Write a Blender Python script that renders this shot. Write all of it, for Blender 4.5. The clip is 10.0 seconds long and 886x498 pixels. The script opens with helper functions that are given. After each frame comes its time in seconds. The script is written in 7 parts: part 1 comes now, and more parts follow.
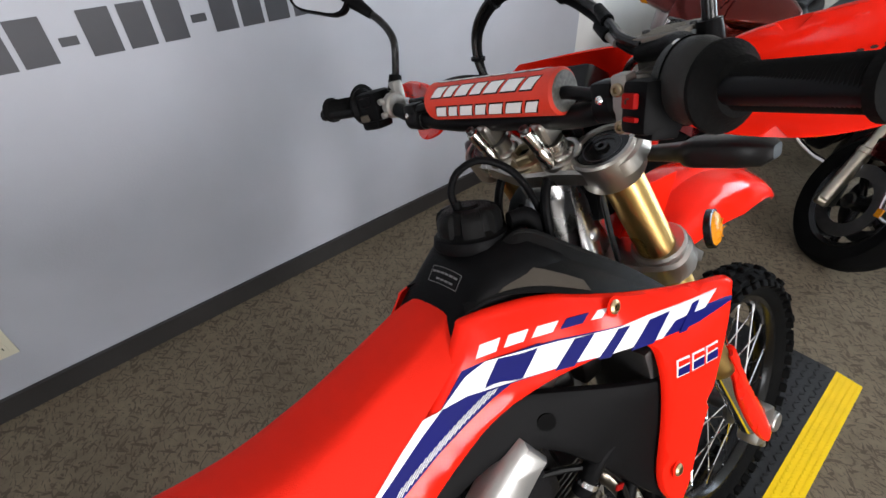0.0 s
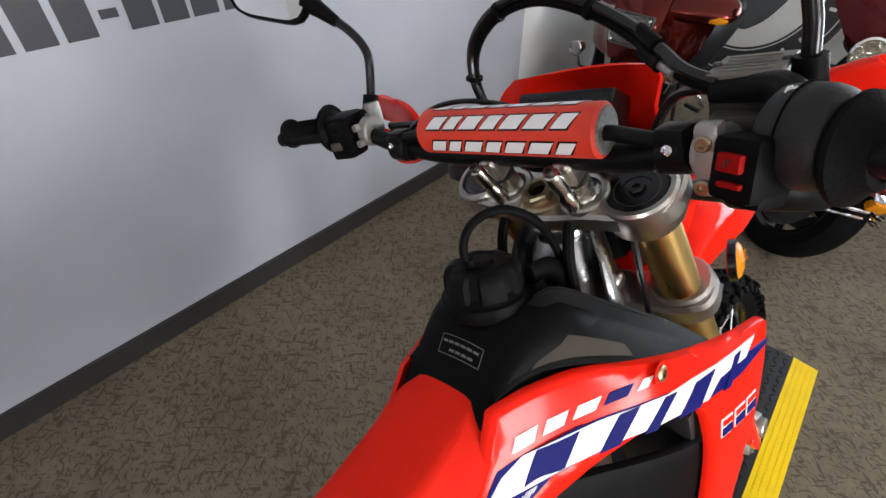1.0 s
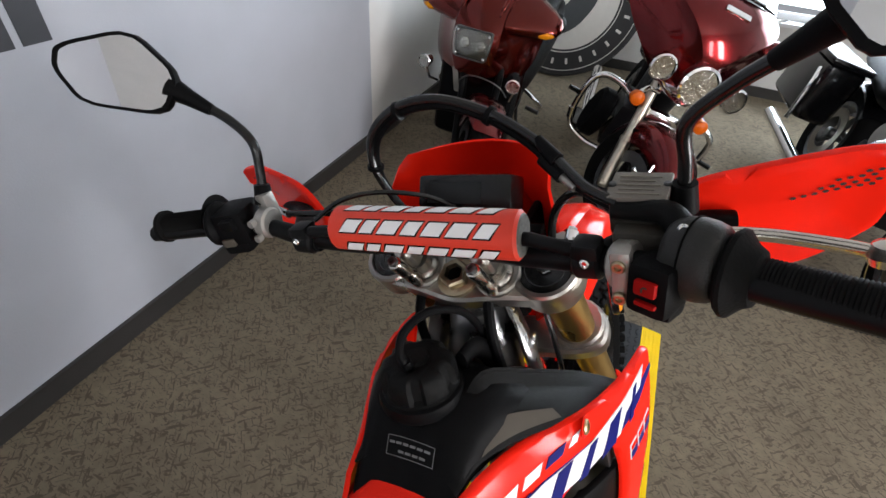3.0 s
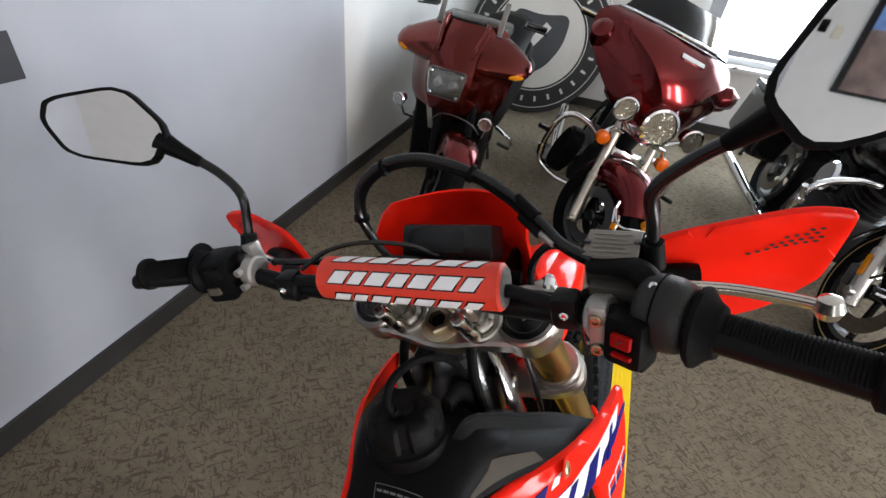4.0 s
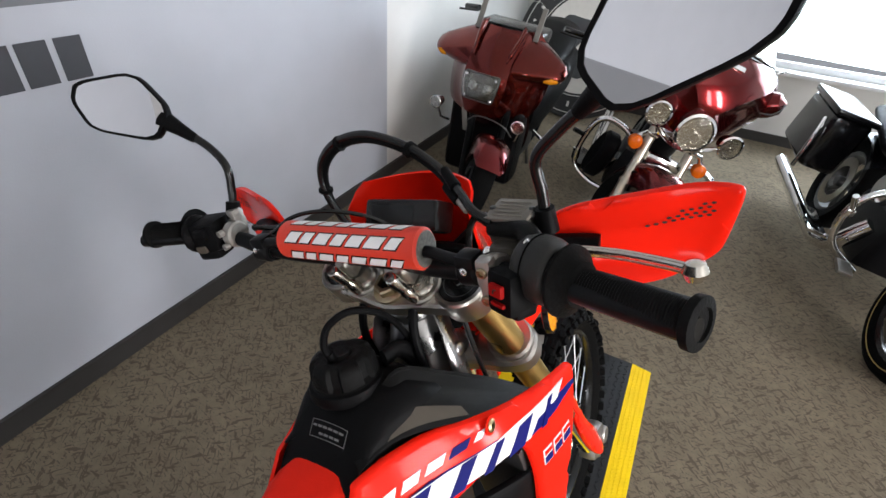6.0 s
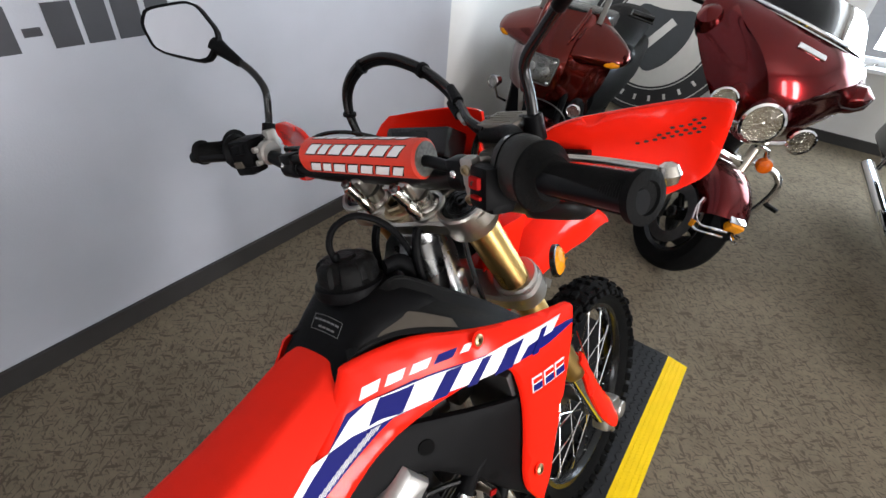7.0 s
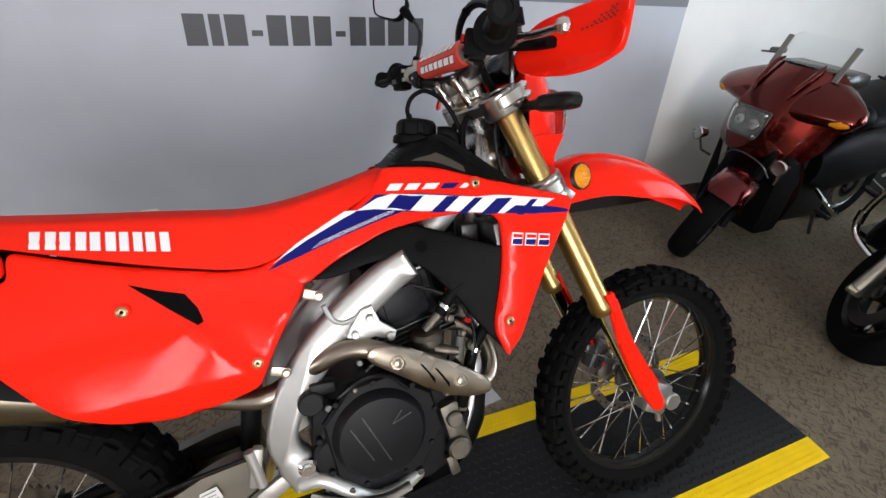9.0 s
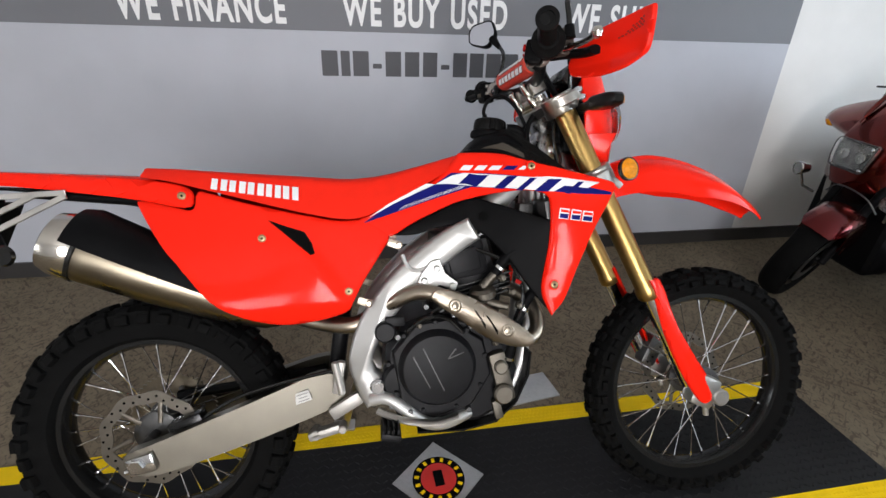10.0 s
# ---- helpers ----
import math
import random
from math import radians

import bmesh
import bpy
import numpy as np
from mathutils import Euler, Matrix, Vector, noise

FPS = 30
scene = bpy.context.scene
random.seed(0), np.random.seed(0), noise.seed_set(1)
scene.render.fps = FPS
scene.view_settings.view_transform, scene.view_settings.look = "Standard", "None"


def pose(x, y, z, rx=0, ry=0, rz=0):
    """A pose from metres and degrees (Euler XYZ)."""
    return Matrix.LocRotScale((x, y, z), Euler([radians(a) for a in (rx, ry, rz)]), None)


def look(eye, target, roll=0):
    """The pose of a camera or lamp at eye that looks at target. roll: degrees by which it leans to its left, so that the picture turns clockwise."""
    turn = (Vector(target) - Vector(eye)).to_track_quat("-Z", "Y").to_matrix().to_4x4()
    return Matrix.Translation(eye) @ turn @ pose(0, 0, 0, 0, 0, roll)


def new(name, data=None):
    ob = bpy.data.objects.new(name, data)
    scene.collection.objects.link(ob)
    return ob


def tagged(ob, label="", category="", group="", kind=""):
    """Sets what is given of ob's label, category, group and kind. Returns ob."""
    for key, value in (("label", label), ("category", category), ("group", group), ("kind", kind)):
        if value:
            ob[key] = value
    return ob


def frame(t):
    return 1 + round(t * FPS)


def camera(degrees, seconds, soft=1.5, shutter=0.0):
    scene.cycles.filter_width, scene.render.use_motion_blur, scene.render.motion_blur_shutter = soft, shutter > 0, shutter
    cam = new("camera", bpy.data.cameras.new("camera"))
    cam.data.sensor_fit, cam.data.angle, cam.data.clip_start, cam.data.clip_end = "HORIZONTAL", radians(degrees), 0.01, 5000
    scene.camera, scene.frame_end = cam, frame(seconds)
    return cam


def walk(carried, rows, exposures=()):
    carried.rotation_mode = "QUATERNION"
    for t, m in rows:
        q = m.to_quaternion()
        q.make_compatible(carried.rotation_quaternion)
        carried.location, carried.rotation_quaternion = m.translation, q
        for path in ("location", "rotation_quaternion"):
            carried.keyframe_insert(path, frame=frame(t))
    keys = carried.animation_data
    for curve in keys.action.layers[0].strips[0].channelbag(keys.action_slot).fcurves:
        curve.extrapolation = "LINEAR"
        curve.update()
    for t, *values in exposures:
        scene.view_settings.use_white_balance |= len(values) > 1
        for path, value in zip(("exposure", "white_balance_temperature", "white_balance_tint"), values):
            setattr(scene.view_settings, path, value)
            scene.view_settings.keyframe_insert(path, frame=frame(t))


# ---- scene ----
cam = camera(86.6, 10.0)
PATH = [
    (0, (0.544, -0.109, 1.413), (1.547, 1.104, 0.179), -2.8),
    (0.5, (0.559, -0.034, 1.415), (1.593, 1.115, 0.146), -2.3),
    (1, (0.584, 0.044, 1.417), (1.733, 1.062, 0.136), -0.5),
    (1.5, (0.597, 0.089, 1.434), (1.841, 0.945, 0.123), 1.2),
    (2, (0.602, 0.111, 1.457), (1.917, 0.818, 0.126), 2.9),
    (2.5, (0.607, 0.126, 1.485), (1.977, 0.718, 0.154), 4.0),
    (4, (0.595, 0.155, 1.544), (2.143, 0.613, 0.363), 7.2),
    (4.5, (0.591, 0.141, 1.552), (2.16, 0.599, 0.399), 7.3),
    (5, (0.584, 0.101, 1.557), (2.146, 0.601, 0.413), 6.7),
    (6.3, (0.578, -0.045, 1.55), (2.008, 0.687, 0.359), 4.7),
    (6.5, (0.574, -0.066, 1.537), (1.977, 0.701, 0.336), 4.6),
    (7, (0.544, -0.128, 1.495), (1.879, 0.744, 0.288), 5.0),
    (7.5, (0.514, -0.256, 1.448), (1.75, 0.757, 0.245), 5.8),
    (8, (0.494, -0.407, 1.411), (1.595, 0.798, 0.255), 5.3),
    (8.5, (0.501, -0.557, 1.375), (1.415, 0.855, 0.294), 4.1),
    (9, (0.546, -0.708, 1.351), (1.254, 0.871, 0.347), 3.2),
    (9.5, (0.553, -0.839, 1.327), (1.056, 0.853, 0.387), 2.1),
    (10, (0.54, -0.992, 1.3), (0.881, 0.782, 0.442), 1.8),
]
EXPOSURES = [(t, e, 6610, 10) for t, e in ((0.0, -0.02), (2.5, 0.06), (4.5, 0.07), (6.5, 0.13), (8.0, -0.02), (9.0, -0.22), (10.0, -0.32))]
walk(cam, [(t, look(eye, target, roll)) for t, eye, target, roll in PATH], EXPOSURES)

# ---- daylight: sky, soft sun, the sky's light in the window openings, added fill ----
world = bpy.data.worlds.new("sky")
scene.world = world
world.use_nodes = True
wn = world.node_tree.nodes
sky = wn.new("ShaderNodeTexSky")
sky.sky_type = "NISHITA"
sky.sun_disc = False
sky.sun_elevation, sky.sun_rotation = radians(38), radians(150)
wn["Background"].inputs["Strength"].default_value = 0.12
world.node_tree.links.new(sky.outputs[0], wn["Background"].inputs["Color"])


def lamp(name, kind, m, energy, color=(1, 1, 1), **sizes):
    data = bpy.data.lights.new(name, kind)
    data.energy, data.color = energy, color
    if kind == "SUN":
        data.angle = radians(sizes["angle"])
    else:
        data.shape, data.size, data.size_y = "RECTANGLE", sizes["w"], sizes["h"]
    ob = new(name, data)
    ob.matrix_world = m
    return ob


END_X, WALL_Y, BACK_X, FRONT_Y, CEIL = 5.66, 1.62, -4.7, -4.2, 3.0
lamp("sun", "SUN", look((0, -6, 5), (0, 0, 0)), 2.0, (1.0, 0.95, 0.88), angle=0.6)
lamp("window_sky_end", "AREA", look((END_X - 0.02, -2.1, 1.5), (0, -1.2, 0.6)), 138, (0.76, 0.88, 1.0), w=3.0, h=1.6)
for x, power in ((-0.48, 64), (0.62, 114)):
    lamp("window_sky_front", "AREA", look((x, FRONT_Y + 0.03, 1.38), (x, 1.6, 1.38)), power, (0.98, 0.97, 1.0), w=0.52, h=1.8)
# fill added from the back to brighten rear-facing parts, no known source
lamp("window_sky_back", "AREA", look((BACK_X + 0.03, -1.9, 1.5), (1, -1.9, 1.5)), 66, (0.92, 0.95, 1.0), w=1.7, h=1.3)


# ---- materials ----
def material(name, color, rough=0.5, metal=0.0, var=0.12, scale=25.0, bump=0.0, bscale=180.0, coat=0.0, rvar=0.1, spec=0.5):
    """A surface with colour and gloss varied at two scales and a fine relief."""
    m = bpy.data.materials.new(name)
    m.use_nodes = True
    nt = m.node_tree
    b = nt.nodes["Principled BSDF"]
    b.inputs["Metallic"].default_value = metal
    b.inputs["Coat Weight"].default_value = coat
    b.inputs["Coat Roughness"].default_value = 0.04
    b.inputs["Specular IOR Level"].default_value = spec
    tc = nt.nodes.new("ShaderNodeTexCoord")
    n1, n2 = nt.nodes.new("ShaderNodeTexNoise"), nt.nodes.new("ShaderNodeTexNoise")
    n1.inputs["Scale"].default_value, n1.inputs["Detail"].default_value = scale * 0.12, 3
    n2.inputs["Scale"].default_value, n2.inputs["Detail"].default_value = scale, 6
    for n in (n1, n2):
        nt.links.new(tc.outputs["Object"], n.inputs["Vector"])
    add = nt.nodes.new("ShaderNodeMath")
    add.operation = "ADD"
    nt.links.new(n1.outputs["Fac"], add.inputs[0])
    nt.links.new(n2.outputs["Fac"], add.inputs[1])
    ramp = nt.nodes.new("ShaderNodeMapRange")
    ramp.inputs["From Min"].default_value, ramp.inputs["From Max"].default_value = 0.6, 1.4
    nt.links.new(add.outputs[0], ramp.inputs["Value"])
    mix = nt.nodes.new("ShaderNodeMix")
    mix.data_type = "RGBA"
    mix.inputs["A"].default_value = (*[c * (1 - var) for c in color], 1)
    mix.inputs["B"].default_value = (*[min(1, c * (1 + var)) for c in color], 1)
    nt.links.new(ramp.outputs["Result"], mix.inputs["Factor"])
    nt.links.new(mix.outputs["Result"], b.inputs["Base Color"])
    rr = nt.nodes.new("ShaderNodeMapRange")
    rr.inputs["To Min"].default_value, rr.inputs["To Max"].default_value = max(0.02, rough - rvar * 0.5), min(1, rough + rvar * 0.5)
    nt.links.new(n2.outputs["Fac"], rr.inputs["Value"])
    nt.links.new(rr.outputs["Result"], b.inputs["Roughness"])
    if bump:
        n3 = nt.nodes.new("ShaderNodeTexNoise")
        n3.inputs["Scale"].default_value, n3.inputs["Detail"].default_value = bscale, 4
        nt.links.new(tc.outputs["Object"], n3.inputs["Vector"])
        bp = nt.nodes.new("ShaderNodeBump")
        bp.inputs["Strength"].default_value, bp.inputs["Distance"].default_value = bump, 0.004
        nt.links.new(n3.outputs["Fac"], bp.inputs["Height"])
        nt.links.new(bp.outputs["Normal"], b.inputs["Normal"])
    return m


def glass_material(name, color, rough=0.02, ior=1.45):
    m = bpy.data.materials.new(name)
    m.use_nodes = True
    b = m.node_tree.nodes["Principled BSDF"]
    b.inputs["Base Color"].default_value = (*color, 1)
    b.inputs["Transmission Weight"].default_value = 1.0
    b.inputs["Roughness"].default_value = rough
    b.inputs["IOR"].default_value = ior
    return m


RED = material("red_plastic", (0.90, 0.017, 0.006), 0.12, var=0.03, scale=12, rvar=0.05, spec=0.17)
RED.node_tree.nodes["Principled BSDF"].inputs["IOR"].default_value = 1.40
SEAT_RED = material("red_seat_vinyl", (0.88, 0.021, 0.008), 0.58, var=0.05, scale=40, bump=0.25, bscale=700, spec=0.10)
BLACK = material("black_textured_plastic", (0.0040, 0.0040, 0.0044), 0.45, var=0.25, scale=60, bump=0.15, bscale=900, spec=0.06)
GLOSS_BLACK = material("gloss_black", (0.006, 0.006, 0.006), 0.22, var=0.2, scale=20, spec=0.4)
RUBBER = material("tyre_rubber", (0.0042, 0.0042, 0.0042), 0.8, var=0.35, scale=30, bump=0.3, bscale=300, spec=0.06)
GRIP = material("grip_rubber", (0.006, 0.006, 0.006), 0.65, var=0.2, scale=50, spec=0.06)
ALU = material("cast_aluminium", (0.50, 0.48, 0.45), 0.36, metal=1.0, var=0.10, scale=35, bump=0.15, bscale=350, rvar=0.2)
FRAME_ALU = material("bead_blasted_aluminium", (0.52, 0.515, 0.50), 0.42, metal=0.80, var=0.06, scale=25, bump=0.12, bscale=420, rvar=0.15)
SATIN_SILVER = material("satin_silver_casting", (0.34, 0.325, 0.30), 0.40, metal=0.60, var=0.12, scale=60, bump=0.1, bscale=500)
CHROME = material("chrome", (0.78, 0.78, 0.79), 0.08, metal=1.0, var=0.04, scale=20, rvar=0.08)
STEEL = material("brushed_steel", (0.36, 0.31, 0.25), 0.32, metal=1.0, var=0.2, scale=18, rvar=0.25)
GOLD = material("gold_anodised", (0.47, 0.31, 0.11), 0.30, metal=1.0, var=0.08, scale=14, rvar=0.15)
ENGINE_BLACK = material("satin_black_metal", (0.006, 0.006, 0.007), 0.4, metal=0.0, var=0.25, scale=40, bump=0.15, bscale=400, spec=0.16)
DARK_METAL = material("dark_metal", (0.10, 0.10, 0.10), 0.4, metal=0.9, var=0.2, scale=40)
BLUE = material("blue_decal", (0.008, 0.010, 0.130), 0.45, var=0.05, spec=0.05)
WHITE = material("white_decal", (0.82, 0.82, 0.82), 0.3, var=0.03)
DECAL_GREY = material("grey_panel_insert", (0.070, 0.060, 0.048), 0.55, var=0.1, scale=60, spec=0.15)
AMBER = material("amber_lens", (0.66, 0.235, 0.005), 0.22, var=0.35, scale=150, bump=0.8, bscale=130, spec=0.2)
PAD_RED = material("orange_red_pad_cover", (0.72, 0.045, 0.020), 0.5, var=0.08, scale=80, bump=0.2, bscale=900)
RED_SWITCH = material("red_switch", (0.30, 0.006, 0.005), 0.55, spec=0.06)
MIRROR = material("mirror_glass", (0.9, 0.9, 0.9), 0.02, metal=1.0, var=0.0, rvar=0.0)
SCREEN = material("display_glass", (0.020, 0.022, 0.023), 0.22, var=0.1, spec=0.2)
CANDY = material("dark_red_metallic_paint", (0.120, 0.0050, 0.006), 0.20, metal=0.95, var=0.03, scale=60, coat=0.50, rvar=0.05)
FORK_BRIGHT = material("satin_fork_metal", (0.50, 0.46, 0.38), 0.34, metal=1.0, var=0.1, scale=30)
AMBER_RED = material("orange_lens", (0.60, 0.105, 0.006), 0.25, var=0.25, scale=160, spec=0.2)
STRIP_GREY = material("grey_screen_strip", (0.16, 0.15, 0.13), 0.5, var=0.1)
CANDY_BROWN = material("copper_red_metallic_paint", (0.110, 0.0080, 0.004), 0.19, metal=0.95, var=0.03, scale=60, coat=0.50, rvar=0.05)
BLACK_PAINT = material("black_paint", (0.005, 0.005, 0.006), 0.16, var=0.1, coat=0.25, spec=0.3)
LENS = glass_material("clear_lens", (0.97, 0.97, 0.97), 0.0, 1.25)
SMOKE = glass_material("smoked_screen", (0.012, 0.012, 0.014), 0.02, 1.25)
CLEAR = glass_material("clear_screen", (0.96, 0.97, 0.97), 0.01, 1.07)
REFLECTOR = material("lamp_reflector", (0.46, 0.45, 0.41), 0.12, metal=1.0, var=0.3, scale=60, bump=0.5, bscale=60)


# knurled grips: a fine net of small bumps
gn = GRIP.node_tree
cells, lift = gn.nodes.new("ShaderNodeTexVoronoi"), gn.nodes.new("ShaderNodeBump")
cells.inputs["Scale"].default_value = 300
lift.inputs["Strength"].default_value, lift.inputs["Distance"].default_value = 0.5, 0.0006
lift.invert = True
gn.links.new(next(n for n in gn.nodes if n.type == "TEX_COORD").outputs["Object"], cells.inputs["Vector"])
gn.links.new(cells.outputs["Distance"], lift.inputs["Height"])
gn.links.new(lift.outputs["Normal"], gn.nodes["Principled BSDF"].inputs["Normal"])


# ---- geometry helpers: (vertices, faces) ----
def joined(*gs):
    v, f = [], []
    for gv, gf in gs:
        k = len(v)
        v += [tuple(p) for p in gv]
        f += [tuple(i + k for i in q) for q in gf]
    return v, f


def moved(g, m):
    return [tuple(m @ Vector(p)) for p in g[0]], g[1]


def mirrored(g):
    return [(p[0], -p[1], p[2]) for p in g[0]], [tuple(reversed(q)) for q in g[1]]


def curve_through(pts, n=8, closed=False):
    """A smooth line through points (Catmull-Rom), n steps a span."""
    p = [Vector(q) for q in pts]
    k, out = len(p), []
    for i in range(k if closed else k - 1):
        if closed:
            a, b, c, d = p[i - 1], p[i], p[(i + 1) % k], p[(i + 2) % k]
        else:
            b, c = p[i], p[i + 1]
            a = p[i - 1] if i else b * 2 - c
            d = p[i + 2] if i + 2 < k else c * 2 - b
        for s in range(n):
            t = s / n
            out.append(0.5 * (2 * b + (c - a) * t + (2 * a - 5 * b + 4 * c - d) * t * t + (3 * b - a - 3 * c + d) * t ** 3))
    if not closed:
        out.append(p[-1])
    return out


def sweep(pts, radius, sides=10, closed=False, flat=1.0, up=None):
    """A round rod along points; radius a number or one a point; flat squeezes the section."""
    p = [Vector(q) for q in pts]
    k = len(p)
    rad = radius if isinstance(radius, (list, tuple)) else [radius] * k
    tang = []
    for i in range(k):
        a, b = (p[i - 1], p[(i + 1) % k]) if closed else (p[max(0, i - 1)], p[min(k - 1, i + 1)])
        t = (b - a)
        tang.append(t.normalized() if t.length > 1e-9 else Vector((0, 0, 1)))
    ref = Vector(up) if up else (Vector((0, 0, 1)) if abs(tang[0].z) < 0.9 else Vector((1, 0, 0)))
    nrm = (ref - tang[0] * ref.dot(tang[0])).normalized()
    v, f = [], []
    for i in range(k):
        nrm = (nrm - tang[i] * nrm.dot(tang[i])).normalized()
        side = tang[i].cross(nrm)
        for j in range(sides):
            a = 2 * math.pi * j / sides
            v.append(tuple(p[i] + nrm * (math.cos(a) * rad[i]) + side * (math.sin(a) * rad[i] * flat)))
    for i in range(k if closed else k - 1):
        for j in range(sides):
            a, b = i * sides + j, i * sides + (j + 1) % sides
            c, d = ((i + 1) % k) * sides + (j + 1) % sides, ((i + 1) % k) * sides + j
            f.append((a, b, c, d))
    if not closed:
        f.append(tuple(range(sides - 1, -1, -1)))
        f.append(tuple(range((k - 1) * sides, k * sides)))
    return v, f


def lathe(profile, sides=24, origin=(0, 0, 0), axis=(0, 0, 1), closed=False):
    """Turns a profile of (radius, along) round the axis."""
    q = Vector(axis).to_track_quat("Z", "Y").to_matrix()
    o, v, f, k = Vector(origin), [], [], len(profile)
    for r, z in profile:
        for j in range(sides):
            a = 2 * math.pi * j / sides
            v.append(tuple(o + q @ Vector((r * math.cos(a), r * math.sin(a), z))))
    for i in range(k if closed else k - 1):
        for j in range(sides):
            a, b = i * sides + j, i * sides + (j + 1) % sides
            c, d = ((i + 1) % k) * sides + (j + 1) % sides, ((i + 1) % k) * sides + j
            f.append((a, b, c, d))
    if not closed:
        f.append(tuple(range(sides - 1, -1, -1)))
        f.append(tuple(range((k - 1) * sides, k * sides)))
    return v, f


def rod(a, b, r0, r1=None, sides=16, bevel=0.0):
    """A round bar from a to b, with rounded rims."""
    a, b = Vector(a), Vector(b)
    ln, r1 = (b - a).length, r0 if r1 is None else r1
    e = min(bevel, ln * 0.4, r0 * 0.6, r1 * 0.6)
    prof = [(r0 - e, 0), (r0, e), (r1, ln - e), (r1 - e, ln)] if e else [(r0, 0), (r1, ln)]
    return lathe(prof, sides, a, b - a)


def from_bm(bm):
    bm.verts.ensure_lookup_table()
    bm.verts.index_update()
    g = [tuple(x.co) for x in bm.verts], [tuple(x.index for x in q.verts) for q in bm.faces]
    bm.free()
    return g


def block(center, size, bevel=0.004, turn=(0, 0, 0), segments=2):
    """A box with rounded edges."""
    bm = bmesh.new()
    bmesh.ops.create_cube(bm, size=1)
    bmesh.ops.scale(bm, vec=size, verts=bm.verts)
    if bevel:
        bmesh.ops.bevel(bm, geom=bm.edges[:], offset=min(bevel, min(size) * 0.45), segments=segments, affect="EDGES", profile=0.6)
    bmesh.ops.transform(bm, matrix=pose(*center, *turn), verts=bm.verts)
    return from_bm(bm)


def plate(outline, y0, y1, bevel=0.003, plane="xz"):
    """An outline in the x-z plane (or x-y) with thickness from y0 to y1 and chamfered rims."""
    p = [Vector(q) for q in outline]
    area = sum(a.x * b.y - b.x * a.y for a, b in zip(p, p[1:] + p[:1]))
    if area < 0:
        p.reverse()
    k, inner = len(p), []
    for i in range(k):
        a, b, c = p[i - 1], p[i], p[(i + 1) % k]
        n1 = Vector((-(b - a).y, (b - a).x))
        n2 = Vector((-(c - b).y, (c - b).x))
        n = (n1.normalized() if n1.length else n1) + (n2.normalized() if n2.length else n2)
        inner.append(b + (n.normalized() if n.length else n) * bevel)
    lo, hi = min(y0, y1), max(y0, y1)
    rings = [(inner, lo), (p, lo + bevel), (p, hi - bevel), (inner, hi)]
    v, f = [], []
    for ring, y in rings:
        v += [(q.x, y, q.y) if plane == "xz" else (q.x, q.y, y) for q in ring]
    for r in range(3):
        for i in range(k):
            a, b = r * k + i, r * k + (i + 1) % k
            f.append((a, b, b + k, a + k) if plane == "xy" else (b, a, a + k, b + k))
    first, last = tuple(range(k)), tuple(range(3 * k, 4 * k))
    if plane == "xz":
        f += [first, tuple(reversed(last))]
    else:
        f += [tuple(reversed(first)), last]
    return v, f


def loft(rings, closed_ring=True, caps=True):
    """Skins a row of rings that have the same number of points."""
    k, v, f = len(rings[0]), [], []
    for ring in rings:
        v += [tuple(q) for q in ring]
    for i in range(len(rings) - 1):
        for j in range(k if closed_ring else k - 1):
            a, b = i * k + j, i * k + (j + 1) % k
            f.append((a, b, b + k, a + k))
    if caps and closed_ring:
        f.append(tuple(range(k - 1, -1, -1)))
        f.append(tuple(range((len(rings) - 1) * k, len(rings) * k)))
    return v, f


def thick_sheet(grid, t):
    """A grid of points (rows of columns) as a sheet with thickness t against its normals, closed round the rim."""
    rows, cols = len(grid), len(grid[0])
    p = [[Vector(q) for q in row] for row in grid]
    v, f = [tuple(q) for row in p for q in row], []
    for i in range(rows):
        for j in range(cols):
            du = p[min(i + 1, rows - 1)][j] - p[max(i - 1, 0)][j]
            dv = p[i][min(j + 1, cols - 1)] - p[i][max(j - 1, 0)]
            n = du.cross(dv)
            v.append(tuple(p[i][j] - (n.normalized() if n.length else n) * t))
    k = rows * cols
    for i in range(rows - 1):
        for j in range(cols - 1):
            a = i * cols + j
            f.append((a, a + cols, a + cols + 1, a + 1))
            f.append((k + a, k + a + 1, k + a + cols + 1, k + a + cols))
    rim = [j for j in range(cols)] + [i * cols + cols - 1 for i in range(1, rows)] + [(rows - 1) * cols + j for j in range(cols - 2, -1, -1)] + [i * cols for i in range(rows - 2, 0, -1)]
    for a, b in zip(rim, rim[1:] + rim[:1]):
        f.append((a, b, b + k, a + k))
    return v, f


def inside(q, poly):
    hit = False
    for a, b in zip(poly, poly[1:] + poly[:1]):
        if (a[1] > q[1]) != (b[1] > q[1]) and q[0] < (b[0] - a[0]) * (q[1] - a[1]) / (b[1] - a[1]) + a[0]:
            hit = not hit
    return hit


def rim_distance(q, poly):
    best = 1e9
    for a, b in zip(poly, poly[1:] + poly[:1]):
        dx, dy = b[0] - a[0], b[1] - a[1]
        ll = dx * dx + dy * dy
        t = 0 if ll < 1e-12 else max(0, min(1, ((q[0] - a[0]) * dx + (q[1] - a[1]) * dy) / ll))
        best = min(best, math.hypot(q[0] - a[0] - t * dx, q[1] - a[1] - t * dy))
    return best


from mathutils.geometry import delaunay_2d_cdt


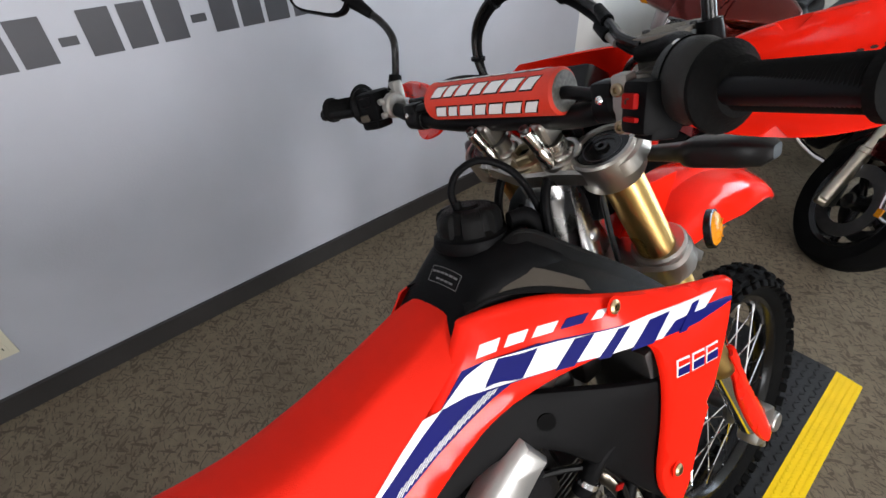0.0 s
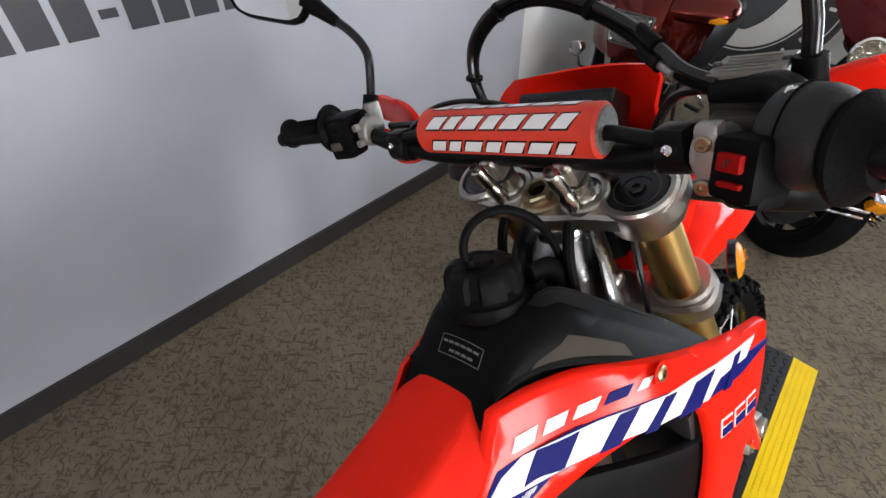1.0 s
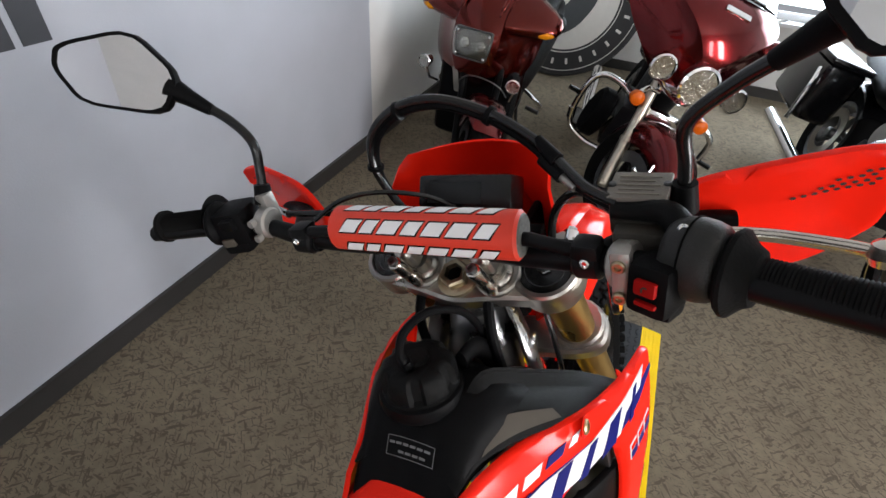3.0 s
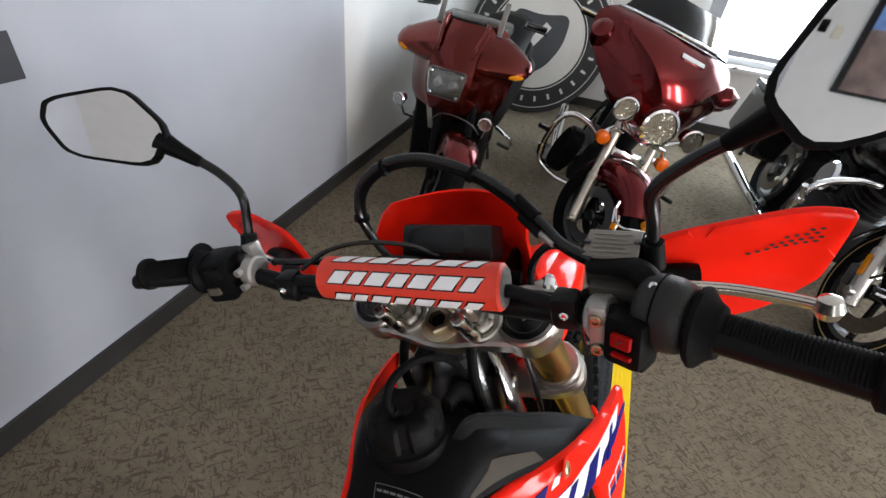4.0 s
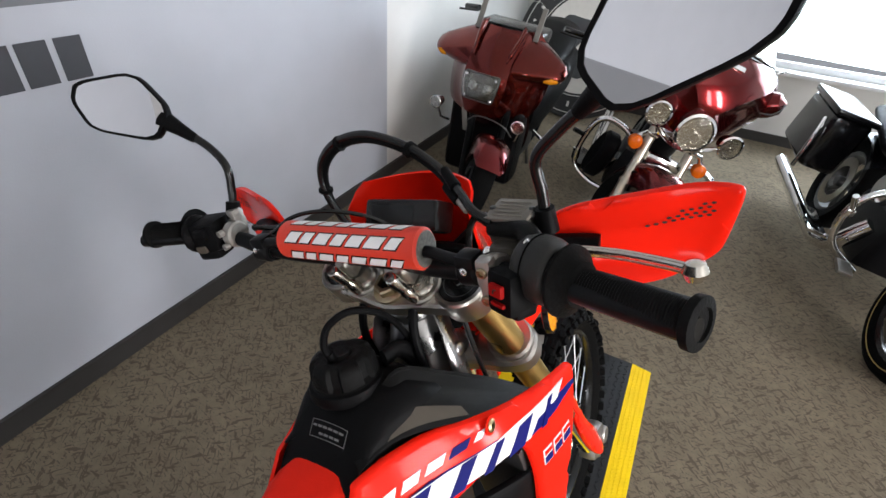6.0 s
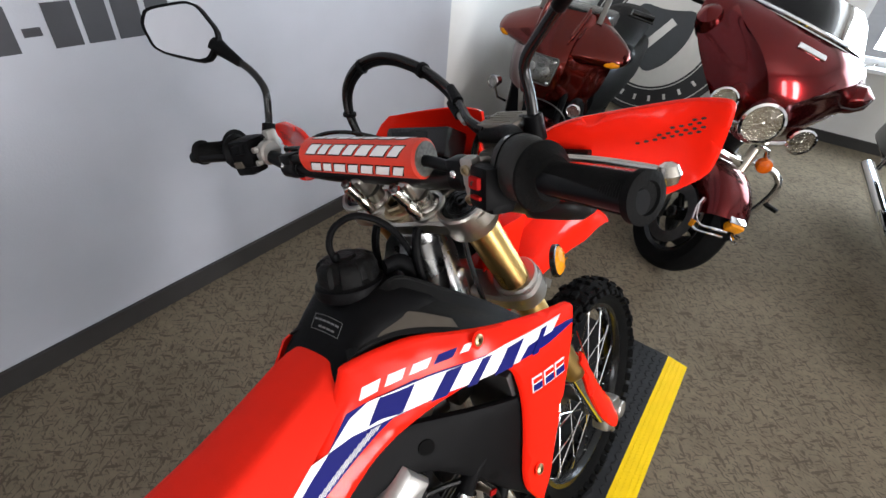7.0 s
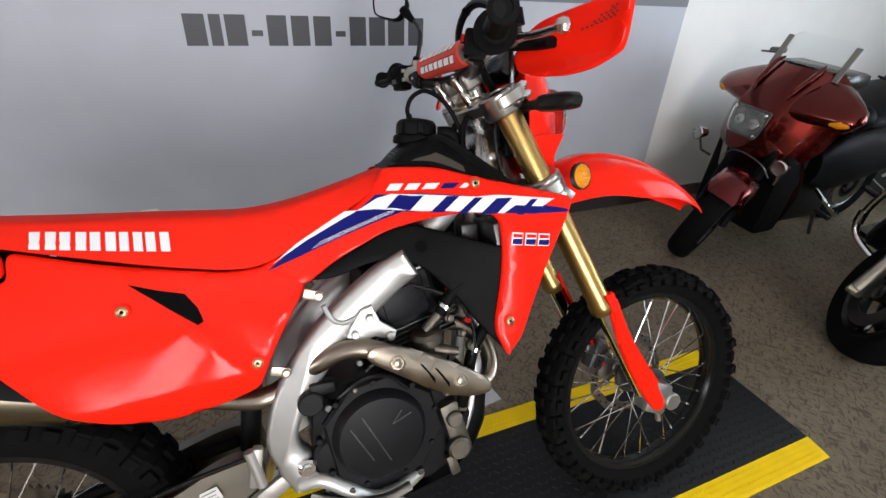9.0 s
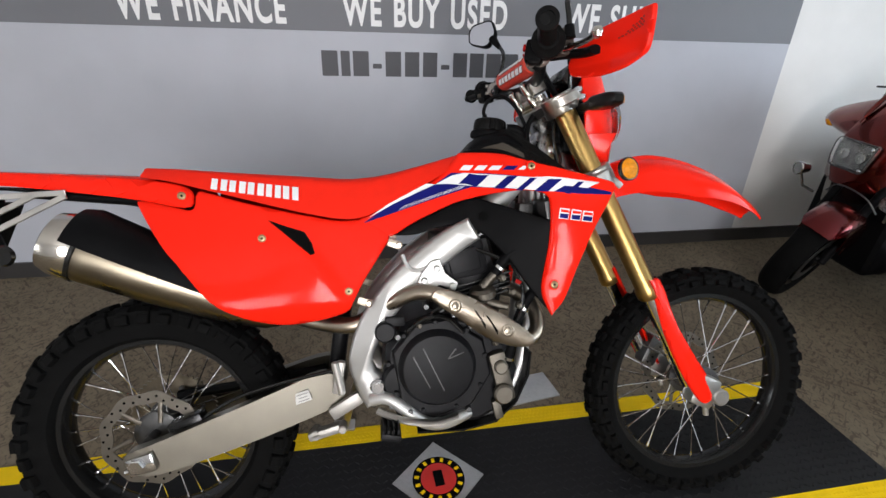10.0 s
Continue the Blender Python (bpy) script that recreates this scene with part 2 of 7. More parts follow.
def corner_cut(poly, times=2, share=0.2):
    """Rounds the corners of a closed outline."""
    p = [tuple(q)[:2] for q in poly]
    for _ in range(times):
        out = []
        for a, b in zip(p, p[1:] + p[:1]):
            out.append((a[0] + (b[0] - a[0]) * share, a[1] + (b[1] - a[1]) * share))
            out.append((b[0] - (b[0] - a[0]) * share, b[1] - (b[1] - a[1]) * share))
        p = out
    return p


def shell(outline, depth, thick=0.004, step=0.02, edge=0.008, smooth=True, proud=0.0):
    """A moulded panel: an outline in x-z, carried by depth(x, z) to the right side (y), with a rolled rim and a back."""
    line = corner_cut(outline, 2 if smooth else 0)
    pts = list(line)
    xs, zs = [q[0] for q in line], [q[1] for q in line]
    cx = min(xs) + step * 0.5
    rows = 0
    while cx < max(xs):
        cz = min(zs) + (step * 0.5 if rows % 2 else step * 0.25)
        while cz < max(zs):
            if inside((cx, cz), line) and rim_distance((cx, cz), line) > edge * 1.3:
                pts.append((cx, cz))
            cz += step
        cx += step * 0.87
        rows += 1
    if edge:
        k = len(line)
        for i in range(k):
            a, b = Vector(line[i - 1]), Vector(line[(i + 1) % k])
            n = Vector((-(b - a).y, (b - a).x))
            if n.length < 1e-9:
                continue
            n.normalize()
            for s in (1, -1):
                for d in (0.35, 1.0):
                    q = Vector(line[i]) + n * s * edge * d
                    if inside(q, line) and rim_distance(q, line) > edge * d * 0.8:
                        pts.append((q.x, q.y))
    k = len(line)
    got = delaunay_2d_cdt([Vector(q) for q in pts], [(i, (i + 1) % k) for i in range(k)], [], 1, 1e-5)
    vv, tris = got[0], got[2]
    front, back = [], []
    for q in vv:
        d = rim_distance(q, line)
        roll = 0.0
        if edge and d < edge:
            roll = (1 - math.sqrt(max(0.0, 1 - (1 - d / edge) ** 2))) * min(edge, 0.006)
        y = depth(q[0], q[1]) - proud + roll
        front.append((q[0], y, q[1]))
        back.append((q[0], depth(q[0], q[1]) - proud + roll + thick, q[1]))
    n = len(front)
    v, f = front + back, []
    count = {}
    for t in tris:
        a, b, c = (Vector((vv[i][0], vv[i][1])) for i in t)
        if (b - a).cross(c - a) < 0:
            t = tuple(reversed(t))
        f.append(tuple(t))
        f.append(tuple(i + n for i in reversed(t)))
        for i in range(len(t)):
            e = (t[i], t[(i + 1) % len(t)])
            count[e] = 1
    for (a, b) in count:
        if (b, a) not in count:
            f.append((b, a, a + n, b + n))
    return v, f


# ---- objects ----
def mesh_of(name, g, mat, sharp=35):
    me = bpy.data.meshes.new(name)
    me.from_pydata([tuple(p) for p in g[0]], [], [tuple(q) for q in g[1]])
    me.validate()
    me.materials.append(mat)
    me.shade_smooth()
    me.set_sharp_from_angle(angle=radians(sharp))
    return me


def part(name, g, mat, parent, label="", sharp=35):
    ob = new(name, mesh_of(name, g, mat, sharp))
    ob.parent = parent
    return tagged(ob, label)


def thing(name, label, category, m=None, group="", kind=""):
    ob = new(name)
    ob.empty_display_size = 0.1
    ob.matrix_basis = m or Matrix()
    return tagged(ob, label, category, group, kind)


def solid(name, g, mat, label, category, kind="", group="", m=None, sharp=35):
    ob = new(name, mesh_of(name, g, mat, sharp))
    ob.matrix_basis = m or Matrix()
    return tagged(ob, label, category, group, kind)

# ---- the room ----
def wall_paint(name, color, var=0.05):
    return material(name, color, 0.55, var=var, scale=6, bump=0.12, bscale=140)


WALL_GREY = wall_paint("grey_wall_paint", (0.42, 0.435, 0.48))
BAND_GREY = wall_paint("dark_grey_wall_band", (0.145, 0.15, 0.165))
WALL_WHITE = wall_paint("white_wall_paint", (0.72, 0.71, 0.69))
CEILING_WHITE = material("ceiling_tile", (0.75, 0.74, 0.72), 0.8, var=0.06, scale=60, bump=0.4, bscale=250)
BASE_DARK = material("dark_rubber_baseboard", (0.030, 0.028, 0.027), 0.5, var=0.2, scale=20)
SIGN_DARK = material("charcoal_lettering", (0.045, 0.047, 0.055), 0.5, var=0.1)
SIGN_WHITE = material("white_lettering", (0.80, 0.80, 0.80), 0.5, var=0.03)
ALMOND = material("almond_plastic", (0.68, 0.64, 0.50), 0.4, var=0.04)
SLOT = material("dark_slot", (0.0025, 0.0025, 0.0025), 0.7, spec=0.05)
WINDOW_ALU = material("white_window_frame", (0.70, 0.71, 0.72), 0.4, var=0.05)
PANE = glass_material("window_pane", (0.97, 0.98, 0.98), 0.0, 1.1)


def carpet_material():
    m = material("flecked_loop_carpet", (0.186, 0.152, 0.108), 0.95, var=0.22, scale=26, rvar=0.05, spec=0.1)
    nt = m.node_tree
    b = nt.nodes["Principled BSDF"]
    tc = nt.nodes.new("ShaderNodeTexCoord")
    flecks = []
    for angle, seed, size in ((0.62, 0.0, 23), (2.30, 7.0, 21), (1.45, 13.0, 34)):
        mp = nt.nodes.new("ShaderNodeMapping")
        mp.inputs["Rotation"].default_value = (0, 0, angle)
        mp.vector_type = "TEXTURE"
        mp.inputs["Scale"].default_value = (1.0, 0.26, 1.0)
        mp.inputs["Location"].default_value = (seed, seed, 0)
        nz = nt.nodes.new("ShaderNodeTexNoise")
        nz.inputs["Scale"].default_value, nz.inputs["Detail"].default_value, nz.inputs["Distortion"].default_value = size, 2, 0.7
        nt.links.new(tc.outputs["Object"], mp.inputs["Vector"])
        nt.links.new(mp.outputs["Vector"], nz.inputs["Vector"])
        mr = nt.nodes.new("ShaderNodeMapRange")
        mr.inputs["From Min"].default_value, mr.inputs["From Max"].default_value = 0.585, 0.640
        nt.links.new(nz.outputs["Fac"], mr.inputs["Value"])
        flecks.append(mr)
    pair_max = nt.nodes.new("ShaderNodeMath")
    pair_max.operation = "MAXIMUM"
    nt.links.new(flecks[1].outputs["Result"], pair_max.inputs[0])
    nt.links.new(flecks[2].outputs["Result"], pair_max.inputs[1])
    mx = nt.nodes.new("ShaderNodeMath")
    mx.operation = "MAXIMUM"
    nt.links.new(flecks[0].outputs["Result"], mx.inputs[0])
    nt.links.new(pair_max.outputs[0], mx.inputs[1])
    old = b.inputs["Base Color"].links[0].from_socket
    mix = nt.nodes.new("ShaderNodeMix")
    mix.data_type = "RGBA"
    mix.inputs["B"].default_value = (0.060, 0.050, 0.041, 1)
    sc = nt.nodes.new("ShaderNodeMath")
    sc.operation = "MULTIPLY"
    sc.inputs[1].default_value = 0.66
    nt.links.new(mx.outputs[0], sc.inputs[0])
    nt.links.new(sc.outputs[0], mix.inputs["Factor"])
    nt.links.new(old, mix.inputs["A"])
    nt.links.new(mix.outputs["Result"], b.inputs["Base Color"])
    nz = nt.nodes.new("ShaderNodeTexNoise")
    nz.inputs["Scale"].default_value, nz.inputs["Detail"].default_value = 260, 3
    nt.links.new(tc.outputs["Object"], nz.inputs["Vector"])
    bp = nt.nodes.new("ShaderNodeBump")
    bp.inputs["Strength"].default_value, bp.inputs["Distance"].default_value = 0.6, 0.006
    nt.links.new(nz.outputs["Fac"], bp.inputs["Height"])
    nt.links.new(bp.outputs["Normal"], b.inputs["Normal"])
    return m


CARPET = carpet_material()


def slab(x0, x1, y0, y1, z0, z1):
    return block(((x0 + x1) / 2, (y0 + y1) / 2, (z0 + z1) / 2), (x1 - x0, y1 - y0, z1 - z0), 0)


solid("floor", slab(BACK_X - 0.2, END_X + 0.2, FRONT_Y - 0.2, WALL_Y + 0.2, -0.1, 0), CARPET, "brown-grey flecked loop carpet floor", "carpet", "structure")
solid("ceiling", slab(BACK_X - 0.2, END_X + 0.2, FRONT_Y - 0.2, WALL_Y + 0.2, CEIL, CEIL + 0.1), CEILING_WHITE, "white tiled suspended ceiling", "ceiling", "structure")
EDGE_X, BAND_Z = 3.08, 1.26
solid("wall_left", slab(BACK_X, EDGE_X, WALL_Y, WALL_Y + 0.15, 0, CEIL), WALL_GREY, "light grey painted showroom wall", "wall", "structure")
solid("wall_left_white", slab(EDGE_X, END_X, WALL_Y, WALL_Y + 0.15, 0, CEIL), WALL_WHITE, "white painted wall beside the grey wall", "wall", "structure")
solid("wall_band", slab(BACK_X, EDGE_X, WALL_Y - 0.003, WALL_Y + 0.01, BAND_Z, BAND_Z + 0.31), BAND_GREY, "dark grey band along the grey wall", "wall band", "structure")
solid("baseboard_left", slab(BACK_X, END_X, WALL_Y - 0.016, WALL_Y + 0.005, 0, 0.086), BASE_DARK, "dark rubber baseboard along the wall", "baseboard", "structure")
# end wall with a window opening
WIN_Y0, WIN_Y1, WIN_Z0, WIN_Z1 = -3.7, -0.42, 0.64, 2.35
end_parts = [slab(END_X, END_X + 0.15, FRONT_Y, WIN_Y0, 0, CEIL), slab(END_X, END_X + 0.15, WIN_Y1, WALL_Y + 0.15, 0, CEIL),
             slab(END_X, END_X + 0.15, WIN_Y0, WIN_Y1, 0, WIN_Z0), slab(END_X, END_X + 0.15, WIN_Y0, WIN_Y1, WIN_Z1, CEIL)]
solid("wall_end", joined(*end_parts), WALL_WHITE, "white painted end wall with a window", "wall", "structure")
solid("baseboard_end", slab(END_X - 0.020, END_X + 0.005, FRONT_Y, WALL_Y - 0.028, 0, 0.086), BASE_DARK, "dark rubber baseboard along the end wall", "baseboard", "structure")
win = thing("window_1", "wide white-framed window over a sill", "window", kind="structure")
part("window_sill", block((END_X - 0.05, (WIN_Y0 + WIN_Y1) / 2, WIN_Z0 - 0.015), (0.16, WIN_Y1 - WIN_Y0 + 0.08, 0.03), 0.006), WINDOW_ALU, win)
for name, a in (("window_frame", slab(END_X + 0.03, END_X + 0.09, WIN_Y0, WIN_Y1, WIN_Z0, WIN_Z0 + 0.05)), ("window_frame", slab(END_X + 0.03, END_X + 0.09, WIN_Y0, WIN_Y1, WIN_Z1 - 0.05, WIN_Z1)),
                ("window_frame", slab(END_X + 0.03, END_X + 0.09, WIN_Y1 - 0.05, WIN_Y1, WIN_Z0 + 0.05, WIN_Z1 - 0.05)), ("window_frame", slab(END_X + 0.03, END_X + 0.09, WIN_Y0, WIN_Y0 + 0.05, WIN_Z0 + 0.05, WIN_Z1 - 0.05)),
                ("mullion", slab(END_X + 0.03, END_X + 0.09, -2.09, -2.03, WIN_Z0 + 0.05, WIN_Z1 - 0.05))):
    part(name, a, WINDOW_ALU, win)
for y0, y1 in ((WIN_Y0 + 0.05, -2.09), (-2.03, WIN_Y1 - 0.05)):
    pane = part("pane", slab(END_X + 0.058, END_X + 0.062, y0, y1, WIN_Z0 + 0.05, WIN_Z1 - 0.05), PANE, win)
    pane.visible_shadow = False
# the wall behind the camera, window added for fill, and the glazed front
BY0, BY1, BZ0, BZ1 = -2.8, -1.0, 0.8, 2.2
solid("wall_back", joined(slab(BACK_X - 0.15, BACK_X, FRONT_Y, BY0, 0, CEIL), slab(BACK_X - 0.15, BACK_X, BY1, WALL_Y + 0.15, 0, CEIL), slab(BACK_X - 0.15, BACK_X, BY0, BY1, 0, BZ0), slab(BACK_X - 0.15, BACK_X, BY0, BY1, BZ1, CEIL)), WALL_WHITE, "white wall at the back with a window", "wall", "structure")
win = thing("window_4", "white-framed window in the back wall", "window", kind="structure")
for y in (BY0, (BY0 + BY1) / 2 - 0.02, BY1 - 0.04):
    part("window_frame", slab(BACK_X - 0.10, BACK_X - 0.04, y, y + 0.04, BZ0, BZ1), WINDOW_ALU, win)
pane = part("pane", slab(BACK_X - 0.072, BACK_X - 0.068, BY0 + 0.04, BY1 - 0.04, BZ0, BZ1), PANE, win)
pane.visible_shadow = False
FZ0, FZ1 = 0.45, 2.30
SPANS = ((-0.75, -0.21), (0.35, 0.89))
edges = [BACK_X] + [x for span in SPANS for x in span] + [END_X]
pieces = [slab(edges[k], edges[k + 1], FRONT_Y - 0.15, FRONT_Y, 0, CEIL) for k in (0, 2, 4)]
for x0, x1 in SPANS:
    pieces += [slab(x0, x1, FRONT_Y - 0.15, FRONT_Y, 0, FZ0), slab(x0, x1, FRONT_Y - 0.15, FRONT_Y, FZ1, CEIL)]
solid("wall_front", joined(*pieces), WALL_WHITE, "white showroom front wall with two narrow windows", "wall", "structure")
for k, (x0, x1) in enumerate(SPANS):
    win = thing("window_%d" % (k + 2), "narrow white-framed shop front window", "window", kind="structure")
    for a, b in ((x0, x0 + 0.03), (x1 - 0.03, x1)):
        part("window_frame", slab(a, b, FRONT_Y - 0.10, FRONT_Y - 0.04, FZ0, FZ1), WINDOW_ALU, win)
    pane = part("pane", slab(x0 + 0.03, x1 - 0.03, FRONT_Y - 0.072, FRONT_Y - 0.068, FZ0, FZ1), PANE, win)
    pane.visible_shadow = False
# ground outside
solid("ground", slab(-60, 60, -60, 60, -0.16, -0.11), material("pale_concrete_paving", (0.42, 0.41, 0.39), 0.8, var=0.15, scale=3), "pale concrete paving outside", "pavement", "structure")


def text_mesh(body, size):
    cu = bpy.data.curves.new("lettering", "FONT")
    cu.body, cu.size, cu.extrude, cu.offset, cu.space_character, cu.space_word = body, size, 0.001, size * 0.030, 1.16, 1.25
    ob = new("lettering", cu)
    me = bpy.data.meshes.new_from_object(ob.evaluated_get(bpy.context.evaluated_depsgraph_get()))
    bpy.data.objects.remove(ob)
    g = [tuple(v.co) for v in me.vertices], [tuple(q.vertices) for q in me.polygons]
    bpy.data.meshes.remove(me)
    return g


def fitted_text(body, x0, x1, z0, z1, y):
    """Letters on the wall, facing -y, that fill the given rectangle."""
    g = text_mesh(body, 0.2)
    xs, ys = [p[0] for p in g[0]], [p[1] for p in g[0]]
    sx, sz = (x1 - x0) / (max(xs) - min(xs)), (z1 - z0) / (max(ys) - min(ys))
    return [(x0 + (p[0] - min(xs)) * sx, y - 0.0015 - p[2], z0 + (p[1] - min(ys)) * sz) for p in g[0]], g[1]


for words, x0, x1 in (("WE FINANCE", -0.50, 0.24), ("WE BUY USED", 0.505, 1.34), ("WE SHIP", 1.66, 2.17)):
    solid("wall_lettering", fitted_text(words, x0, x1, 1.285, 1.425, WALL_Y - 0.0035), SIGN_WHITE, "white block lettering on the dark grey band", "lettering", sharp=20)
# a number in dark figures, kept as plain bars
bars = thing("wall_number", "row of plain charcoal bars in place of figures", "lettering")
for x0, x1, dash in ((0.39, 0.47, 0), (0.485, 0.53, 0), (0.545, 0.625, 0), (0.645, 0.69, 1), (0.71, 0.79, 0), (0.81, 0.885, 0), (0.905, 0.98, 0), (1.0, 1.045, 1), (1.065, 1.14, 0), (1.155, 1.23, 0), (1.245, 1.325, 0), (1.345, 1.42, 0)):
    z0, z1 = (1.09, 1.113) if dash else (1.052, 1.172)
    part("bar", block(((x0 + x1) / 2, WALL_Y - 0.001, (z0 + z1) / 2), (x1 - x0, 0.003, z1 - z0), 0), SIGN_DARK, bars)
# outlet
outlet = thing("wall_outlet", "almond double wall outlet plate", "outlet", pose(0.09, WALL_Y, 0.293))
part("plate", block((0, -0.003, 0), (0.072, 0.007, 0.116), 0.003), ALMOND, outlet)
for z in (0.024, -0.024):
    part("socket", block((0, -0.007, z), (0.034, 0.004, 0.030), 0.0015), ALMOND, outlet)
    for x in (-0.007, 0.007):
        part("slot", block((x, -0.0092, z + 0.003), (0.003, 0.001, 0.010), 0), SLOT, outlet)

# ---- mat under the motorcycle ----
MAT_BLACK = material("black_rubber_mat", (0.009, 0.009, 0.010), 0.65, var=0.3, scale=12, bump=0.2, bscale=200, spec=0.24)
MAT_YELLOW = material("yellow_rubber_edge", (0.84, 0.57, 0.005), 0.55, var=0.12, scale=14, bump=0.2, bscale=200, spec=0.12)
MX0, MX1, MY0, MY1, MT = -0.95, 2.215, -0.29, 0.272, 0.012
mat_thing = thing("floor_mat", "black rubber mat with ribbed yellow side edges", "mat")
part("mat_body", block(((MX0 + MX1) / 2, (MY0 + MY1) / 2 , MT / 2), (MX1 - MX0, MY1 - MY0 - 0.16, MT), 0.003), MAT_BLACK, mat_thing)
for y0, y1, s in ((MY0, MY0 + 0.08, 1), (MY1 - 0.08, MY1, -1)):
    low, high = (y0, y1) if s > 0 else (y1, y0)
    ring = [(MX0, low, 0.0), (MX0, low, 0.003), (MX0, high, MT), (MX0, high, 0.0)]
    edge_g = loft([[(x, p[1], p[2]) for p in ring] for x in (MX0, MX1)])
    part("yellow_edge", edge_g, MAT_YELLOW, mat_thing, "yellow bevelled rubber edge")
# studs of the mat and fine ribs of its edges
studs, ribs = [], []
stud = block((0, 0, 0.0008), (0.017, 0.006, 0.0026), 0.001, segments=1)
for i in range(82):
    for j in range(14):
        x, y = MX1 - 0.03 - 0.024 * i, MY0 + 0.100 + 0.0275 * j
        studs.append(moved(stud, Matrix.Translation((x + (0.012 if j % 2 else 0), y, MT)) @ Matrix.Rotation(radians(38 if (i + j) % 2 else -38), 4, "Z")))
tagged(part("mat_tread", joined(*studs), MAT_BLACK, mat_thing), kind="stuff")
rib = block((0, 0, 0.0006), (0.010, 0.005, 0.0018), 0.0008, segments=1)
for i in range(170):
    for j in range(4):
        x = MX1 - 0.012 - 0.0155 * i
        for y0, s in ((MY0, 1), (MY1, -1)):
            y, t = y0 + s * (0.012 + 0.0175 * j), (0.012 + 0.0175 * j) / 0.08
            ribs.append(moved(rib, Matrix.Translation((x + (0.008 if j % 2 else 0), y, 0.003 + (MT - 0.003) * t)) @ Matrix.Rotation(radians(40 if j % 2 else -40), 4, "Z")))
tagged(part("edge_tread", joined(*ribs), MAT_YELLOW, mat_thing), kind="stuff")

# fittings on the back wall
back = thing("wall_poster", "large framed blue and brown poster on the back wall", "poster", pose(BACK_X, 0.57, 2.48))
part("poster_frame", joined(slab(0, 0.03, -0.62, 0.62, -0.42, -0.39), slab(0, 0.03, -0.62, 0.62, 0.41, 0.44), slab(0, 0.03, -0.62, -0.56, -0.39, 0.41), slab(0, 0.03, 0.56, 0.62, -0.39, 0.41)), GLOSS_BLACK, back)
part("poster_sheet", slab(0.004, 0.012, -0.56, 0.56, 0.16, 0.41), material("blue_poster_print", (0.14, 0.26, 0.55), 0.35, var=0.6, scale=8), back)
part("poster_sheet", slab(0.004, 0.012, -0.56, 0.56, -0.39, 0.16), material("brown_poster_print", (0.24, 0.17, 0.15), 0.35, var=0.6, scale=8), back)
for y, z, mat in ((1.38, 2.58, ALMOND), (1.51, 2.62, SLOT)):
    solid("switch_plate", block((BACK_X + 0.006, y, z), (0.012, 0.075, 0.115), 0.003), mat, "small wall switch plate on the white wall", "switch")

# ---- the red trail motorcycle: x ahead, y to its left, z up along its leaning middle plane ----
BIKE = pose(0, -0.0668, 0, 0, 0, -2.16) @ pose(0, 0, 0, -18.85, 0, 0)
bike = thing("trail_motorcycle", "red trail motorcycle with gold fork leaning on its side stand", "motorcycle", BIKE)

# half width of the bodywork at a place (x, z)
SIDE = ((0.786, 1.04, 0.070), (0.84, 1.046, 0.080), (0.887, 1.036, 0.112), (1.03, 0.985, 0.190), (0.775, 0.977, 0.088), (0.95, 1.0, 0.168), (1.0, 0.883, 0.208), (0.996, 0.713, 0.192), (1.15, 0.955, 0.205),
        (0.62, 0.816, 0.115), (0.50, 0.71, 0.135), (0.307, 0.841, 0.130), (0.375, 0.934, 0.100), (0.126, 0.943, 0.090), (0.20, 0.68, 0.166), (0.09, 0.83, 0.150), (-0.28, 0.98, 0.060), (-0.5, 0.99, 0.045))


def plate_bend(points):
    """A smooth surface (thin plate) through points x, z, half width."""
    p = np.array(points)
    k = len(p)

    def ker(d):
        return d * d * np.log(d + 1e-9)
    a = np.zeros((k + 3, k + 3))
    a[:k, :k] = ker(np.hypot(p[:, None, 0] - p[None, :, 0], p[:, None, 1] - p[None, :, 1])) + np.eye(k) * 0.018
    a[:k, k:] = np.c_[np.ones(k), p[:, :2]]
    a[k:, :k] = a[:k, k:].T
    w = np.linalg.solve(a, np.r_[p[:, 2], 0, 0, 0])

    def at(x, z):
        d = np.hypot(p[:, 0] - x, p[:, 1] - z)
        return float(ker(d) @ w[:k] + w[k] + w[k + 1] * x + w[k + 2] * z)
    return at


half_width = plate_bend(SIDE)


def side(x, z):
    # a soft fold runs from the air slot down to the foot of the side panel
    ax, az, bx, bz = 0.345, 0.862, 0.497, 0.675
    ll = math.hypot(bx - ax, bz - az)
    u = ((x - ax) * (bx - ax) + (z - az) * (bz - az)) / (ll * ll)
    d = ((x - ax) * (bz - az) - (z - az) * (bx - ax)) / ll
    rise = max(0.0, 1 + d / 0.035) if d < 0 else max(0.0, 1 - d / 0.16) ** 1.5
    rise = rise * rise * (3 - 2 * rise) if d < 0 else rise
    fold = 0.013 * rise * max(0.0, min(1.0, (u + 0.10) * 2.2)) * max(0.0, min(1.0, (1.06 - u) * 2.2))
    tuck = 0.030 * max(0.0, (0.705 - z) / 0.075) ** 2 if 0.15 < x < 0.54 else 0.0
    return -half_width(x, z) - fold + tuck


def panel(name, outline, mat, proud=0.0, label="", thick=0.004, both=True, **kw):
    g = shell(outline, side, thick=thick, proud=proud, **kw)
    part(name, g, mat, bike, label)
    if both:
        part(name, mirrored(g), mat, bike, label)


def decal(name, outline, mat, proud=0.0012, smooth=False, parent=None, both=False):
    g = shell(outline, side, thick=0.0008, step=0.012, edge=0.0, smooth=smooth, proud=proud)
    part(name, g, mat, parent or bike)


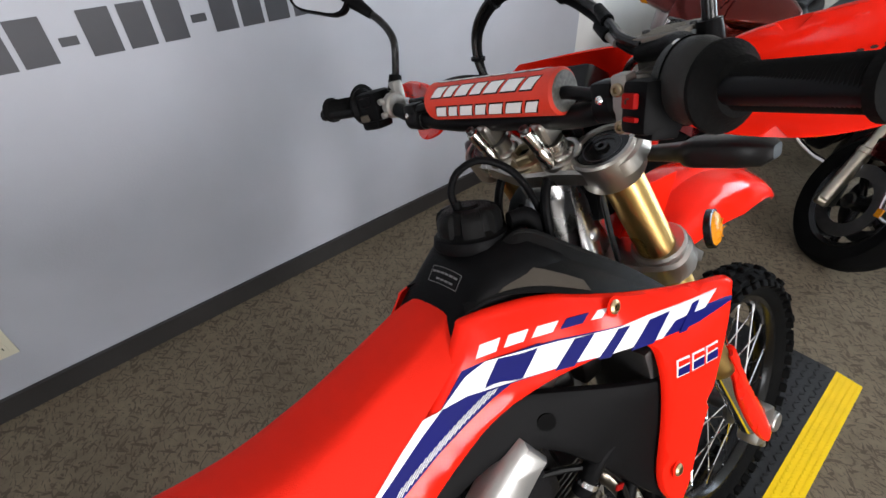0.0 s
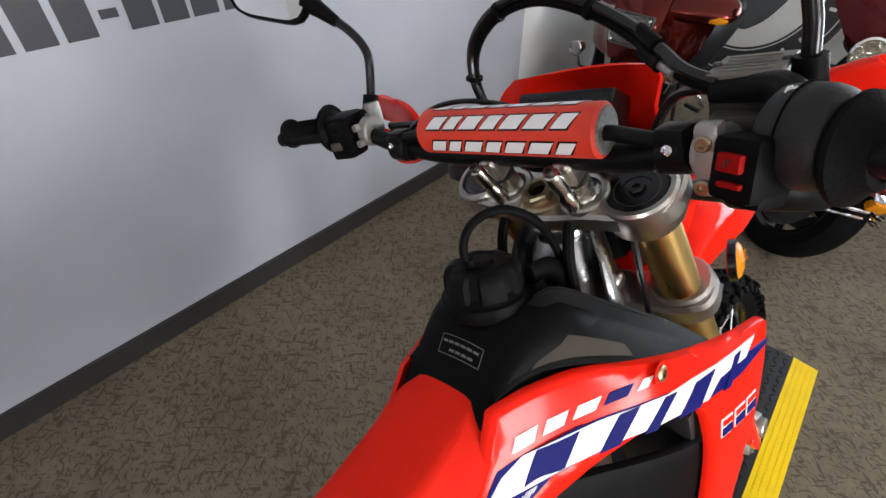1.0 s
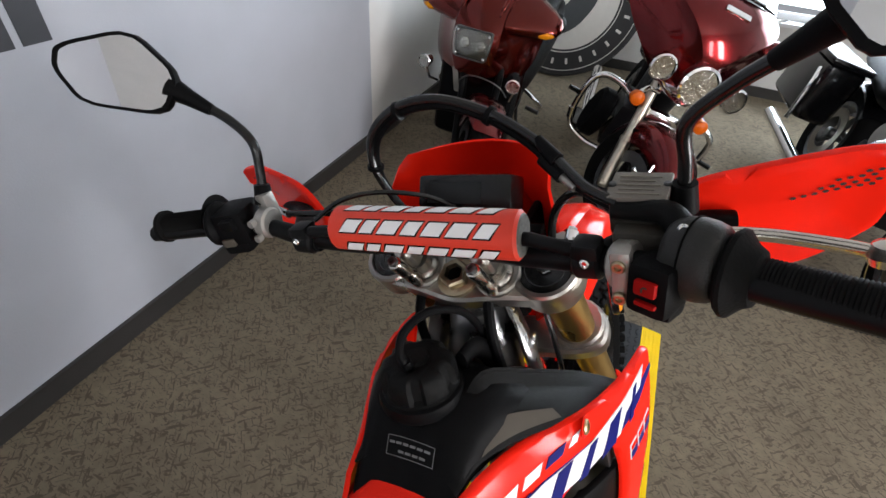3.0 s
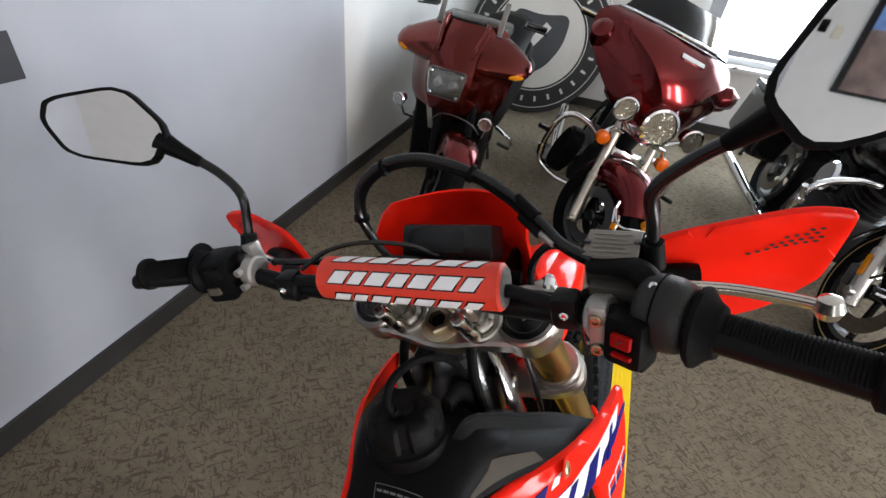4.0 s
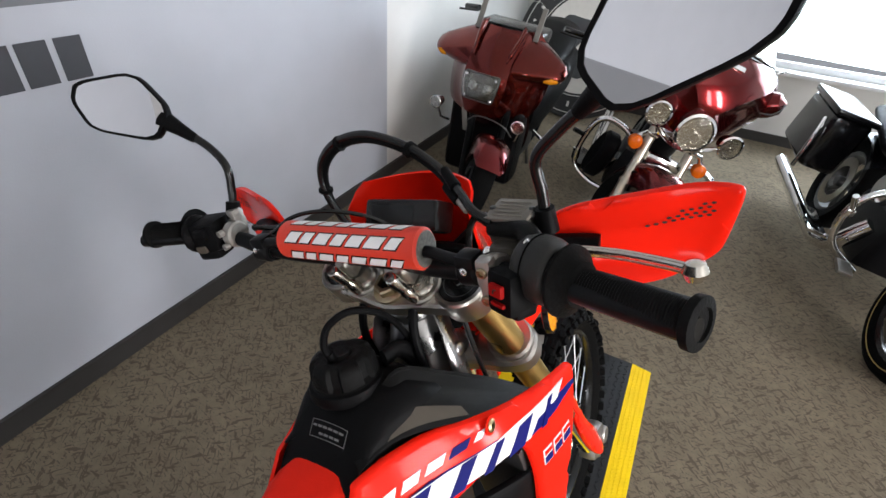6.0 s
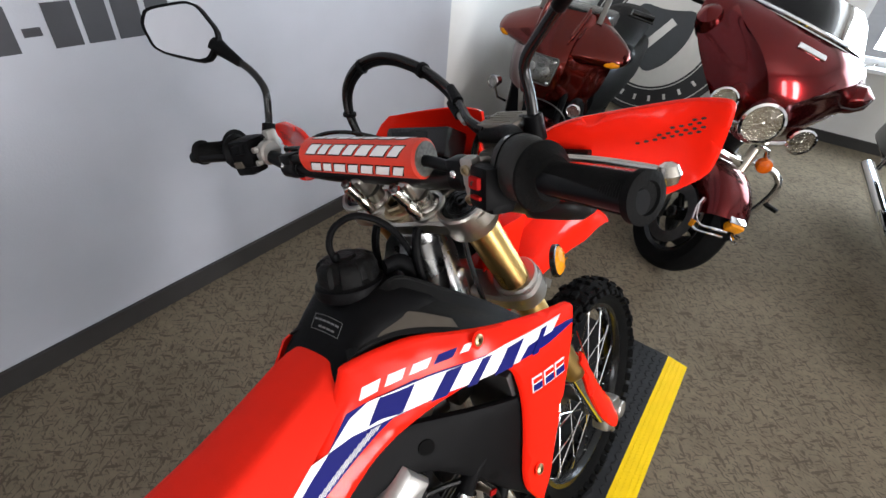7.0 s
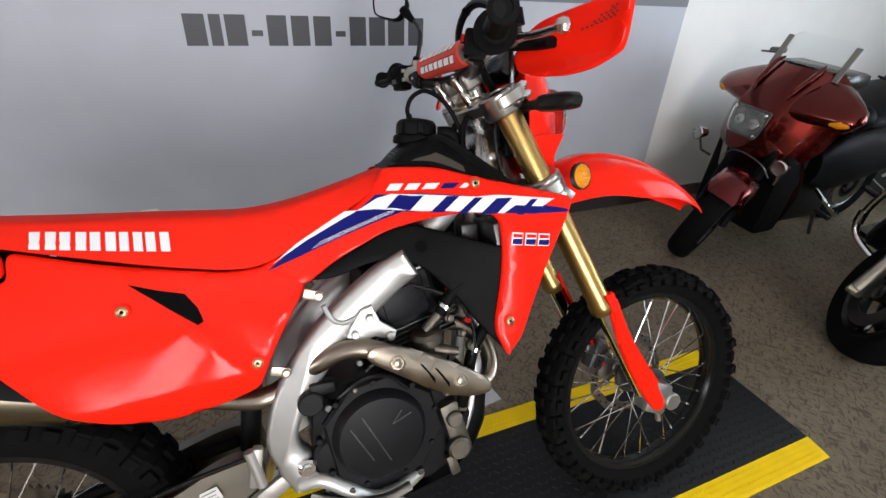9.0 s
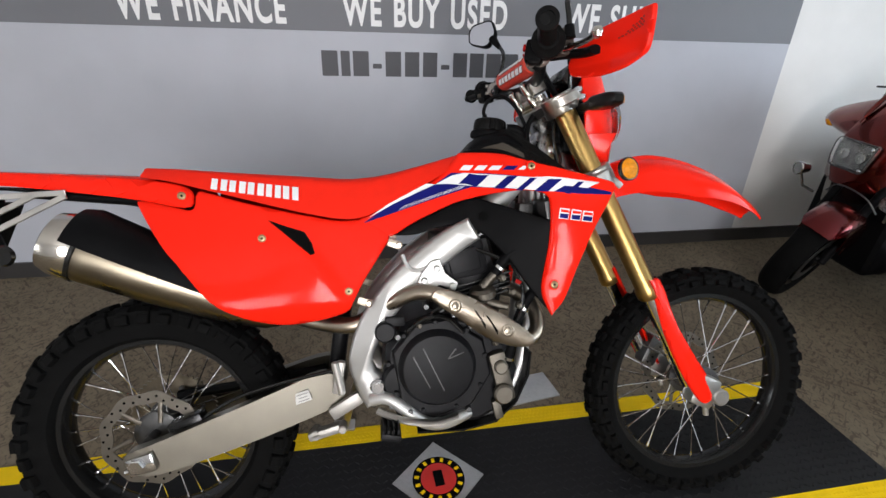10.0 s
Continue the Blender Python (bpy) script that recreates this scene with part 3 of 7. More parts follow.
SHROUD = [(0.783, 1.034), (0.7855, 1.0395), (0.792, 1.0408), (0.83, 1.040), (0.887, 1.036), (0.957, 1.011), (1.08, 0.976), (1.150, 0.957), (1.138, 0.929), (1.087, 0.842), (1.054, 0.759), (1.024, 0.676), (0.9985, 0.646), (0.991, 0.635), (0.986, 0.644), (0.965, 0.695), (0.984, 0.796), (0.990, 0.868), (0.988, 0.934),
          (0.931, 0.944), (0.856, 0.935), (0.777, 0.918), (0.719, 0.892), (0.662, 0.866), (0.602, 0.828), (0.560, 0.848), (0.512, 0.871), (0.60, 0.905), (0.66, 0.934), (0.735, 0.978)]
panel("radiator_shroud", SHROUD, RED)
COWL = [(-0.52, 1.005), (-0.28, 1.004), (0.06, 0.982), (0.148, 0.960), (0.152, 0.908), (0.023, 0.938), (-0.28, 0.976), (-0.52, 0.985)]
panel("tail_cowl", COWL, RED)
SIDE_PANEL = [(0.154, 0.956), (0.194, 0.945), (0.263, 0.924), (0.384, 0.895), (0.48, 0.874), (0.545, 0.878), (0.585, 0.858), (0.609, 0.836), (0.579, 0.790), (0.540, 0.733), (0.514, 0.685), (0.500, 0.655), (0.44, 0.637), (0.347, 0.627), (0.268, 0.650), (0.197, 0.690), (0.139, 0.763), (0.093, 0.821), (0.03, 0.920), (0.026, 0.936), (0.10, 0.919), (0.154, 0.905)]
panel("side_panel", SIDE_PANEL, RED, 0.001, step=0.012)
COVER = [(0.60, 0.835), (0.661, 0.868), (0.776, 0.922), (0.815, 0.928), (0.84, 0.921), (0.884, 0.906), (0.933, 0.889), (0.985, 0.872), (1.005, 0.866), (1.01, 0.86), (1.005, 0.78), (0.985, 0.70), (1.0, 0.63), (0.945, 0.697), (0.897, 0.77), (0.834, 0.842), (0.771, 0.861), (0.713, 0.849), (0.667, 0.834)]
panel("inner_cover", COVER, BLACK, -0.014)

# seat: a flat top with soft shoulders, sloping sides and a rounded nose
def seat_ring(x, top, low, w):
    d = top - low
    sh = min(0.058, w * 0.62)
    half = [(w, low), (w + (sh - w) * 0.30, low + d * 0.33), (w + (sh - w) * 0.68, low + d * 0.62), (sh + (w - sh) * 0.14, top - d * 0.22), (sh, top - d * 0.12), (sh * 0.80, top - d * 0.055), (sh * 0.5, top - d * 0.018), (0, top)]
    return [(x, y, z) for y, z in half] + [(x, -y, z) for y, z in reversed(half[:-1])]


SEAT = curve_through([(0.03, 1.012, 0.988), (0.10, 1.009, 0.976), (0.227, 0.999, 0.943), (0.378, 0.989, 0.903), (0.484, 0.981, 0.881), (0.54, 0.982, 0.884), (0.60, 0.990, 0.909), (0.66, 1.004, 0.939), (0.735, 1.024, 0.982)], 4)


def seat_w(x, low):
    return max(0.06, half_width(x, low)) + 0.001


def along(line, x, k=1):
    for a, b in zip(line, line[1:]):
        if a[0] <= x <= b[0]:
            return a[k] + (b[k] - a[k]) * (x - a[0]) / max(1e-9, b[0] - a[0])
    return line[0][k] if x < line[0][0] else line[-1][k]


nose = [(0.760, 1.031, 0.999, 0.079), (0.778, 1.036, 1.010, 0.072), (0.792, 1.039, 1.018, 0.062), (0.803, 1.041, 1.025, 0.046), (0.810, 1.041, 1.031, 0.026), (0.8125, 1.039, 1.035, 0.008)]
part("seat", loft([seat_ring(q[0], q[1], q[2], seat_w(q[0], q[2])) for q in SEAT] + [seat_ring(*q) for q in nose]), SEAT_RED, bike, "matt red vinyl seat", 60)

# tank cover
def tank_ring(x, top, edge, w, k=17):
    out = []
    for i in range(k):
        a = math.pi * i / (k - 1)
        c, s = math.cos(a), math.sin(a)
        out.append((x, w * c, edge + (top - edge) * s ** 0.5))
    return out


TANK = [(0.762, 1.012, 1.006, 0.060), (0.786, 1.034, 1.026, 0.063), (0.808, 1.050, 1.036, 0.067), (0.830, 1.074, 1.036, 0.071), (0.855, 1.092, 1.032, 0.080), (0.885, 1.100, 1.026, 0.092), (0.915, 1.100, 1.012, 0.102), (0.945, 1.085, 0.99, 0.112), (0.962, 1.040, 0.985, 0.112)]
part("tank_cover", loft([tank_ring(*q) for q in TANK]), BLACK, bike, "black plastic fuel tank cover", 50)
# wings: a side face above the shroud, a sharp crease, and a narrow top face
WING_E = curve_through([(0.800, -0.066, 1.044), (0.84, -0.076, 1.046), (0.887, -0.106, 1.038), (0.957, -0.150, 1.006), (1.02, -0.172, 0.972), (1.062, -0.186, 0.945)], 4)
WING_C = curve_through([(0.806, -0.058, 1.046), (0.856, -0.058, 1.070), (0.903, -0.066, 1.087), (0.955, -0.103, 1.048), (1.012, -0.150, 0.999), (1.062, -0.186, 0.953)], 4)
WING_T = curve_through([(0.812, -0.046, 1.050), (0.868, -0.045, 1.080), (0.918, -0.058, 1.102), (0.968, -0.096, 1.063), (1.025, -0.138, 1.010), (1.068, -0.178, 0.957)], 4)


def wing_face(u, v):
    """A place on the wing's side face: u along it, v from the shroud's edge up to the crease."""
    k = u * (len(WING_E) - 1)
    i = min(int(k), len(WING_E) - 2)
    e, c = WING_E[i].lerp(WING_E[i + 1], k - i), WING_C[i].lerp(WING_C[i + 1], k - i)
    n = Vector((0.25, -0.75, 0.6)).normalized()
    return e.lerp(c, v) + n * (0.003 * math.sin(math.pi * v) * math.sin(math.pi * min(1, u * 1.02)))


rows = []
for i in range(len(WING_E)):
    u = i / (len(WING_E) - 1)
    inner = WING_T[i] + Vector((-0.004, 0.012, -0.030))
    rows.append([wing_face(u, v) for v in (0, 0.2, 0.4, 0.6, 0.8, 1)] + [WING_C[i].lerp(WING_T[i], 0.03), WING_C[i].lerp(WING_T[i], 0.5), WING_T[i], inner])
wing = thick_sheet(rows, 0.004)
WING_BLACK = material("black_satin_plastic", (0.005, 0.005, 0.005), 0.40, var=0.2, scale=60, bump=0.3, bscale=900, spec=0.09)
part("tank_wing", wing, WING_BLACK, bike, "", 38)
part("tank_wing", mirrored(wing), WING_BLACK, bike, "", 38)

# front wheel and rear wheel
def tyre_profile(r_out, width, rim_r):
    w = width / 2
    return [(rim_r, -w * 0.55), (rim_r + 0.012, -w * 0.85), (r_out - 0.035, -w), (r_out - 0.016, -w * 0.92), (r_out - 0.006, -w * 0.6), (r_out - 0.004, 0), (r_out - 0.006, w * 0.6), (r_out - 0.016, w * 0.92), (r_out - 0.035, w), (rim_r + 0.012, w * 0.85), (rim_r, w * 0.55)]


def wheel(name, center, r_out, width, rim_r, spokes, knobs):
    o = Vector(center)
    hub = part(name, joined(lathe([(0.03, -0.05), (0.055, -0.045), (0.055, -0.035), (0.03, -0.028), (0.03, 0.028), (0.055, 0.035), (0.055, 0.045), (0.03, 0.05)], 24, o, (0, 1, 0)), rod(o + Vector((0, -0.09, 0)), o + Vector((0, 0.09, 0)), 0.012)), DARK_METAL, bike)
    part("tyre", lathe(tyre_profile(r_out, width, rim_r), 96, o, (0, 1, 0), closed=True), RUBBER, hub)
    kn = []
    for i in range(knobs):
        a = 2 * math.pi * i / knobs
        for y in (-0.49, -0.40, -0.13, 0.13, 0.40, 0.49):
            yy = y * width + (0.05 * width if i % 2 else -0.05 * width)
            tilt = -math.degrees(math.atan2(yy, width * 0.8)) * 0.9
            rr = r_out - 0.007 - (0.028 if abs(y) > 0.45 else 0.012 if abs(y) > 0.3 else 0.0)
            if abs(y) > 0.45:
                yy, tilt = y * width * 1.02, -math.copysign(68, y)
            m = Matrix.Translation(o) @ Matrix.Rotation(a, 4, "Y") @ Matrix.Translation((0, yy, rr)) @ Matrix.Rotation(radians(tilt), 4, "X")
            kn.append(moved(block((0, 0, 0.003), (2 * math.pi * r_out / knobs * 0.55, width * 0.19, 0.018), 0.002, segments=1), m))
    tagged(part("tread", joined(*kn), RUBBER, hub), kind="stuff")
    w = width * 0.24
    part("rim", lathe([(rim_r + 0.006, -w - 0.006), (rim_r + 0.006, -w), (rim_r - 0.006, -w), (rim_r - 0.014, -w * 0.5), (rim_r - 0.014, w * 0.5), (rim_r - 0.006, w), (rim_r + 0.006, w), (rim_r + 0.006, w + 0.006), (rim_r - 0.010, w + 0.005), (rim_r - 0.020, w * 0.5), (rim_r - 0.020, -w * 0.5), (rim_r - 0.010, -w - 0.005)], 72, o, (0, 1, 0), closed=True), GLOSS_BLACK, hub, "black spoked rim")
    for i in range(spokes):
        a = 2 * math.pi * i / spokes
        s = 1 if i % 2 else -1
        lead = 0.55 * (1 if (i // 2) % 2 else -1)
        p = o + Vector((math.cos(a + lead) * 0.05, 0.038 * s, math.sin(a + lead) * 0.05))
        q = o + Vector((math.cos(a) * (rim_r - 0.018), 0.006 * s, math.sin(a) * (rim_r - 0.018)))
        d = (q - p)
        part("spoke", joined(sweep([p, q], 0.0019, 6), sweep([q - d * 0.07, q], 0.0034, 6)), CHROME, hub)
    return hub


fw = wheel("front_wheel", (1.524, 0.0, 0.354), 0.345, 0.085, 0.272, 32, 46)
rw = wheel("rear_wheel", (0.000, 0.0, 0.344), 0.336, 0.120, 0.240, 32, 40)

# fork
for s in (-1, 1):
    y = 0.108 * s
    top, mid, low = Vector((1.040, y, 1.165)), Vector((1.297, y, 0.662)), Vector((1.452, y, 0.36))
    leg = part("fork_leg", lathe([(0.026, 0), (0.0275, 0.004), (0.0275, 0.545), (0.031, 0.552), (0.031, 0.575), (0.028, 0.58)], 28, top, mid - top), GOLD, bike, "gold anodised fork tube")
    part("slider", rod(mid, low + (mid - low) * 0.12, 0.0235), CHROME, leg)
    part("axle_lug", joined(block((1.472, y, 0.372), (0.075, 0.05, 0.09), 0.015, (0, 25, 0)), rod((1.515, y - 0.03 , 0.354), (1.515, y + 0.03, 0.354), 0.024, bevel=0.003), rod((1.482, y - 0.01, 0.30), (1.477, y - 0.01, 0.33), 0.008)), ALU, leg)
    guard_line = [(1.290, 0.700), (1.322, 0.705), (1.372, 0.570), (1.440, 0.470), (1.490, 0.405), (1.492, 0.350), (1.455, 0.340), (1.420, 0.385), (1.37, 0.47), (1.325, 0.57)]
    g = shell(guard_line, lambda x, z: -0.142 + 6 * (x - (1.297 + (0.662 - z) * 0.51)) ** 2, thick=0.004, step=0.014, edge=0.006)
    front = thick_sheet([[(1.297 + (0.662 - z) * 0.51 + 0.030 * math.cos(a) + 0.005, -0.108 - 0.034 * math.sin(a), z) for z in (0.70, 0.62, 0.54, 0.46, 0.38)] for a in (-1.2, -0.8, -0.4, 0, 0.4, 0.8, 1.2, 1.55)], 0.004)
    g = joined(g, front)
    part("fork_guard", g if s < 0 else mirrored(g), RED, leg, "red plastic fork guard")

# triple clamps, in a frame along the fork
STEER = Matrix.Translation((1.036, 0, 1.160)) @ Matrix.Rotation(radians(-27), 4, "Y")
clamp_line = [tuple(q)[:2] for q in curve_through([(0.045, -0.10, 0), (0.055, -0.125, 0), (0.03, -0.150, 0), (-0.015, -0.150, 0), (-0.038, -0.115, 0), (-0.045, -0.06, 0), (-0.055, 0, 0), (-0.045, 0.06, 0), (-0.038, 0.115, 0), (-0.015, 0.150, 0), (0.03, 0.150, 0), (0.055, 0.125, 0), (0.045, 0.10, 0), (0.022, 0.05, 0), (0.018, 0, 0), (0.022, -0.05, 0)], 4, True)]
SATIN_CHROME = material("satin_chrome", (0.62, 0.59, 0.54), 0.20, metal=1.0, var=0.06, scale=30)
BRASS_PLATE = material("dull_plated_bolt", (0.40, 0.33, 0.22), 0.34, metal=1.0, var=0.15)
CLAMP_ALU = material("machined_clamp_aluminium", (0.46, 0.44, 0.40), 0.30, metal=1.0, var=0.10, scale=30, bump=0.05, bscale=700, rvar=0.2)
BOSS = [(0.0395, -0.030), (0.042, -0.026), (0.042, 0.014), (0.0395, 0.0175), (0.0345, 0.0175), (0.0335, 0.012), (0.030, 0.012)]
clamp = part("top_clamp", joined(moved(plate(clamp_line, -0.016, 0.012, 0.004, "xy"), STEER), moved(lathe(BOSS, 40, (0.0, -0.108, 0)), STEER), moved(lathe(BOSS, 40, (0.0, 0.108, 0)), STEER), *[moved(lathe([(0.030, 0.010), (0.030, 0.0165), (0.0275, 0.0185), (0.022, 0.0185), (0.021, 0.014)], 30, (-0.014, 0.052 * k, 0)), STEER) for k in (-1, 1)]), CLAMP_ALU, bike, "machined aluminium triple clamp")
for s in (-1, 1):
    part("fork_cap", moved(joined(lathe([(0.0332, 0.006), (0.0332, 0.0125), (0.0315, 0.0140), (0.0170, 0.0140), (0.0165, 0.0128), (0.001, 0.0128)], 40, (0.0, 0.108 * s, 0)), lathe([(0.0090, 0.012), (0.0090, 0.0165), (0.0080, 0.0175), (0.0045, 0.0175), (0.0040, 0.0145), (0.001, 0.0145)], 6, (0.0, 0.108 * s, 0))), STEER), GLOSS_BLACK, clamp, "black fork cap")
    part("cap_ring", moved(lathe([(0.0250, 0.0138), (0.0250, 0.0146), (0.0238, 0.0146), (0.0238, 0.0138)], 36, (0.0, 0.108 * s, 0), closed=True), STEER), DARK_METAL, clamp)
    for k in (0, 1):
        part("pinch_bolt", moved(joined(rod((0.036, 0.128 * s, -0.016 + 0.020 * k), (0.058, 0.128 * s, -0.016 + 0.020 * k), 0.0095, bevel=0.002), rod((0.057, 0.128 * s, -0.016 + 0.020 * k), (0.062, 0.128 * s, -0.016 + 0.020 * k), 0.0062, sides=6)), STEER), CHROME, clamp)
    part("bar_mount", moved(joined(lathe([(0.0205, 0.012), (0.0205, 0.019), (0.0185, 0.022), (0.0150, 0.024), (0.0150, 0.040)], 26, (-0.014, 0.052 * s, 0)), block((-0.008, 0.052 * s, 0.060), (0.046, 0.026, 0.036), 0.010, segments=3)), STEER), CLAMP_ALU, clamp)
    post = part("mount_post", moved(lathe([(0.0080, 0.014), (0.0098, 0.018), (0.0100, 0.044), (0.0078, 0.048), (0.0078, 0.052), (0.0092, 0.053), (0.0094, 0.078), (0.0082, 0.082), (0.0055, 0.0835)], 22, (-0.033, 0.052 * s, 0.0), (-0.12, 0, 1)), STEER), SATIN_CHROME, clamp, "chromed clamp post")
    part("mount_bolt", moved(lathe([(0.0064, 0.084), (0.0064, 0.0885), (0.0052, 0.0895), (0.0034, 0.0895), (0.0030, 0.086), (0.0010, 0.086)], 18, (-0.033, 0.052 * s, 0.0), (-0.12, 0, 1)), STEER), DARK_METAL, post)
part("stem_nut", moved(joined(lathe([(0.027, 0.010), (0.027, 0.017), (0.0225, 0.0195)], 28, (-0.024, 0, 0)), lathe([(0.0205, 0.017), (0.0205, 0.028), (0.0180, 0.031), (0.0125, 0.031), (0.0110, 0.022), (0.001, 0.022)], 6, (-0.024, 0, 0))), STEER), BRASS_PLATE, clamp, "plated steering stem nut")
part("stem_bore", moved(lathe([(0.0108, 0.0222), (0.0108, 0.0235), (0.001, 0.0235)], 20, (-0.024, 0, 0)), STEER), SLOT, clamp)
low_line = [(x * 0.9 - 0.0, y) for x, y in clamp_line]
part("lower_clamp", joined(moved(plate(low_line, -0.235, -0.200, 0.005, "xy"), STEER), moved(rod((0.012, -0.108, -0.25), (0.012, -0.108, -0.19), 0.041, bevel=0.004), STEER), moved(rod((0.012, 0.108, -0.25), (0.012, 0.108, -0.19), 0.041, bevel=0.004), STEER)), ALU, bike)
HEAD_ALU = material("polished_steering_head", (0.42, 0.42, 0.42), 0.28, metal=1.0, var=0.12, scale=30, bump=0.35, bscale=28)
head_part = part("steering_head", moved(joined(rod((-0.02, 0, -0.2), (-0.02, 0, -0.016), 0.036, bevel=0.004), loft([[(x, w * math.cos(a), z + h * math.sin(a)) for a in [2 * math.pi * i / 20 for i in range(20)]] for x, w, z, h in ((-0.02, 0.040, -0.10, 0.075), (-0.05, 0.050, -0.115, 0.078), (-0.085, 0.058, -0.145, 0.070), (-0.12, 0.062, -0.185, 0.055), (-0.15, 0.060, -0.225, 0.045))])), STEER), HEAD_ALU, bike, "polished aluminium steering head", 60)
for s in (-1, 1):
    part("head_gusset", moved(joined(loft([[(x, s * y + 0.010 * math.cos(a), z + h * math.sin(a)) for a in [2 * math.pi * i / 12 for i in range(12)]] for x, y, z, h in ((-0.012, 0.040, -0.066, 0.034), (-0.05, 0.064, -0.098, 0.044), (-0.085, 0.078, -0.145, 0.050), (-0.115, 0.084, -0.20, 0.050), (-0.14, 0.086, -0.25, 0.044))]), rod((-0.055, 0.062 * s, -0.10), (-0.055, 0.080 * s, -0.10), 0.012, bevel=0.003), rod((-0.105, 0.080 * s, -0.175), (-0.105, 0.096 * s, -0.175), 0.010, bevel=0.003)), STEER), HEAD_ALU, head_part, "", 60)
for y, x, r, mat in ((-0.046, 0.962, 0.0070, BLACK), (-0.097, 1.014, 0.0040, GLOSS_BLACK), (0.066, 0.985, 0.0070, BLACK)):
    part("loom", sweep(curve_through([(x + 0.06, y * 0.8, 1.165), (x + 0.02, y, 1.120), (x + 0.012, y * 1.12, 1.06), (x + 0.03, y * 1.1, 0.985), (x + 0.05, y, 0.93)], 5), r, 10), mat, bike)

# handlebar
BAR = [(0.906, 0.412, 1.269), (0.951, 0.26, 1.262), (0.964, 0.19, 1.242), (0.982, 0.110, 1.225), (0.993, 0.05, 1.221), (0.993, -0.05, 1.221), (0.985, -0.110, 1.223), (0.962, -0.19, 1.239), (0.940, -0.26, 1.250), (0.890, -0.405, 1.252)]
BAR_BLACK = material("satin_black_anodised", (0.0045, 0.0045, 0.005), 0.34, var=0.2, scale=40, spec=0.14)
bar_curve = curve_through(BAR, 6)
bar = part("steering_bar", sweep(bar_curve, [0.0110 if abs(p.y) > 0.24 else 0.0143 if abs(p.y) < 0.15 else 0.0143 - (abs(p.y) - 0.15) * 0.0367 for p in bar_curve], 16), BAR_BLACK, bike, "black tapered alloy steering bar")
part("crossbar", sweep([(0.957, 0.20, 1.250), (0.957, 0.12, 1.258), (0.967, -0.12, 1.254), (0.957, -0.186, 1.246)], 0.0075, 12), BAR_BLACK, bar)
for s in (-1, 1):
    cross_clamp = part("crossbar_clamp", joined(rod((0.962, 0.166 * s, 1.2385), (0.959, 0.192 * s, 1.2415), 0.0185, bevel=0.003, sides=20), block((0.957, 0.178 * s, 1.254), (0.026, 0.026, 0.020), 0.006, (0, 0, 6 * s))), BAR_BLACK, bar)
    part("clamp_screw", lathe([(0.0045, -0.002), (0.0045, 0.003), (0.003, 0.004), (0.002, 0.002)], 12, (0.9435, 0.178 * s, 1.2475), (-1, 0, 0.15)), CHROME, cross_clamp)
PAD_A, PAD_B, PAD_R = Vector((0.959, 0.114, 1.262)), Vector((0.972, -0.112, 1.255)), 0.0262
pad = part("bar_pad", lathe([(0.010, 0), (PAD_R - 0.003, 0.0), (PAD_R, 0.003), (PAD_R, 0.2233), (PAD_R - 0.003, 0.2263), (0.010, 0.2263)], 40, PAD_A, PAD_B - PAD_A), PAD_RED, bike, "orange-red foam bar pad with white blocks")
# pad blocks: two rows of slanted white blocks with dark rims, in place of the maker's name
pad_dir = (PAD_B - PAD_A).normalized()
pad_side = pad_dir.cross(Vector((0, 0, 1))).normalized()
pad_up = pad_side.cross(pad_dir)


def on_pad(u, a, r):
    return PAD_A + pad_dir * u + (pad_side * math.cos(a) + pad_up * math.sin(a)) * r


def pad_patch(u0, u1, a0, a1, r, slant):
    grid = [[on_pad(u0 + (u1 - u0) * i / 3 + slant * (j / 6), a0 + (a1 - a0) * j / 6, r) for j in range(7)] for i in range(4)]
    return thick_sheet(grid, 0.0004)


BACKWARD = math.atan2(Vector((-1, 0, 0)).dot(pad_up), Vector((-1, 0, 0)).dot(pad_side))
PAD_BLOCKS = ((0.019, 0.0205), (0.0455, 0.0165), (0.069, 0.0225), (0.0985, 0.0180), (0.1235, 0.0215), (0.152, 0.0235), (0.1830, 0.0165))
for row in (-0.41, 0.65, 1.71, 2.77):
    s = -1 if Vector((-1, 0, 0)).dot(pad_side) < 0 else 1
    a0 = BACKWARD + row * s
    lo, hi = a0 - 0.27 * s, a0 + 0.27 * s
    for u, w in PAD_BLOCKS:
        part("pad_bar_rim", pad_patch(u - 0.0016, u + w + 0.0016, lo - 0.07 * s, hi + 0.07 * s, PAD_R + 0.0003, 0.010), GLOSS_BLACK, pad)
        part("pad_bar", pad_patch(u, u + w, lo, hi, PAD_R + 0.0007, 0.010), WHITE, pad)
part("pad_end_disc", lathe([(PAD_R - 0.003, 0.2258), (PAD_R - 0.005, 0.2280), (0.009, 0.2280)], 32, PAD_A, PAD_B - PAD_A), material("grey_pad_end", (0.16, 0.155, 0.14), 0.6, var=0.6, scale=260), pad, "grey printed pad end")


# right-hand controls
RG0, RG1 = Vector((0.940, -0.295, 1.2505)), Vector((0.896, -0.408, 1.254))
rg = (RG1 - RG0).length
grip_prof = [(0.013, -0.006), (0.0335, -0.006), (0.0360, -0.003), (0.0355, 0.0), (0.031, 0.0035), (0.026, 0.008), (0.0225, 0.014)]
for k in range(34):
    u = 0.016 + (rg - 0.029) * k / 33
    grip_prof += [(0.0178, u), (0.0168, u + 0.0018)]
grip_prof += [(0.018, rg - 0.011), (0.0225, rg - 0.008), (0.0225, rg - 0.001), (0.020, rg), (0.014, rg + 0.0005), (0.013, rg - 0.002), (0.002, rg - 0.002)]
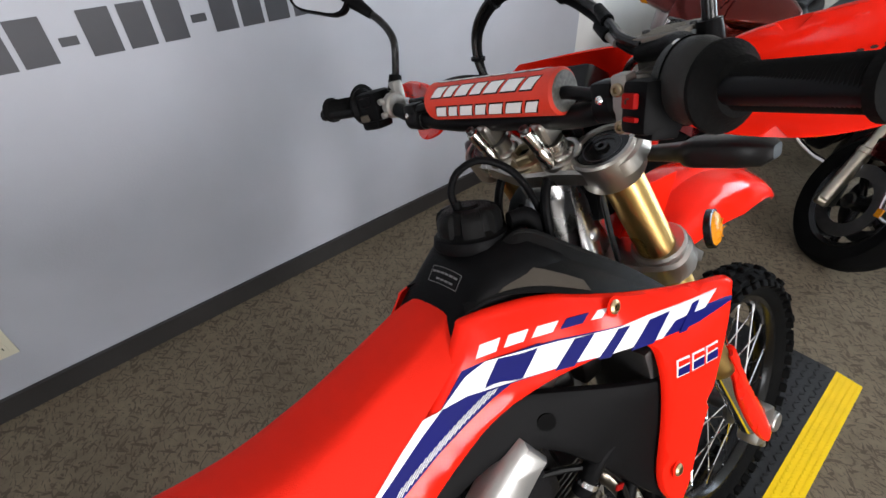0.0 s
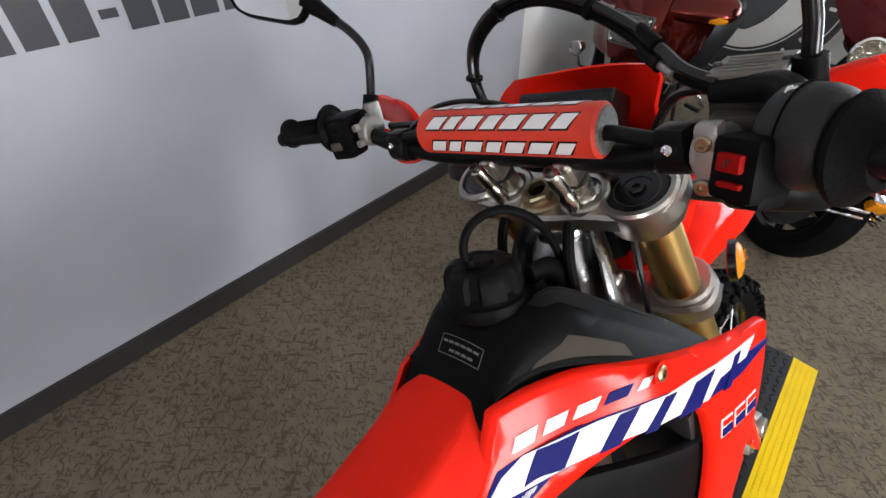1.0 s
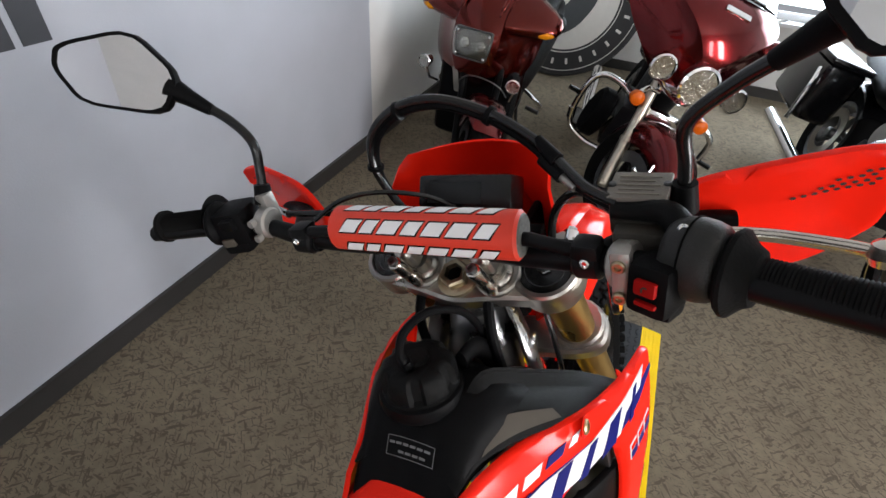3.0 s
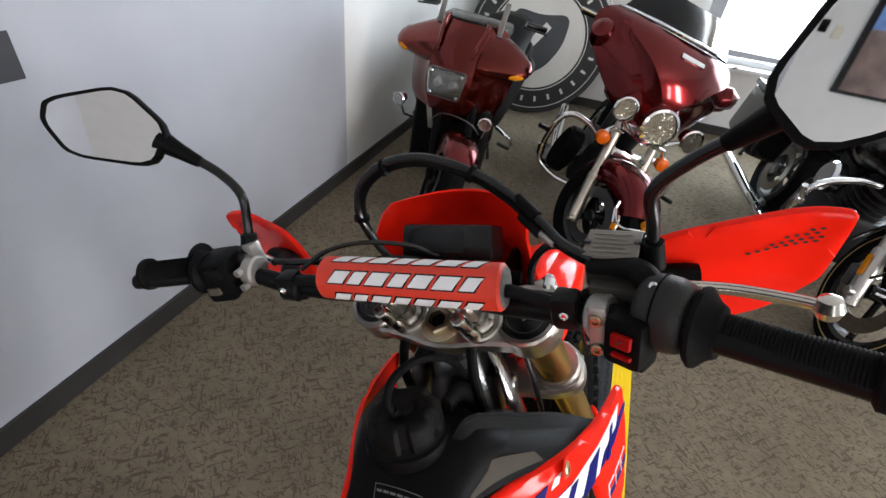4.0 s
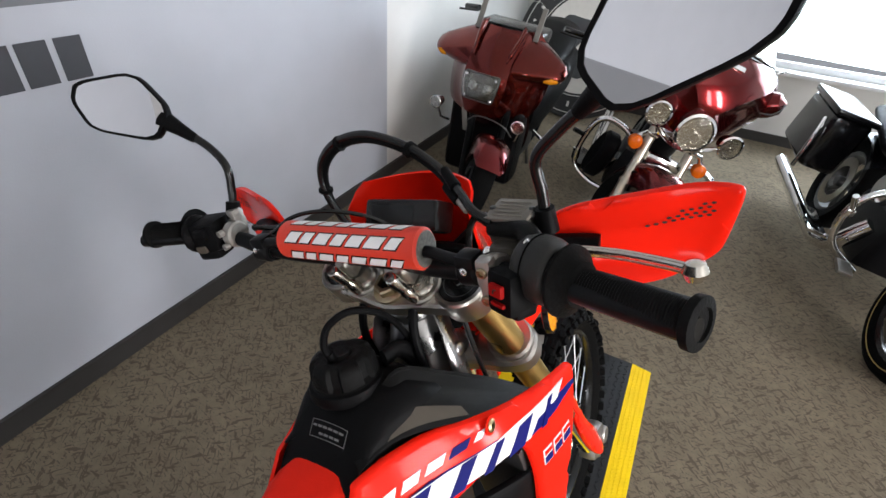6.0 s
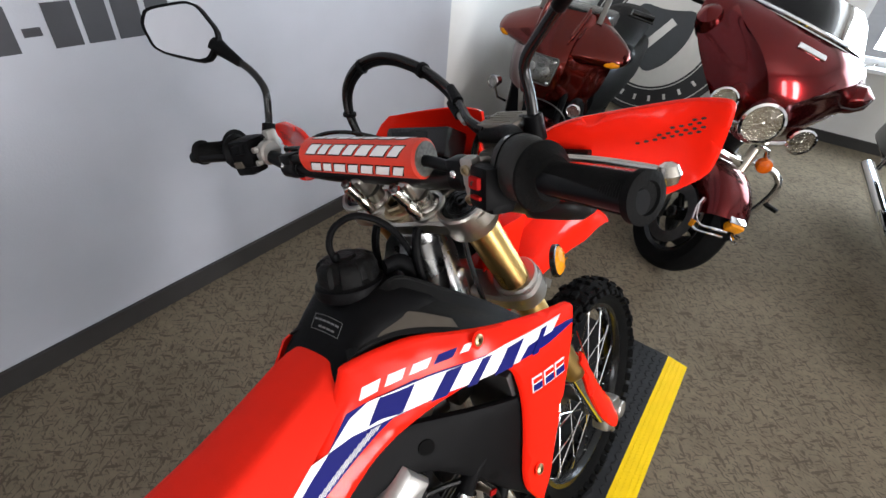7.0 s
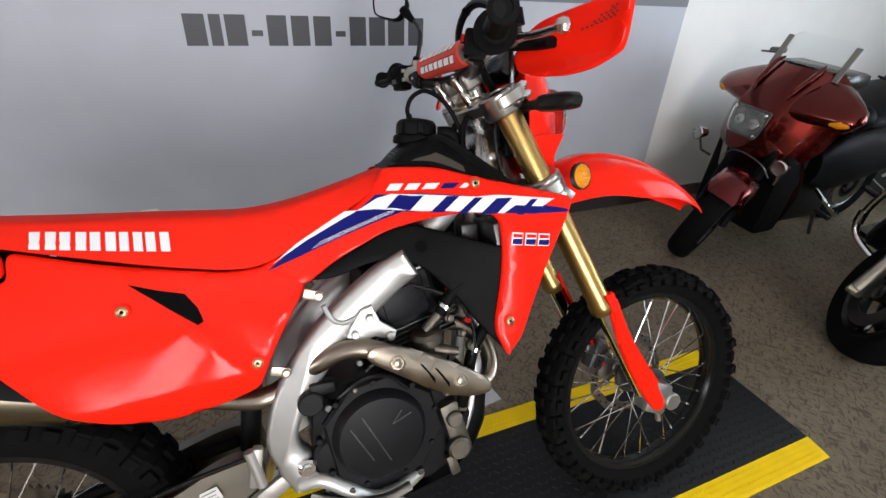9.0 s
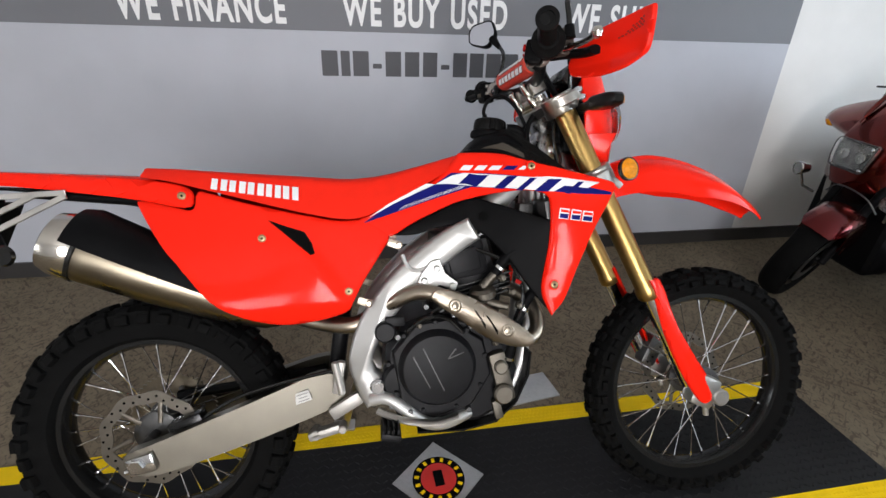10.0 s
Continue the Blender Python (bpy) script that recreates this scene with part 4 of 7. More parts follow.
part("right_grip", lathe(grip_prof, 28, RG0, RG1 - RG0), GRIP, bar, "black ribbed rubber grip")
LG0, LG1 = Vector((0.938, 0.318, 1.266)), Vector((0.911, 0.404, 1.268))
part("left_grip", lathe([(p[0], p[1] * (LG1 - LG0).length / rg) for p in grip_prof[3:]], 28, LG0, LG1 - LG0), GRIP, bar, "black ribbed rubber grip")
THROTTLE_GREY = material("worn_grey_black_plastic", (0.020, 0.020, 0.019), 0.42, var=0.25, scale=30, bump=0.2, bscale=700, spec=0.25)
belt = []
for f, rr in ((0.0, 0.020), (0.003, 0.027), (0.008, 0.0305), (0.020, 0.0318), (0.032, 0.0312), (0.040, 0.029), (0.045, 0.025), (0.047, 0.019)):
    c = Vector((0.957, -0.244, 1.252)) + Vector((-0.36, -0.93, 0.01)) * f
    across_x, up_z = Vector((0.93, -0.36, 0.0)), Vector((0.0, 0.0, 1.0))
    belt.append([tuple(c + across_x * (rr * math.cos(a) * (1.12 if math.cos(a) > 0 else 1.0)) + up_z * (rr * math.sin(a) * (1.22 if math.sin(a) > 0 else 1.0))) for a in [2 * math.pi * i / 32 for i in range(32)]])
house = part("throttle_housing", loft(belt), THROTTLE_GREY, bar, "worn grey-black throttle housing", 60)
part("throttle_seam", sweep([tuple(Vector((0.9496, -0.2628, 1.2522)) + Vector((0.93, -0.36, 0)) * (0.0320 * math.cos(a) * (1.12 if math.cos(a) > 0 else 1.0)) + Vector((0, 0, 0.0320 * math.sin(a) * (1.22 if math.sin(a) > 0 else 1.0)))) for a in [2 * math.pi * i / 40 for i in range(40)]], 0.0009, 6, closed=True), SLOT, house)
part("cable_elbow", sweep(curve_through([(0.958, -0.256, 1.276), (0.974, -0.242, 1.283), (0.982, -0.220, 1.281), (0.984, -0.196, 1.280)], 5), [0.0130 - 0.0003 * k for k in range(16)], 14), WING_BLACK, house)
for q, d in (((0.936, -0.262, 1.262), (-1, -0.1, 0.3)), ((0.944, -0.256, 1.287), (-0.7, 0.1, 0.7))):
    part("housing_screw", lathe([(0.0042, -0.002), (0.0042, 0.0015), (0.003, 0.0025), (0.001, 0.0015)], 12, q, d), CHROME, house)
sw = part("right_switch", joined(block((0.930, -0.240, 1.242), (0.040, 0.036, 0.046), 0.007, (0, 10, -24)), block((0.928, -0.243, 1.222), (0.028, 0.028, 0.016), 0.005, (0, 10, -24))), BLACK, bar)
part("stop_button", block((0.9095, -0.2325, 1.252), (0.006, 0.018, 0.013), 0.002, (0, 10, -24)), RED_SWITCH, sw, "red engine stop button")
part("start_button", block((0.9085, -0.2325, 1.2365), (0.006, 0.018, 0.0045), 0.002, (0, 10, -24)), RED_SWITCH, sw)
for dz, dy in ((0.0025, 0.0), (0.0, 0.0025), (-0.0025, 0.0), (0.0, -0.0025)):
    part("switch_mark", block((0.9066, -0.2325 + dy, 1.252 + dz), (0.0012, 0.0035 if dz else 0.001, 0.001 if dz else 0.0035), 0, (0, 10, -24)), DECAL_GREY, sw)
part("switch_ring", lathe([(0.0030, 0), (0.0030, 0.0008), (0.0022, 0.0008), (0.0022, 0)], 16, (0.9135, -0.2375, 1.2245), (-1, 0.4, 0.1), closed=True), DECAL_GREY, sw)
part("bar_clamp", joined(rod((0.956, -0.203, 1.240), (0.950, -0.221, 1.244), 0.023, bevel=0.003), block((0.935, -0.211, 1.262), (0.018, 0.017, 0.020), 0.004), block((0.9325, -0.211, 1.240), (0.010, 0.016, 0.046), 0.004)), SATIN_SILVER, bar, "silver brake lever clamp")
for z in (1.2255, 1.2590):
    part("clamp_screw", lathe([(0.0062, -0.003), (0.0062, 0.003), (0.0048, 0.0042), (0.0030, 0.0042), (0.0026, 0.0015), (0.0010, 0.0015)], 16, (0.9272, -0.210, z), (-1, 0.05, 0)), BRASS_PLATE, bar)
SIGN_CREAM_INK = material("raised_lid_print", (0.20, 0.18, 0.145), 0.5, var=0.2)
CAST_GREY = material("grey_cast_body", (0.070, 0.063, 0.053), 0.5, metal=0.3, var=0.15, bump=0.2, bscale=400)
mc = part("brake_reservoir", joined(block((1.002, -0.217, 1.272), (0.040, 0.048, 0.040), 0.007, (0, -6, -4)), block((0.988, -0.222, 1.252), (0.045, 0.05, 0.03), 0.008)), CAST_GREY, bar, "grey metal brake fluid reservoir")
part("reservoir_lid", block((1.002, -0.217, 1.2935), (0.043, 0.051, 0.005), 0.002, (0, -6, -4)), material("grey_cast_lid", (0.17, 0.152, 0.130), 0.5, metal=0.3, bump=0.2, bscale=400), mc)
for k in range(5):
    part("lid_line", block((0.9865 + 0.0068 * k, -0.217 + 0.002 * (k % 2), 1.2952 + 0.00072 * k), (0.0014, 0.036 - 0.006 * (k % 2), 0.0008), 0, (0, -6, -4)), SIGN_CREAM_INK, mc)
for y in (-0.240, -0.194):
    part("lid_screw", rod((1.002, y, 1.293), (1.002, y, 1.2985), 0.0035, bevel=0.001), DARK_METAL, mc)
lever = curve_through([(0.990, -0.235, 1.250), (1.004, -0.275, 1.247), (1.010, -0.320, 1.243), (1.006, -0.365, 1.239), (1.001, -0.388, 1.237)], 6)
part("brake_lever", joined(sweep(lever, [0.0085] * 6 + [0.0065] * 19, 12, flat=0.75), lathe([(0.003, -0.012), (0.009, -0.009), (0.0125, 0), (0.009, 0.009), (0.003, 0.012)], 16, (1.000, -0.393, 1.2365))), SATIN_CHROME, bar, "silver brake lever with ball end")

# left-hand controls
part("left_switch", joined(block((0.943, 0.285, 1.262), (0.056, 0.052, 0.050), 0.012, (0, 0, 17)), block((0.938, 0.288, 1.234), (0.040, 0.040, 0.020), 0.007, (0, 0, 17)), block((0.920, 0.272, 1.272), (0.022, 0.020, 0.016), 0.004, (0, 0, 17)), rod((0.933, 0.300, 1.265), (0.928, 0.316, 1.266), 0.030, bevel=0.006)), BLACK, bar, "black indicator and light switch block")
part("horn_button", block((0.914, 0.283, 1.246), (0.006, 0.018, 0.012), 0.003, (0, 0, 17)), DECAL_GREY, bar)
part("clutch_clamp", joined(rod((0.954, 0.233, 1.256), (0.952, 0.251, 1.258), 0.021, bevel=0.003), block((0.966, 0.244, 1.277), (0.020, 0.018, 0.034), 0.005), rod((0.926, 0.242, 1.246), (0.934, 0.242, 1.246), 0.005), rod((0.926, 0.242, 1.268), (0.934, 0.242, 1.268), 0.005)), SATIN_SILVER, bar, "silver clutch lever clamp")
clutch = curve_through([(0.985, 0.225, 1.262), (1.000, 0.27, 1.262), (1.006, 0.33, 1.262), (0.996, 0.400, 1.262)], 6)
part("clutch_lever", sweep(clutch, 0.0065, 10, flat=0.75), CHROME, bar)
part("clutch_cable", sweep(curve_through([(0.985, 0.225, 1.262), (0.99, 0.16, 1.262), (1.01, 0.10, 1.255), (1.05, 0.03, 1.23), (1.07, 0.0, 1.15)], 6), 0.0045, 8), GLOSS_BLACK, bar)

for ob in bar.children:
    if ob.name.split(".")[0] in ("left_grip", "left_switch", "horn_button", "clutch_clamp"):
        ob.location = (0.006, -0.004, 0.007)

# mirrors
MIRROR_LINE = [(0.053, 0.046), (-0.028, 0.041), (-0.062, -0.018), (-0.034, -0.056), (0.048, -0.021), (0.064, 0.023)]


def rear_mirror(center, s, stem, normal):
    n = Vector(normal).normalized()
    q = n.to_track_quat("Y", "Z").to_matrix().to_4x4()
    m = Matrix.Translation(center) @ q
    line = corner_cut([(a * s * 1.18, b * 1.12) for a, b in MIRROR_LINE], 2, 0.16)
    body = part("mirror_stem", sweep(curve_through(stem, 8), 0.0062, 12), GLOSS_BLACK, bike, "black bent mirror stem")
    k = len(line)
    rings = []
    for sc, y in ((0.99, 0.0045), (1.0, 0.002), (1.0, -0.004), (0.93, -0.012), (0.72, -0.020), (0.3, -0.025)):
        rings.append([(a * sc, y, b * sc) for a, b in line])
    part("mirror_housing", moved(loft(rings), m), BLACK, body, "black six-sided mirror housing")
    part("mirror_rim", moved(loft([[(a * 0.995, 0.0042, b * 0.995) for a, b in line], [(a * 0.985, 0.0065, b * 0.985) for a, b in line], [(a * 0.915, 0.0062, b * 0.905) for a, b in line], [(a * 0.91, 0.0046, b * 0.90) for a, b in line]], caps=False), m), BLACK, body)
    part("mirror_glass", moved(plate([(a * 0.925, b * 0.915) for a, b in line], 0.0045, 0.0053, 0.0002), m), MIRROR, body, "silvered mirror glass")
    boot = [Vector(stem[0]), Vector(stem[0]).lerp(Vector(stem[1]), 0.6)]
    part("stem_boot", sweep(boot, [0.0125, 0.0105], 14), BLACK, body)
    e0, e1 = Vector(stem[-3]).lerp(Vector(stem[-2]), 0.6), Vector(stem[-1])
    part("mirror_boot", sweep([e0, e0.lerp(e1, 0.5), e1], [0.0075, 0.0105, 0.015], 14), BLACK, body)


rear_mirror((0.955, 0.372, 1.474), 1, [(0.972, 0.246, 1.285), (0.985, 0.243, 1.325), (0.991, 0.240, 1.362), (0.995, 0.268, 1.392), (0.988, 0.300, 1.420), (0.978, 0.326, 1.446)], (-0.80, -0.50, 0.33))
rear_mirror((0.938, -0.386, 1.462), -1, [(1.005, -0.253, 1.270), (1.002, -0.253, 1.315), (0.998, -0.253, 1.352), (0.990, -0.283, 1.382), (0.974, -0.318, 1.408), (0.955, -0.350, 1.436)], (-0.955, 0.17, 0.205))

# bar end guards
GUARD = [(-0.198, 1.228), (-0.228, 1.262), (-0.262, 1.278), (-0.330, 1.283), (-0.392, 1.286), (-0.424, 1.282), (-0.430, 1.274), (-0.412, 1.210), (-0.402, 1.198), (-0.362, 1.180), (-0.318, 1.176), (-0.262, 1.184), (-0.212, 1.199)]
HOLES = [(-0.340 - 0.0082 * i - 0.0041 * (j % 2), 1.2445 + 0.0010 * i + 0.0047 * j) for j, first in ((0, 0), (1, 2), (2, 4), (3, 6)) for i in range(first, 8)]


VENT_DARK = material("shaded_vent", (0.055, 0.034, 0.030), 0.7, spec=0.05)


def guard_x(r, z):
    fold = max(0.0, 1.205 - z - 0.05 * (abs(r) - 0.33))
    return 1.042 + 0.38 * (abs(r) - 0.256) - 0.9 * (z - 1.245) ** 2 - 0.9 * max(0.0, abs(r) - 0.36) ** 2 * 4 - 0.55 * fold


for s in (-1, 1):
    g = shell(corner_cut(GUARD, 2, 0.2), guard_x, thick=0.004, step=0.009, edge=0.006, smooth=False)
    g = [(p[1], p[0] * -s, p[2]) for p in g[0]], g[1]
    guard = part("bar_guard", g, RED, bar, "red plastic bar end guard")
    for r, z in HOLES:
        k = 0.0024
        hexa = [(r + k * 1.12 * math.cos(a), z + k * 0.68 * math.sin(a)) for a in [math.pi / 3 * i for i in range(6)]]
        hg = joined(*[([(guard_x(a, b) + d, a * -s, b) for a, b in hexa], [tuple(range(6))]) for d in (-0.0012, 0.0055)])
        part("vent_hole", hg, VENT_DARK, guard)
    part("guard_bracket", sweep(curve_through([(0.965, 0.19 * s, 1.245), (1.01, 0.225 * s, 1.243), (1.038, 0.26 * s, 1.238), (1.045, 0.295 * s, 1.235)], 5), 0.010, 12, flat=1.4), BLACK, bar)

# cables over the bars
LOOP = [(1.030, 0.052, 1.228), (1.038, 0.086, 1.262), (1.036, 0.098, 1.305), (1.036, 0.086, 1.346), (1.038, 0.046, 1.374), (1.043, -0.006, 1.379), (1.050, -0.060, 1.358), (1.040, -0.110, 1.330), (1.014, -0.148, 1.309), (0.994, -0.172, 1.297), (0.984, -0.200, 1.287)]
part("throttle_cable", sweep(curve_through(LOOP, 8), 0.0052, 10), GLOSS_BLACK, bike, "black looped throttle cable")
part("throttle_cable", sweep(curve_through([(q[0] + 0.004, q[1] * 0.965 + 0.001, q[2] - 0.0085) for q in LOOP[:-2]] + [(0.998, -0.178, 1.285), (0.990, -0.205, 1.276)], 8), 0.0048, 10), BLACK, bike)
for k in (2, 4, 6):
    part("cable_tape", sweep([tuple(Vector(LOOP[k]).lerp(Vector(LOOP[k + 1]), f) + Vector((0.002, 0, -0.004))) for f in (0.0, 0.10)], 0.0108, 14), BLACK, bike)
part("brake_hose", sweep(curve_through([(0.998, -0.196, 1.276), (1.028, -0.172, 1.272), (1.052, -0.138, 1.258), (1.066, -0.112, 1.215), (1.070, -0.105, 1.14)], 7), 0.0050, 10), GLOSS_BLACK, bike, "black brake hose")
part("clutch_wire", sweep(curve_through([(0.972, 0.165, 1.262), (0.985, 0.125, 1.283), (1.010, 0.085, 1.282), (1.040, 0.040, 1.262), (1.060, 0.010, 1.235)], 6), 0.0032, 8), GLOSS_BLACK, bike)
for a, b in (((1.020, -0.140, 1.3135), (1.008, -0.155, 1.3045)), ((1.013, -0.145, 1.299), (1.003, -0.160, 1.2915))):
    part("hose_joint", sweep([a, b], 0.0044, 12), SATIN_SILVER, bike, "silver cable adjuster")
    part("adjuster_boot", sweep([Vector(a) + (Vector(a) - Vector(b)) * 1.6, a], [0.0060, 0.0074], 12), BLACK, bike)
part("wiring_sleeve", sweep(curve_through([(0.965, -0.19, 1.246), (0.985, -0.13, 1.235), (1.02, -0.08, 1.215), (1.06, -0.05, 1.17), (1.07, -0.03, 1.08)], 6), 0.0085, 10), BLACK, bike)
for y in (0.165, -0.165):
    part("cable_tie", lathe([(0.0165, -0.002), (0.0165, 0.002), (0.0140, 0.002), (0.0140, -0.002)], 16, (0.967 if y > 0 else 0.966, y, 1.236), (0, 1, 0.2), closed=True), GLOSS_BLACK, bar)

# instrument and headlight shell
dash = part("instrument", block((1.095, 0.004, 1.236), (0.050, 0.134, 0.048), 0.008, (0, 30, 0)), GLOSS_BLACK, bike, "black digital instrument")
part("display", block((1.0730, 0.016, 1.2487), (0.002, 0.078, 0.028), 0.0005, (0, 30, 0)), SCREEN, dash, "grey liquid crystal display")
NP = [(1.274, 0.096, 1.190, 0.048), (1.262, 0.106, 1.199, 0.072), (1.240, 0.110, 1.209, 0.108), (1.200, 0.112, 1.222, 0.118), (1.130, 0.116, 1.238, 0.128), (1.060, 0.102, 1.242, 0.125), (1.020, 0.082, 1.236, 0.118), (0.992, 0.060, 1.226, 0.100)]
grid = []
for z, w, x0, back in NP:
    grid.append([(x0 - back * abs(u) ** 1.9, w * u * 1.08 + 0.016, z) for u in (-1, -0.95, -0.88, -0.8, -0.6, -0.4, -0.15, 0.15, 0.4, 0.6, 0.8, 0.88, 0.95, 1)])
part("headlight_shell", thick_sheet(grid, 0.004), RED, bike, "red headlight shell", 45)
for s in (-1, 1):
    cheek = [[(1.195, 0.106 * s, 1.085), (1.175, 0.098 * s, 1.040), (1.185, 0.080 * s, 0.995)], [(1.150, 0.098 * s, 1.085), (1.145, 0.090 * s, 1.045), (1.165, 0.076 * s, 1.000)], [(1.085, 0.082 * s, 1.082), (1.105, 0.080 * s, 1.050), (1.140, 0.070 * s, 1.008)]]
    part("shell_cheek", thick_sheet(cheek, 0.003 * s), RED, bike, "red lower cheek of the headlight shell")
part("headlight", joined(lathe([(0.055, -0.05), (0.062, 0.0), (0.060, 0.012), (0.03, 0.022)], 24, (1.222, 0, 1.13), (1, 0, 0.05))), LENS, bike)
part("headlight_bracket", joined(block((1.125, 0.062, 1.13), (0.08, 0.012, 0.12), 0.005), block((1.125, -0.062, 1.13), (0.08, 0.012, 0.12), 0.005), block((1.12, 0, 1.10), (0.10, 0.12, 0.12), 0.02), rod((1.09, -0.09, 1.185), (1.09, 0.09, 1.185), 0.010), rod((1.10, -0.115, 1.145), (1.10, 0.115, 1.145), 0.012, bevel=0.002)), BLACK, bike)
INDICATOR_BLACK = material("satin_black_rubber", (0.006, 0.006, 0.006), 0.34, var=0.2, scale=50, spec=0.22)
for s in (-1, 1):
    rings = []
    for x, y, z, w, h in ((1.092, 0.120, 1.145, 0.010, 0.009), (1.097, 0.150, 1.145, 0.011, 0.010), (1.100, 0.172, 1.145, 0.013, 0.012), (1.102, 0.178, 1.145, 0.019, 0.016), (1.105, 0.190, 1.145, 0.022, 0.0175), (1.112, 0.235, 1.144, 0.021, 0.0175), (1.115, 0.256, 1.143, 0.018, 0.015), (1.117, 0.266, 1.143, 0.011, 0.008)):
        rings.append([(x + w * math.copysign(abs(math.cos(a)) ** 0.5, math.cos(a)), s * y, z + h * math.copysign(abs(math.sin(a)) ** 0.5, math.sin(a))) for a in [2 * math.pi * i / 20 for i in range(20)]])
    stalk = part("indicator", loft(rings), INDICATOR_BLACK, bike, "black indicator on a rubber stalk", 40)
    part("indicator_lens", block((1.132, 0.218 * s, 1.143), (0.008, 0.060, 0.018), 0.003, (0, 0, -8 * s)), AMBER, stalk)

# front fender
FEN = curve_through([(1.150, 0.935, 0.046), (1.200, 0.988, 0.064), (1.26, 1.020, 0.078), (1.34, 1.030, 0.084), (1.45, 1.008, 0.082), (1.55, 0.966, 0.072), (1.63, 0.912, 0.056), (1.680, 0.868, 0.034)], 5)
grid = []
for x, z, w in FEN:
    skirt = 0.048 * min(1.0, max(0.02, (1.685 - x) * 4.0))
    # a raised flat spine, a step down, a sloping flank and an upright lip
    prof = ((0.0, 0.0), (0.30, 0.0), (0.38, -0.004), (0.46, -0.012), (0.66, -0.018), (0.88, -0.032), (0.97, -0.042), (1.0, -0.050), (1.01, -0.050 - skirt * 0.5), (1.0, -0.050 - skirt))
    half = [(w * u, z + d * w / 0.084) for u, d in prof]
    grid.append([(x, -0.012 + y, h) for y, h in reversed(half)] + [(x, -0.012 - y, h) for y, h in half[1:]])
    grid[-1].reverse()
part("front_fender", thick_sheet([list(reversed(r)) for r in grid], 0.0035), RED, bike, "glossy red front fender", 30)
part("fender_rear", thick_sheet([[(1.150 + 0.03 * k - 0.006 * u * u * 9, 0.05 * u, 0.93 - 0.075 * k) for u in (1, 0.6, 0.2, -0.2, -0.6, -1)] for k in range(2)], 0.0035), RED, bike, "red rear flap of the fender")
refl = part("reflector", lathe([(0.020, 0.0), (0.026, 0.002), (0.027, 0.008), (0.022, 0.013), (0.012, 0.016), (0.002, 0.017)], 28, (1.207, -0.146, 0.991), (0.25, -1, 0.1)), AMBER, bike, "round amber side reflector")
part("reflector_rim", lathe([(0.0255, -0.003), (0.030, -0.001), (0.030, 0.008), (0.0275, 0.009)], 28, (1.207, -0.146, 0.991), (0.25, -1, 0.1)), GLOSS_BLACK, refl)
for k in range(8):
    a = 2 * math.pi * k / 8
    part("reflector_rib", sweep([(1.207 - 0.004 + 0.002, -0.1615, 0.991), (1.207 - 0.004 + 0.021 * math.cos(a), -0.157 - 0.005 * math.cos(a), 0.991 + 0.021 * math.sin(a))], 0.0011, 6), AMBER, refl)
part("reflector_bracket", joined(block((1.175, -0.138, 0.965), (0.055, 0.006, 0.016), 0.002, (0, 40, 0)), block((1.150, -0.135, 0.945), (0.03, 0.006, 0.03), 0.002)), ALU, refl)

# filler cap and breather
cap_m = Matrix.Translation((0.886, 0.006, 1.098)) @ Matrix.Rotation(radians(6), 4, "Y")
lobes = []
for z, r, k in ((-0.012, 0.046, 0), (0.004, 0.046, 0), (0.006, 0.043, 0.2), (0.010, 0.0405, 1), (0.026, 0.0395, 1), (0.033, 0.037, 0.9), (0.037, 0.033, 0.6), (0.039, 0.027, 0.1), (0.0375, 0.022, 0), (0.0375, 0.016, 0), (0.041, 0.014, 0), (0.041, 0.004, 0)):
    ring = []
    for i in range(72):
        a = 2 * math.pi * i / 72
        rr = r + 0.0045 * k * (1 if math.cos(6 * a + 0.4) > -0.55 else -0.45)
        ring.append((rr * math.cos(a), rr * math.sin(a), z))
    lobes.append(ring)
fcap = part("filler_cap", moved(loft(lobes), cap_m), WING_BLACK, bike, "black ribbed fuel filler cap", 40)
part("cap_ring", moved(lathe([(0.050, -0.014), (0.052, -0.008), (0.050, 0.002), (0.047, 0.004)], 40), cap_m), BLACK, fcap)
part("breather_hose", sweep(curve_through([(0.874, 0.004, 1.135), (0.872, 0.008, 1.160), (0.884, 0.0, 1.185), (0.910, -0.020, 1.193), (0.945, -0.035, 1.165), (0.975, -0.035, 1.11), (0.985, -0.03, 1.06)], 6), 0.0050, 10), BLACK, bike, "black tank breather hose")
part("hose_collar", sweep([(0.875, 0.004, 1.132), (0.8735, 0.006, 1.148)], 0.0065, 12), BLACK, fcap)
part("hose_cover", joined(sweep(curve_through([(0.925, -0.03, 1.105), (0.955, -0.035, 1.10), (0.975, -0.04, 1.06), (0.98, -0.045, 1.00)], 5), [0.013] * 16, 12, flat=0.6)), BLACK, bike)


def tank_z(x, y):
    for a, b in zip(TANK, TANK[1:]):
        if a[0] <= x <= b[0]:
            t = (x - a[0]) / (b[0] - a[0])
            top, edge, w = (a[i] + (b[i] - a[i]) * t for i in (1, 2, 3))
            return edge + (top - edge) * max(0.0, 1 - (y / w) ** 2) ** 0.4
    return 1.05


def tank_patch(x0, x1, y0, y1, lift):
    return thick_sheet([[(x0 + (x1 - x0) * i / 3, y0 + (y1 - y0) * j / 6, tank_z(x0 + (x1 - x0) * i / 3, y0 + (y1 - y0) * j / 6) + lift) for j in range(7)] for i in range(4)], 0.0004)


